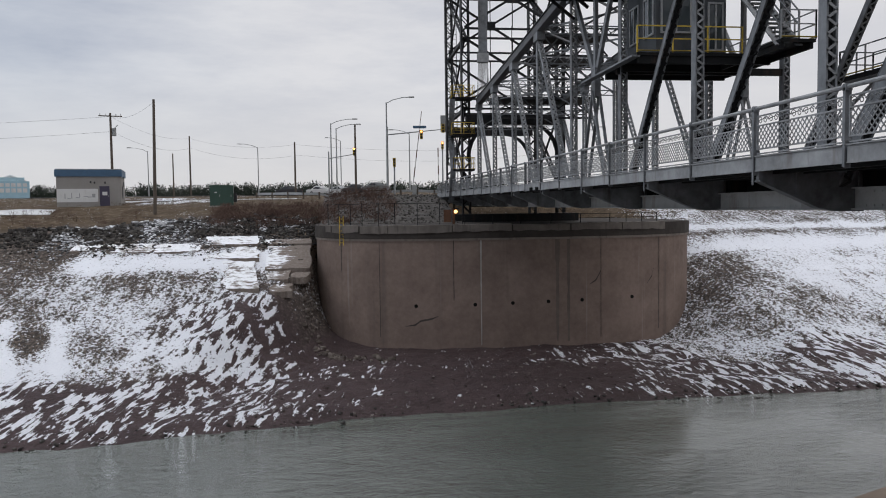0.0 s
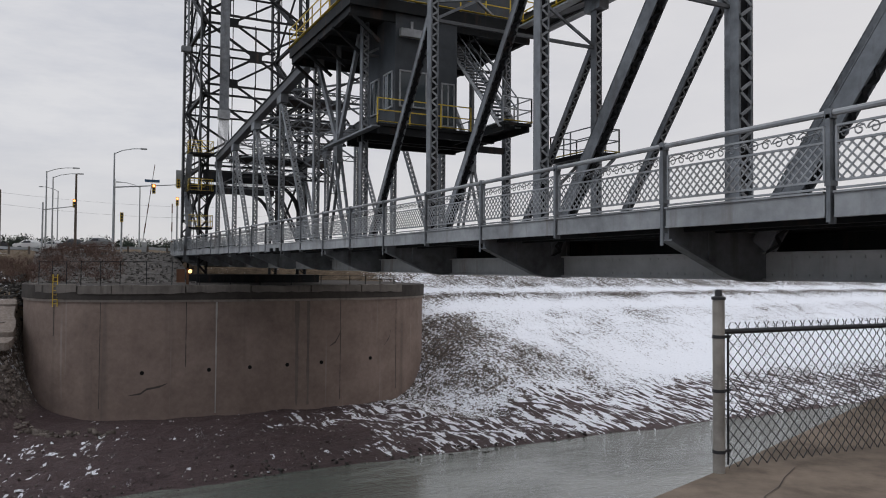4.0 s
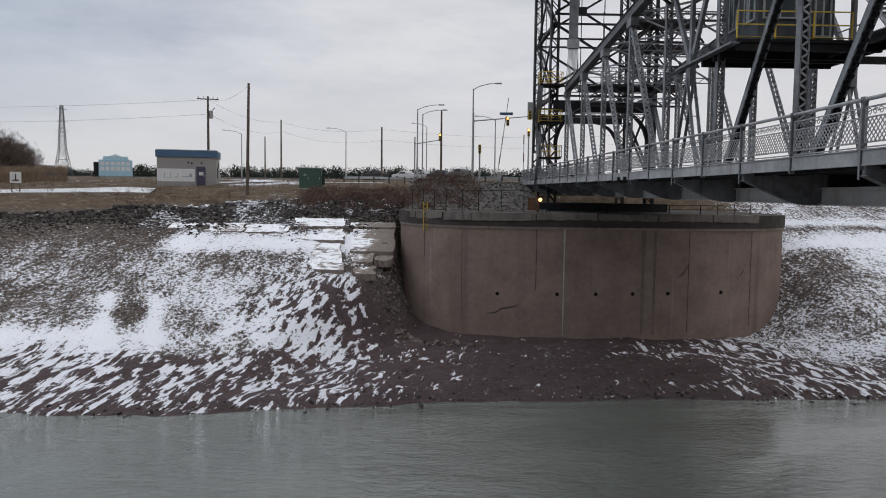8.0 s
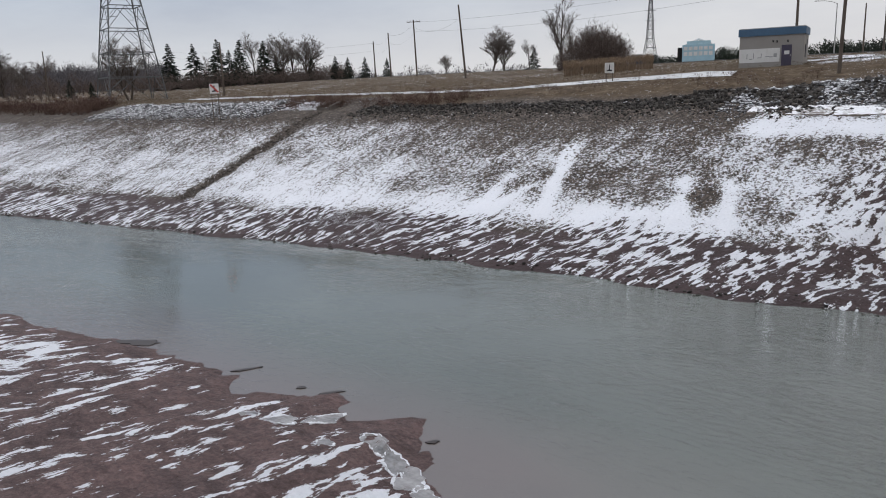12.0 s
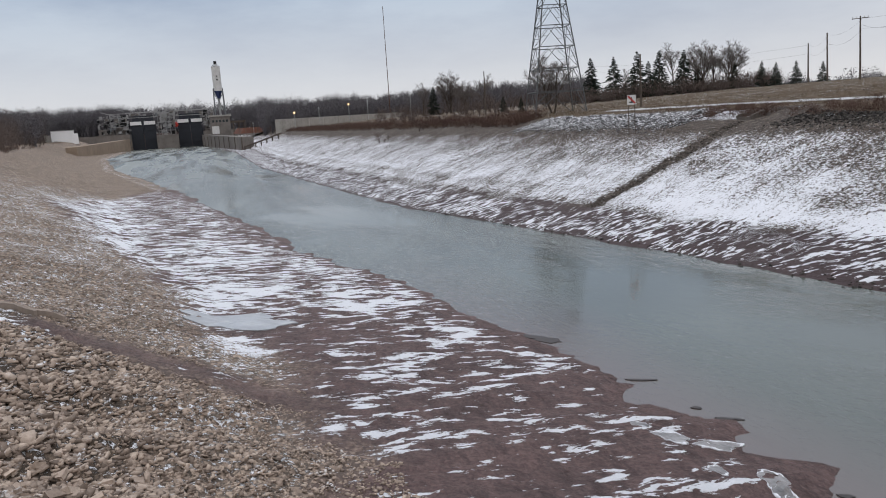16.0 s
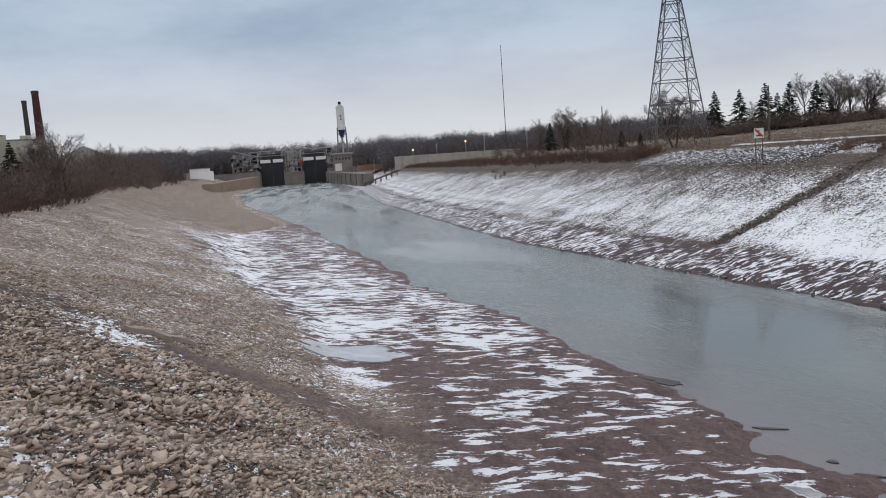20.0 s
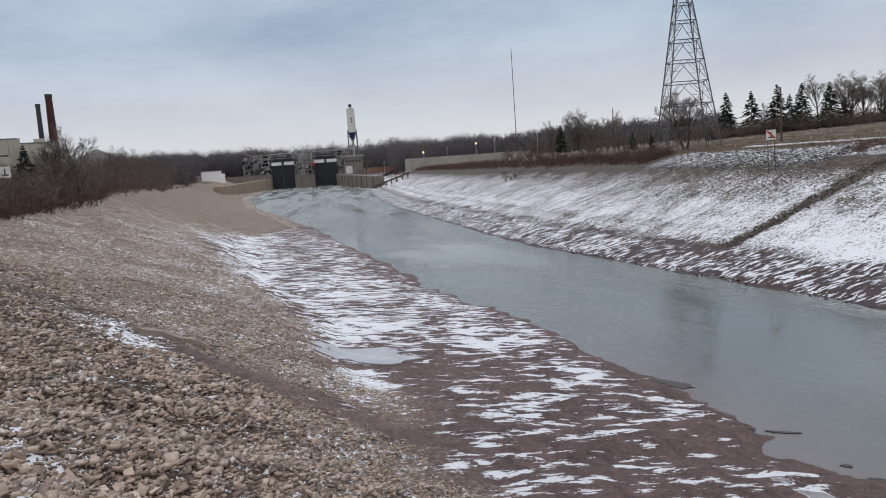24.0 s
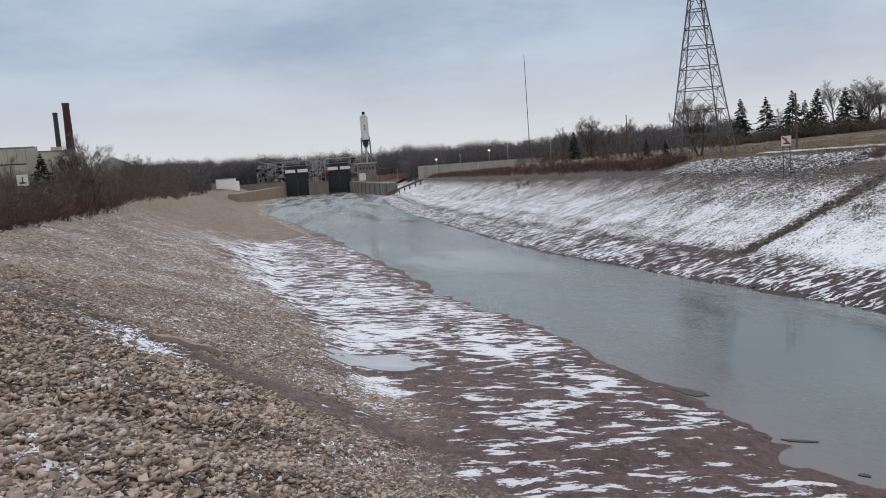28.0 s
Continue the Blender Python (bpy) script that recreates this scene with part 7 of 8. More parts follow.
x, y = polar(az, d)
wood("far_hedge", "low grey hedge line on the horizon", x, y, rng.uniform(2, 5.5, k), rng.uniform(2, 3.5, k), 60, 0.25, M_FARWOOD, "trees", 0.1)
k = 90
az = rng.uniform(27.3, 32.2, k)
d = rng.uniform(119, 127, k)
x, y = polar(az, d)
h = (8.3 - 4.8 * np.abs((az - 29.5) / 2.5) ** 1.7) * rng.uniform(0.5, 1.0, k)
wood("bush_clump", "dense rounded clump of bare bushes behind the reeds", x, y, h, h * 0.42, 170, 0.06, M_TWIG, "bushes", 0.1)
# reeds and dry grass
k = 520
az = rng.uniform(25.5, 31.8, k)
d = rng.uniform(101, 108, k)
x, y = polar(az, d)
wood("reed_bed", "tall dry tan reeds below the bare trees", x, y, rng.uniform(1.3, 2.1, k), 0.35 + 0 * x, 34, 0.05, M_REED, "reeds", 0.6)
k = 2600
x = -rng.uniform(3, 150, k)
y = far_edge(x) + 34 + 22 * rng.power(0.8, k)
wood("dry_grass", "dry tan grass tufts above the far bank", x, y, rng.uniform(0.15, 0.5, k), rng.uniform(0.15, 0.4, k), 22, 0.03, M_TURF, "grass", 0.5)
k = 120
x = -rng.uniform(18, 90, k)
y = far_edge(x) + rng.uniform(32, 36, k)
wood("bank_weeds", "brown dead weeds at the edge of the riprap", x, y, rng.uniform(0.5, 1.2, k), rng.uniform(0.4, 0.8, k), 50, 0.03, M_SCRUB, "weeds", 0.35)


def bare_tree(seed, h, spread, stems=1):
    """A leafless tree built to height h at the origin: trunk with limbs, and a crown of twigs."""
    r = random.Random(seed)
    t = thing("bare_tree", "leafless grey-brown deciduous tree with fine twigs", "tree", "bare trees")
    bm = bmesh.new()
    roots, tips, widths = [], [], []

    def grow(p, d, long, rad, depth):
        q = p + d * long
        mid = p.lerp(q, 0.5) + Vector((r.uniform(-1, 1), r.uniform(-1, 1), 0)) * long * 0.07
        tube(bm, [p, mid, q], [rad, rad * 0.8, rad * 0.5], 5 if depth < 2 else 3, False)
        if depth:
            for _ in range(26 if depth < 4 else 18):
                u = p.lerp(q, r.uniform(0.15, 1.0))
                v = (d * 0.7 + Vector((r.uniform(-1, 1), r.uniform(-1, 1), r.uniform(-0.4, 0.8)))).normalized()
                roots.append(u[:])
                tips.append((u + v * long * r.uniform(0.35, 0.95))[:])
                widths.append(max(0.012, rad * 0.15))
        if depth >= 4:
            return
        for i in range(3 if depth else 7):
            a, b = r.uniform(0, 6.28), r.uniform(0.45, 1.0)
            nd = (d + Vector((math.cos(a), math.sin(a), 0.2)) * b * spread).normalized()
            at = r.uniform(0.3, 1.0) if depth == 0 else r.uniform(0.4, 1.0)
            grow(p.lerp(q, at), nd, long * r.uniform(0.5, 0.72) * (1.15 - 0.3 * at), rad * (1 - 0.45 * at) * r.uniform(0.45, 0.62), depth + 1)
        if depth == 0:
            grow(q, (d + Vector((r.uniform(-0.2, 0.2), r.uniform(-0.2, 0.2), 0))).normalized(), long * 0.6, rad * 0.5, 1)

    for i in range(stems):
        a = r.uniform(0, 6.28)
        lean = 0.28 if stems > 1 else 0.05
        grow(Vector((0.2 * math.cos(a) * (stems > 1), 0.2 * math.sin(a) * (stems > 1), -0.3)), Vector((lean * math.cos(a), lean * math.sin(a), 1)).normalized(), h * 0.5, h * 0.017 + 0.02, 0)
    zs = max(max(q[2] for q in tips), 0.1)
    f = h / zs
    for v in bm.verts:
        v.co *= f
    part("trunk", bm, M_BARK, t)
    me = blades_mesh("crown", np.array(roots) * f, np.array(tips) * f, np.array(widths) * f, M_CROWN)
    c = new("crown", me)
    c.parent = t
    return t


def fir_tree(seed, h):
    """A spruce: trunk and whorls of drooping, ragged boughs."""
    r = np.random.default_rng(seed)
    t = thing("fir_tree", "dark green conical fir tree with drooping boughs", "tree", "fir trees")
    part("trunk", tube(bmesh.new(), [(0, 0, -0.3), (0, 0, h)], [0.02 * h, 0.01], 6), M_BARK, t)
    roots, tips, widths = [], [], []
    for i in range(26):
        u = i / 25
        z = h * (0.08 + 0.9 * u)
        reach = h * 0.3 * (1 - u) ** 0.8 + 0.12
        for j in range(9):
            if r.uniform() < 0.1:
                continue
            a = r.uniform(0, 6.283)
            q = reach * r.uniform(0.65, 1.15)
            e = np.array([q * np.cos(a), q * np.sin(a), -0.28 * q])
            for g in range(9):
                s = r.uniform(0.1, 0.95)
                base = np.array([0, 0, z]) + e * s
                roots.append(base)
                tips.append(base + e * r.uniform(0.15, 0.4) + r.normal(0, 0.035 * h * (1 - 0.6 * u), 3) * (1, 1, 0.5))
                widths.append(0.034 * h * r.uniform(0.5, 1.3))
    me = blades_mesh("crown", np.array(roots), np.array(tips), np.array(widths), M_FIRS)
    c = new("crown", me)
    c.parent = t
    return t


forms = [bare_tree(3, 10, 1.0), bare_tree(8, 10, 1.25, 3), bare_tree(14, 10, 0.6), bare_tree(21, 10, 1.1, 3)]
spots = ((36.99, 150, 22.5, 1), (36.08, 150, 20.5, 3), (34.25, 150, 19.4, 0), (31.84, 130, 25.4, 2), (31.3, 128, 20.5, 2), (30.6, 127, 17.8, 3), (29.47, 125, 20.0, 3), (28.54, 125, 18.9, 3), (29.0, 128, 19.6, 0), (28.0, 126, 17.6, 3), (30.0, 126, 18.6, 1),
         (40.32, 150, 17.1, 3), (54.27, 185, 25.4, 0), (52.28, 185, 25.2, 1), (51.65, 190, 24.4, 2), (50.8, 188, 25.0, 1), (57.6, 190, 20.5, 2), (62.81, 150, 22.2, 3), (70.35, 260, 27.2, 1), (67.94, 250, 24.8, 0), (72.5, 265, 24.5, 2), (69.2, 240, 22.5, 1),
         (106.34, 110, 20.4, 0), (107.11, 110, 18.6, 1), (111.2, 88, 16.5, 2), (113.0, 80, 16.0, 0), (103.8, 210, 22.5, 1), (102.3, 260, 24.0, 0))


def plant_out(kinds, rows_):
    for i, (az, d, top, kind) in enumerate(rows_):
        p = on_ground(az, d)
        s = (top - p.z) / 10
        copy_thing(kinds[kind], Matrix.Translation(p) @ Matrix.Rotation(1.3 * i, 4, "Z") @ Matrix.Diagonal((s, s, s, 1)))
    for t in kinds:
        for c in list(t.children_recursive) + [t]:
            bpy.data.objects.remove(c)


plant_out(forms, spots)
firs = [fir_tree(2, 10), fir_tree(5, 10), fir_tree(9, 10)]
plant_out(firs, ((60.03, 185, 22.6, 0), (58.41, 185, 22.5, 1), (56.77, 180, 23.0, 2), (55.23, 180, 22.8, 0), (53.59, 180, 22.5, 1), (56.0, 186, 21.0, 1), (52.7, 184, 19.5, 2), (50.2, 186, 19.0, 0), (48.5, 175, 18.5, 2), (47.6, 172, 18.0, 1),
                 (46.35, 170, 17.9, 2), (44.74, 170, 17.4, 0), (33.91, 150, 17.9, 1), (71.69, 260, 21.5, 2), (65.17, 150, 13.9, 0), (66.5, 190, 15.5, 1), (109.4, 105, 17.0, 1)))

# ---- the twin lock upstream ----
M_GATE = plain("black_lock_gate", (0.016, 0.02, 0.03), 0.6, 0.0, 0.3, 0.6)
M_LOCKC = plain("lock_concrete", (0.2, 0.182, 0.168), 0.9, 0.0, 0.4, 0.25, (0.09, 0.078, 0.07))
lock = thing("canal_lock", "twin canal lock with black gates between pale concrete walls", "lock")
LX = -700


def lock_y(az):
    return 700 / math.tan(radians(az)) if az != 90 else 0.0


yl0, yl1, yr0, yr1 = lock_y(93.3), lock_y(91.67), lock_y(90.19), lock_y(88.52)
for ya, yb in ((yl0, yl1), (yr0, yr1)):
    ym = (ya + yb) / 2
    for a, c in ((ya, ym - 0.2), (ym + 0.2, yb)):
        leaf = part("gate_leaf", box(bmesh.new(), LX - 2, LX - 0.5, a, c, -1, 21.2), M_GATE, lock, "black steel gate leaf")
        for z in (4, 8, 12, 16, 20):
            part("rib", box(bmesh.new(), LX - 0.5, LX - 0.1, a + 0.4, c - 0.4, z, z + 0.5), M_GATE, leaf)
    part("gate_walkway", box(bmesh.new(), LX - 2.5, LX + 0.6, ya, yb, 20.9, 23.8), plain("white_gate_paint", (0.8, 0.8, 0.8), 0.6, 0.0, 0.08, 0.6), lock, "white beam over the gates")
    part("gate_frame", box(bmesh.new(), LX - 8, LX - 4, ya + 1.5, yb - 1.5, 23.8, 28.6), M_GATE, lock)
part("centre_pier", box(bmesh.new(), LX - 60, LX + 16, yl1 + 0.3, yr0 - 0.3, -1, 11.5), M_LOCKC, lock)
part("side_wall", box(bmesh.new(), LX - 60, LX + 20, yl0 - 40, yl0 - 0.3, -1, 13.5), M_LOCKC, lock)
part("side_wall", box(bmesh.new(), LX - 60, LX + 30, yr1 + 0.3, yr1 + 34, -1, 12.5), M_LOCKC, lock)
for y, w, x0, z0, z1, mat in ((yl0 - 8, 9, -4, 13.5, 20, M_LOCKC), (yl0 - 20, 12, -8, 13.5, 18.5, M_LOCKC), (yr1 + 5, 6, -4, 12.5, 22, M_LOCKC), (yl0 - 5, 6, -12, 20, 30, M_STEEL_D), (yr1 + 3, 5, -12, 22, 31, M_STEEL_D)):
    part("gate_machinery", box(bmesh.new(), LX + x0 - 3, LX + x0 + 2, y - w / 2, y + w / 2, z0, z1), mat, lock)
M_LATT = plain("pale_lattice_paint", (0.3, 0.3, 0.3), 0.6, 0.0, 0.3, 0.5, (0.16, 0.14, 0.13))


def lattice(y0, y1, z0, z1, bays, x):
    """An open painted frame beside the gates, bar by bar."""
    for y in (y0, (y0 + y1) / 2, y1):
        part("lattice_post", bar(bmesh.new(), (x, y, z0), (x, y, z1), 0.45), M_LATT, lock)
    for i in range(bays + 1):
        z = z0 + (z1 - z0) * i / bays
        part("lattice_rail", bar(bmesh.new(), (x, y0 - 0.8, z), (x, y1 + 0.8, z), 0.4), M_LATT, lock)
        if i < bays:
            z2 = z0 + (z1 - z0) * (i + 1) / bays
            a, c = (y0, y1) if i % 2 else (y1, y0)
            part("lattice_brace", bar(bmesh.new(), (x, a, z), (x, c, z2), 0.35), M_LATT, lock)


def clutter(y0, y1, z0, z1, x, count, seed):
    """Cabinets, winches, ducts and short posts crowded on a lock wall, each a part."""
    r = random.Random(seed)
    for i in range(count):
        y, z = r.uniform(y0, y1), r.uniform(z0, z1)
        w, h = r.uniform(0.8, 3.2), r.uniform(0.8, 3.4)
        part("cabinet", box(bmesh.new(), x - 1.2, x + r.uniform(0.2, 2.0), y - w / 2, y + w / 2, z, z + h), r.choice((M_LATT, M_LATT, M_STEEL_D, M_STEEL, M_LOCKC)), lock)
        if i % 3 == 0:
            part("lattice_post", bar(bmesh.new(), (x, y, z), (x, y, z + r.uniform(3, 7)), 0.4), M_LATT, lock)
        if i % 4 == 1:
            part("lattice_brace", bar(bmesh.new(), (x, y - 3, z), (x, y + 3, z + r.uniform(2, 4)), 0.45), M_LATT, lock)


clutter(yl1 + 1.5, yr0 - 1.5, 11.5, 30, LX + 8, 40, 3)
clutter(yl0 - 26, yl0 - 1, 13.5, 27, LX + 1, 40, 5)
clutter(yr1 + 1, yr1 + 12, 12.5, 29, LX + 1, 26, 7)
clutter(yl0, yr1, 26.5, 29.5, LX - 6, 26, 9)
lattice(yl1 + 2.5, yr0 - 2.5, 11.5, 33, 6, LX + 6)
lattice(yl1 + 5, yr0 - 6, 11.5, 30, 5, LX + 12)
lattice(yl0 - 15, yl0 - 2, 20, 31, 3, LX + 3)
lattice(yl0 - 24, yl0 - 15, 18.5, 27, 2, LX)
lattice(yr1 + 1, yr1 + 10, 22, 32, 3, LX + 3)
part("stay", bar(bmesh.new(), (LX, yl0 - 22, 33), (LX, yl0 - 8, 28), 0.6), M_LATT, lock)
for ya, yb in ((yl0, yl1), (yr0, yr1)):
    part("gate_rail", bar(bmesh.new(), (LX - 3, ya - 2, 31.4), (LX - 3, yb + 2, 31.4), 0.8), M_LATT, lock)
    part("gate_rail", bar(bmesh.new(), (LX - 3, ya - 2, 27.2), (LX - 3, yb + 2, 27.2), 0.5), M_LATT, lock)
    part("gate_post", box(bmesh.new(), LX - 0.4, LX + 0.8, (ya + yb) / 2 - 1.0, (ya + yb) / 2 + 1.0, 18, 25), M_GATE, lock)
part("boom", bar(bmesh.new(), (LX, yl1 + 8, 30), (LX, yl1 + 15, 38), 0.6), M_GALV, lock)
bm = bmesh.new()
bmesh.ops.create_uvsphere(bm, u_segments=10, v_segments=6, radius=2.2, matrix=Matrix.Translation((LX + 4, yr0 - 1.5, 19.5)))
part("lifebuoy_board", bm, plain("signal_red", (0.5, 0.03, 0.02), 0.5), lock, "red round marker")
# approach walls
aw = thing("approach_wall", "stained concrete approach wall leading to the lock", "wall", "approach walls")
a, c = at_bearing(85.5, 410), at_bearing(88.4, 690)
bm = bmesh.new()
bar(bm, (a.x, a.y, 3.0), (c.x, c.y, 5.0), 6, 9)
part("wall", bm, M_LOCKC, aw)
for i in range(9):
    q = a.lerp(c, i / 9)
    part("fender", bar(bmesh.new(), (q.x, q.y - 3.1, -0.5), (q.x, q.y - 3.1, 7.6), 0.6), M_POLE, aw)
aw = thing("approach_wall", "tan concrete approach wall at the near bank", "wall", "approach walls")
a, c = at_bearing(97.2, 480), at_bearing(93.6, 690)
part("wall", bar(bmesh.new(), (a.x, a.y, 2.5), (c.x, c.y, 4.5), 6, 10), plain("tan_concrete", (0.3, 0.235, 0.18), 0.9, 0, 0.25, 0.3), aw)
# timber crib below the wall end
crib = thing("timber_crib", "dark timber crib and gangway at the end of the wall", "jetty")
a = at_bearing(84.9, 400)
for i in range(7):
    part("pile", bar(bmesh.new(), (a.x + 4 * i, a.y + 2.4 * i - 6, -0.5), (a.x + 4 * i, a.y + 2.4 * i - 6, 3 + 0.9 * i), 0.6), M_POLE, crib)
part("walkway", bar(bmesh.new(), (a.x, a.y - 6, 2.6), (a.x + 26, a.y + 9, 8.4), 1.2, 0.5), M_POLE, crib)
# control building and silo by the lock
p = at_bearing(87.3, 640)
ct = thing("control_building", "square concrete control building beside the lock", "building", at=Matrix.Translation((p.x, p.y, 0)))
part("wall", box(bmesh.new(), -9, 9, -7.5, 7.5, -1, 23.0), M_LOCKC, ct)
part("roof", box(bmesh.new(), -10, 10, -8.6, 8.6, 23.0, 24.2), M_CONC, ct)
for i in range(5):
    part("window", box(bmesh.new(), 9.0, 9.2, -6.2 + 2.6 * i, -4.7 + 2.6 * i, 18.5, 20.3), M_GLASS, ct)
part("notice_board", box(bmesh.new(), 9.1, 9.4, -7, -1.5, 9.5, 15.5), M_WHITE, ct, "white notice board")
part("porch_roof", box(bmesh.new(), -8, 8, 7.5, 19, 17.5, 19.0), M_POLE, ct)
for y in (10, 14, 18):
    part("porch_post", bar(bmesh.new(), (6, y, 8), (6, y, 17.5), 0.7), M_POLE, ct)
p = at_bearing(87.2, 636)
sl = thing("cement_silo", "tall white silo on blue cone and steel legs", "silo", at=Matrix.Translation((p.x, p.y, 0)))
M_NAVY = plain("navy_paint", (0.02, 0.035, 0.11), 0.5)
part("drum", tube(bmesh.new(), [(0, 0, 43), (0, 0, 61.8)], 3.3, 24), M_WHITE, sl)
part("roof_cone", tube(bmesh.new(), [(0, 0, 61.8), (0, 0, 63.8)], [3.4, 1.2], 20), M_GALV, sl)
part("filter_cap", tube(bmesh.new(), [(0, 0, 63.8), (0, 0, 66.0)], 1.2, 12), M_STEEL_D, sl)
part("hopper", tube(bmesh.new(), [(0, 0, 43), (0, 0, 37)], [3.3, 1.0], 20), M_NAVY, sl, "navy blue hopper cone")
for x, y in ((-3.4, -3.4), (3.4, -3.4), (-3.4, 3.4), (3.4, 3.4)):
    part("leg", bar(bmesh.new(), (x * 1.25, y * 1.25, 11), (x, y, 45), 0.55), M_STEEL, sl)
bm = bmesh.new()
for s in (-1, 1):
    bar(bm, (4.2, s * 4.2, 26), (3.6, -s * 3.6, 42), 0.3)
    bar(bm, (-4.2, s * 4.2, 26), (-3.6, -s * 3.6, 42), 0.3)
part("cross_brace", bm, M_STEEL, sl)
part("discharge_pipe", tube(bmesh.new(), [(0, 0, 12), (0, 0, 38)], 0.8, 10), M_GALV, sl)
bm = bmesh.new()
for z in (51, 53.6):
    box(bm, 3.2, 3.4, -0.6, 0.6, z, z + 1.1)
part("marking", bm, M_BLACK, sl)
# white shed, plant, chimneys
M_CLEAN = plain("clean_white_sheet", (0.85, 0.86, 0.87), 0.6, 0.0, 0.06, 1.0)
p = on_ground(97.5, 610)
ws = thing("white_shed", "low white shed with lean-to near the bank crest", "shed", at=Matrix.Translation(p) @ Matrix.Rotation(radians(97.5), 4, "Z"))
part("wall", box(bmesh.new(), -8.5, 6.5, 0, 12, -2, 18.5 - p.z), M_CLEAN, ws)
part("lean_to", box(bmesh.new(), 6.5, 9.0, 1, 10, -2, 16.4 - p.z), M_CLEAN, ws)
part("annexe", box(bmesh.new(), -13.0, -8.5, 2, 10, -2, 16.0 - p.z), M_CONC, ws)
part("roof", box(bmesh.new(), -8.8, 6.8, -0.3, 12.3, 18.5 - p.z, 19.0 - p.z), M_GALV, ws)
M_PLANT = plain("cream_green_cladding", (0.36, 0.355, 0.3), 0.7, 0.0, 0.15, 0.4, (0.25, 0.25, 0.2))
p = on_ground(109.6, 250)
pl = thing("paper_plant", "cream-green industrial plant buildings behind the thicket", "factory", at=Matrix.Translation(p) @ Matrix.Rotation(radians(109.6), 4, "Z"))
part("hall", box(bmesh.new(), 0.5, 10.2, 0, 20, 0, 25.9 - p.z), M_PLANT, pl)
part("hall", box(bmesh.new(), -14, 0.46, 3, 24, 0, 27.5 - p.z), M_PLANT, pl)
part("hall", box(bmesh.new(), -26, -12, 8, 24, 0, 26.5 - p.z), M_PLANT, pl)
part("tank", tube(bmesh.new(), [(-6, -3, 0), (-6, -3, 22 - p.z)], 3.5, 16), M_PLANT, pl)
part("vent", box(bmesh.new(), 5.5, 7.2, -0.4, 0, 20.5 - p.z, 23 - p.z), M_BLACK, pl)
part("vent", box(bmesh.new(), 7.6, 9.0, -0.4, 0, 20.5 - p.z, 22.6 - p.z), M_BLACK, pl)
part("penthouse", box(bmesh.new(), 4, 7, 4, 9, 25.9 - p.z, 27.2 - p.z), M_PLANT, pl)
for x0, x1, y, z in ((0.4, 10.3, -0.06, 25.5), (-14.1, -0.4, 2.94, 27.1), (-26.1, -14.2, 7.94, 26.1)):
    part("eaves_trim", box(bmesh.new(), x0, x1, y, y + 0.05, z - p.z, z + 0.45 - p.z), M_STEEL, pl)
for i in range(5):
    part("seam", box(bmesh.new(), -12.4 + 2.4 * i, -12.25 + 2.4 * i, 2.93, 2.99, 12 - p.z, 27.1 - p.z), M_STEEL, pl)
part("duct", box(bmesh.new(), -11, -3, 1.8, 2.6, 22.0 - p.z, 22.7 - p.z), M_STEEL_D, pl)
part("duct", box(bmesh.new(), -13.5, -5, 1.8, 2.6, 19.6 - p.z, 20.1 - p.z), M_STEEL_D, pl)
for az, d, top, r0, r1, mat, label in ((107.5, 285, 43.5, 1.65, 1.05, plain("dark_red_brick", (0.075, 0.034, 0.034), 0.9, 0, 0.2, 1.5), "tall tapering dark red brick chimney of the plant"), (108.2, 280, 39.9, 0.95, 0.7, M_BLACK, "slim black steel chimney of the plant")):
    p = on_ground(az, d)
    ch = thing("chimney", label, "chimney", "plant chimneys", at=p)
    part("flue", tube(bmesh.new(), [(0, 0, 0), (0, 0, top - p.z - 1)], [r0, r1], 16), mat, ch)
    part("rim", tube(bmesh.new(), [(0, 0, top - p.z - 1), (0, 0, top - p.z)], r1 * 1.12, 16), M_BLACK, ch)
p = on_ground(105.0, 255)
hs = thing("grey_house", "grey gabled roof showing above the thicket", "house", at=Matrix.Translation(p) @ Matrix.Rotation(radians(105), 4, "Z"))
part("wall", box(bmesh.new(), -5, 5, 0, 9, 0, 20.9 - p.z), M_CONC, hs)
bm = bmesh.new()
prism(bm, [(-5.6, 20.7 - p.z), (0, 23.5 - p.z), (5.6, 20.7 - p.z), (5.4, 20.5 - p.z), (-5.4, 20.5 - p.z)], -0.3, 9.3)
for v in bm.verts:
    v.co = Vector((v.co.x, v.co.z, v.co.y))
part("roof", bm, M_GALV, hs)
p = on_ground(22.45, 300)
bb = thing("office_building", "pale blue glass-fronted office building in the distance", "building", at=Matrix.Translation(p) @ Matrix.Rotation(radians(22), 4, "Z"))
part("wall", box(bmesh.new(), -5.5, 5.8, 0, 12, 0, 22.3 - p.z), plain("pale_blue_glass", (0.32, 0.5, 0.6), 0.3, 0, 0.15, 0.6), bb)
part("roof", tube(bmesh.new(), [(-4.5, 5, 22.3 - p.z), (0, 5, 24.4 - p.z), (4.8, 5, 22.3 - p.z)], 0.5, 6), M_WHITE, bb)
part("parapet", box(bmesh.new(), -4, 4.3, 0.2, 8, 22.3 - p.z, 23.6 - p.z), plain("pale_blue_panel", (0.36, 0.55, 0.64), 0.4), bb)
for i in range(6):
    part("window", box(bmesh.new(), -5.0 + 1.75 * i, -3.7 + 1.75 * i, -0.08, 0.0, 18.4 - p.z, 19.8 - p.z), M_WHITE, bb)
    part("pane", box(bmesh.new(), -5.0 + 1.75 * i, -3.7 + 1.75 * i, -0.08, 0.0, 20.4 - p.z, 21.6 - p.z), M_WHITE, bb)
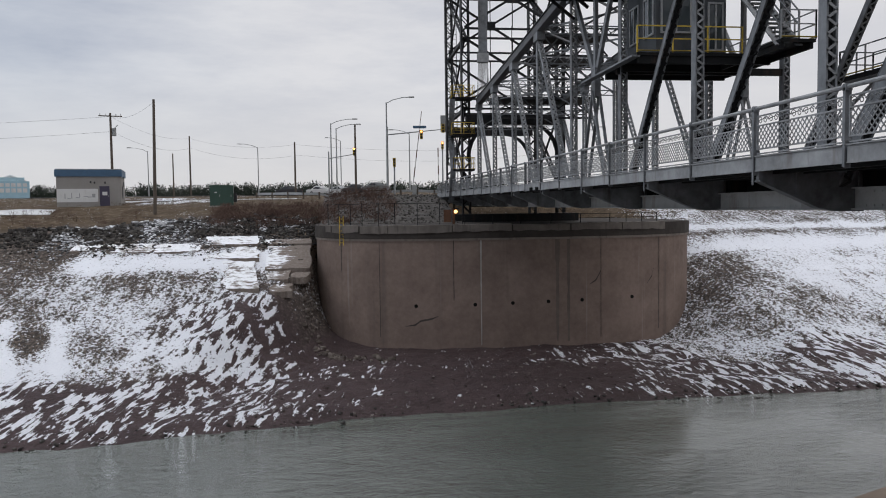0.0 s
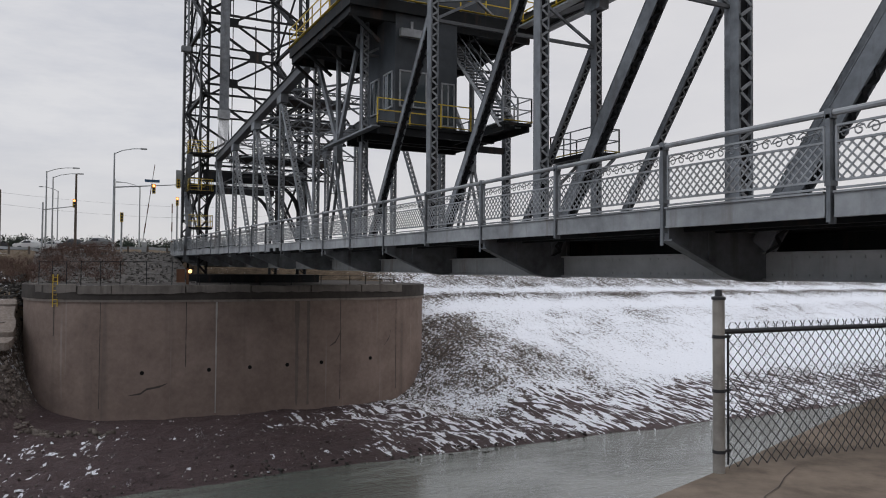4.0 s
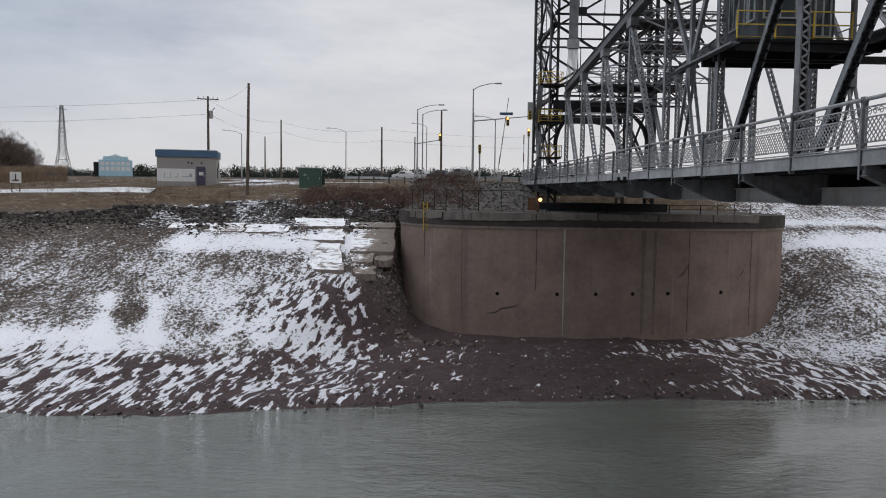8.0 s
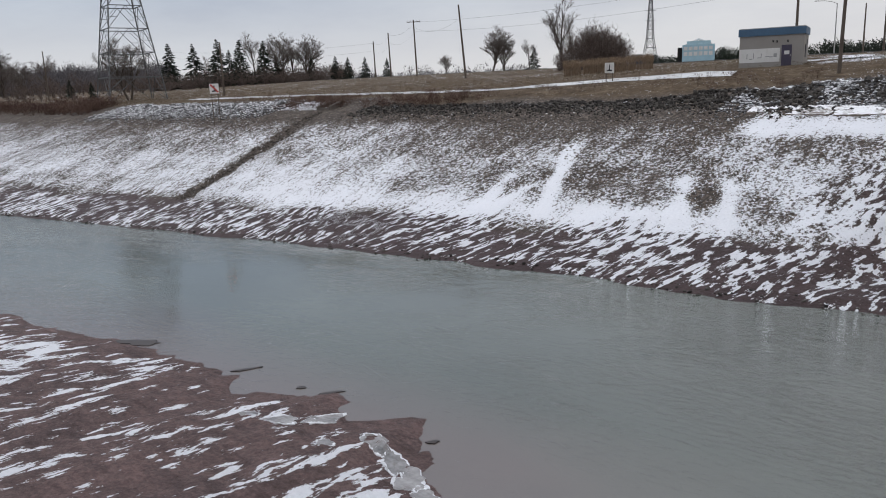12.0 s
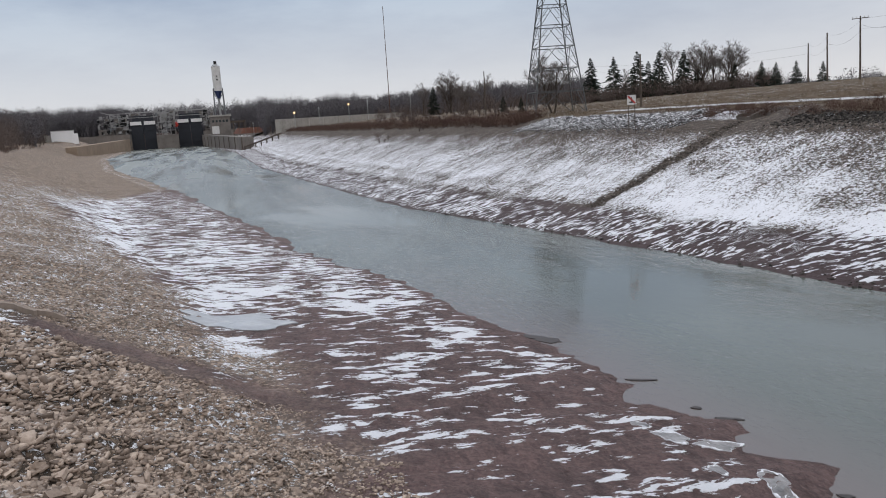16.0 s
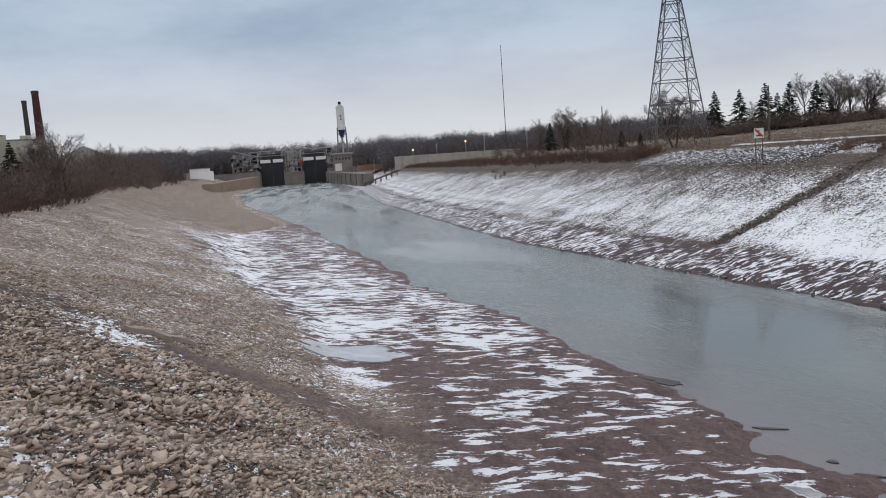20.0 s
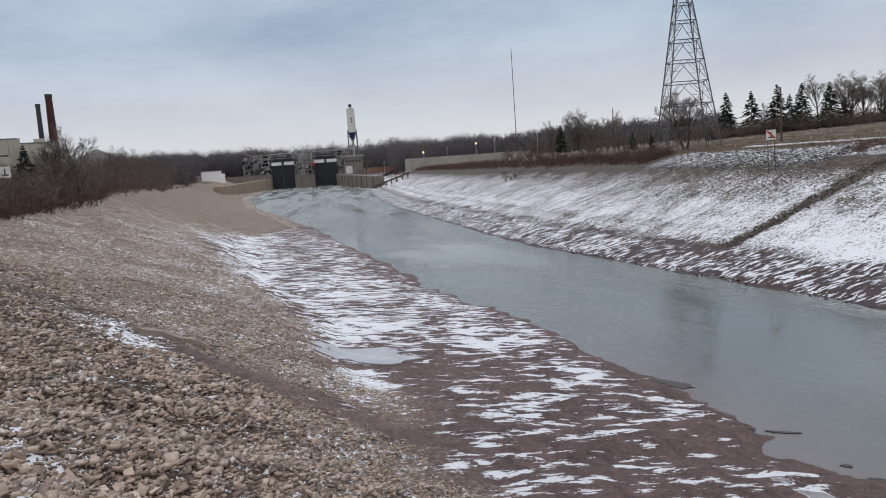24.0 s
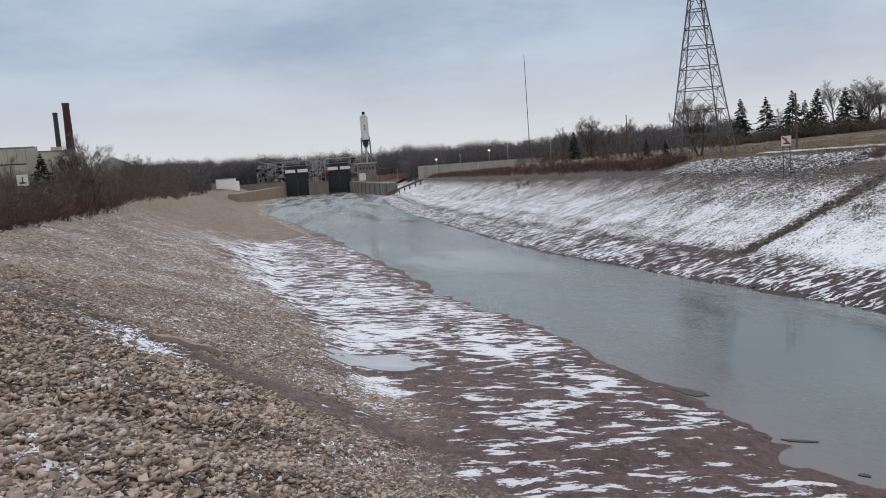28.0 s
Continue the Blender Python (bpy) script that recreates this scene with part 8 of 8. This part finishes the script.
part("dark_annexe", box(bmesh.new(), -7.2, -5.6, 1, 6, 0, 21.5 - p.z), M_STEEL_D, bb)
p = on_ground(26.7, 320)
ob_ = thing("small_block", "small dark blue block building in the distance", "building", at=Matrix.Translation(p) @ Matrix.Rotation(radians(26), 4, "Z"))
part("wall", box(bmesh.new(), -2, 3, 0, 6, 0, 19.8 - p.z), M_BLUE, ob_)
part("roof", box(bmesh.new(), -1.5, 2.5, 0, 6, 19.8 - p.z, 20.4 - p.z), M_GALV, ob_)
# earth bank and fence posts in the lock yard
p = at_bearing(84.2, 520)
yb = thing("yard_bank", "low bank of red-brown earth in the lock yard", "bank", at=Matrix.Translation((p.x, p.y, 9.0)))
bm = bmesh.new()
prism(bm, [(-16, -20), (14, -17), (20, 0), (13, 21), (-14, 24), (-20, 3)], 0, 3.6)
for v in bm.verts:
    if v.co.z > 1:
        v.co.x, v.co.y = v.co.x * 0.8, v.co.y * 0.85
part("earth", bm, plain("red_brown_earth", (0.13, 0.062, 0.045), 0.95, 0.0, 0.3, 0.6), yb)
for i in range(11):
    q = at_bearing(86.4 - 0.42 * i, 500)
    fp = thing("yard_post", "slim dark fence post in the lock yard", "post", "yard posts", at=(q.x, q.y, 8.5))
    part("post", bar(bmesh.new(), (0, 0, 0), (0, 0, 6.5 + (i * 7 % 5) * 0.7), 0.3), M_POLE, fp)
# retaining wall and lamps near the lock yard
rw = thing("retaining_wall", "long pale retaining wall beyond the far bank", "wall")
a, c = on_ground(83.4, 430), on_ground(74.0, 400)
part("wall", bar(bmesh.new(), (a.x, a.y, 11.5), (c.x, c.y, 11.0), 1.0, 8.5), M_CONC, rw)
for i in range(9):
    q = a.lerp(c, (i + 0.5) / 9)
    part("buttress", box(bmesh.new(), q.x + 0.5, q.x + 1.2, q.y - 0.8, q.y, 9, 15.2), M_CONC, rw)
for az, d, lit in ((80.2, 380, 0), (78.0, 390, 1), (76.6, 370, 0), (82.0, 400, 1), (73.4, 330, 0), (85.0, 500, 0)):
    p = on_ground(az, d)
    yl = thing("yard_lamp", "slim yard lamp pole near the lock", "lamp", "yard lamps", at=p)
    part("pole", tube(bmesh.new(), [(0, 0, 0), (0, 0, 9)], 0.14, 6), M_GALV, yl)
    bm = bmesh.new()
    bmesh.ops.create_uvsphere(bm, u_segments=8, v_segments=5, radius=0.45, matrix=Matrix.Translation((0, 0, 9)))
    part("globe", bm, M_GLOW if lit else M_GALV, yl)
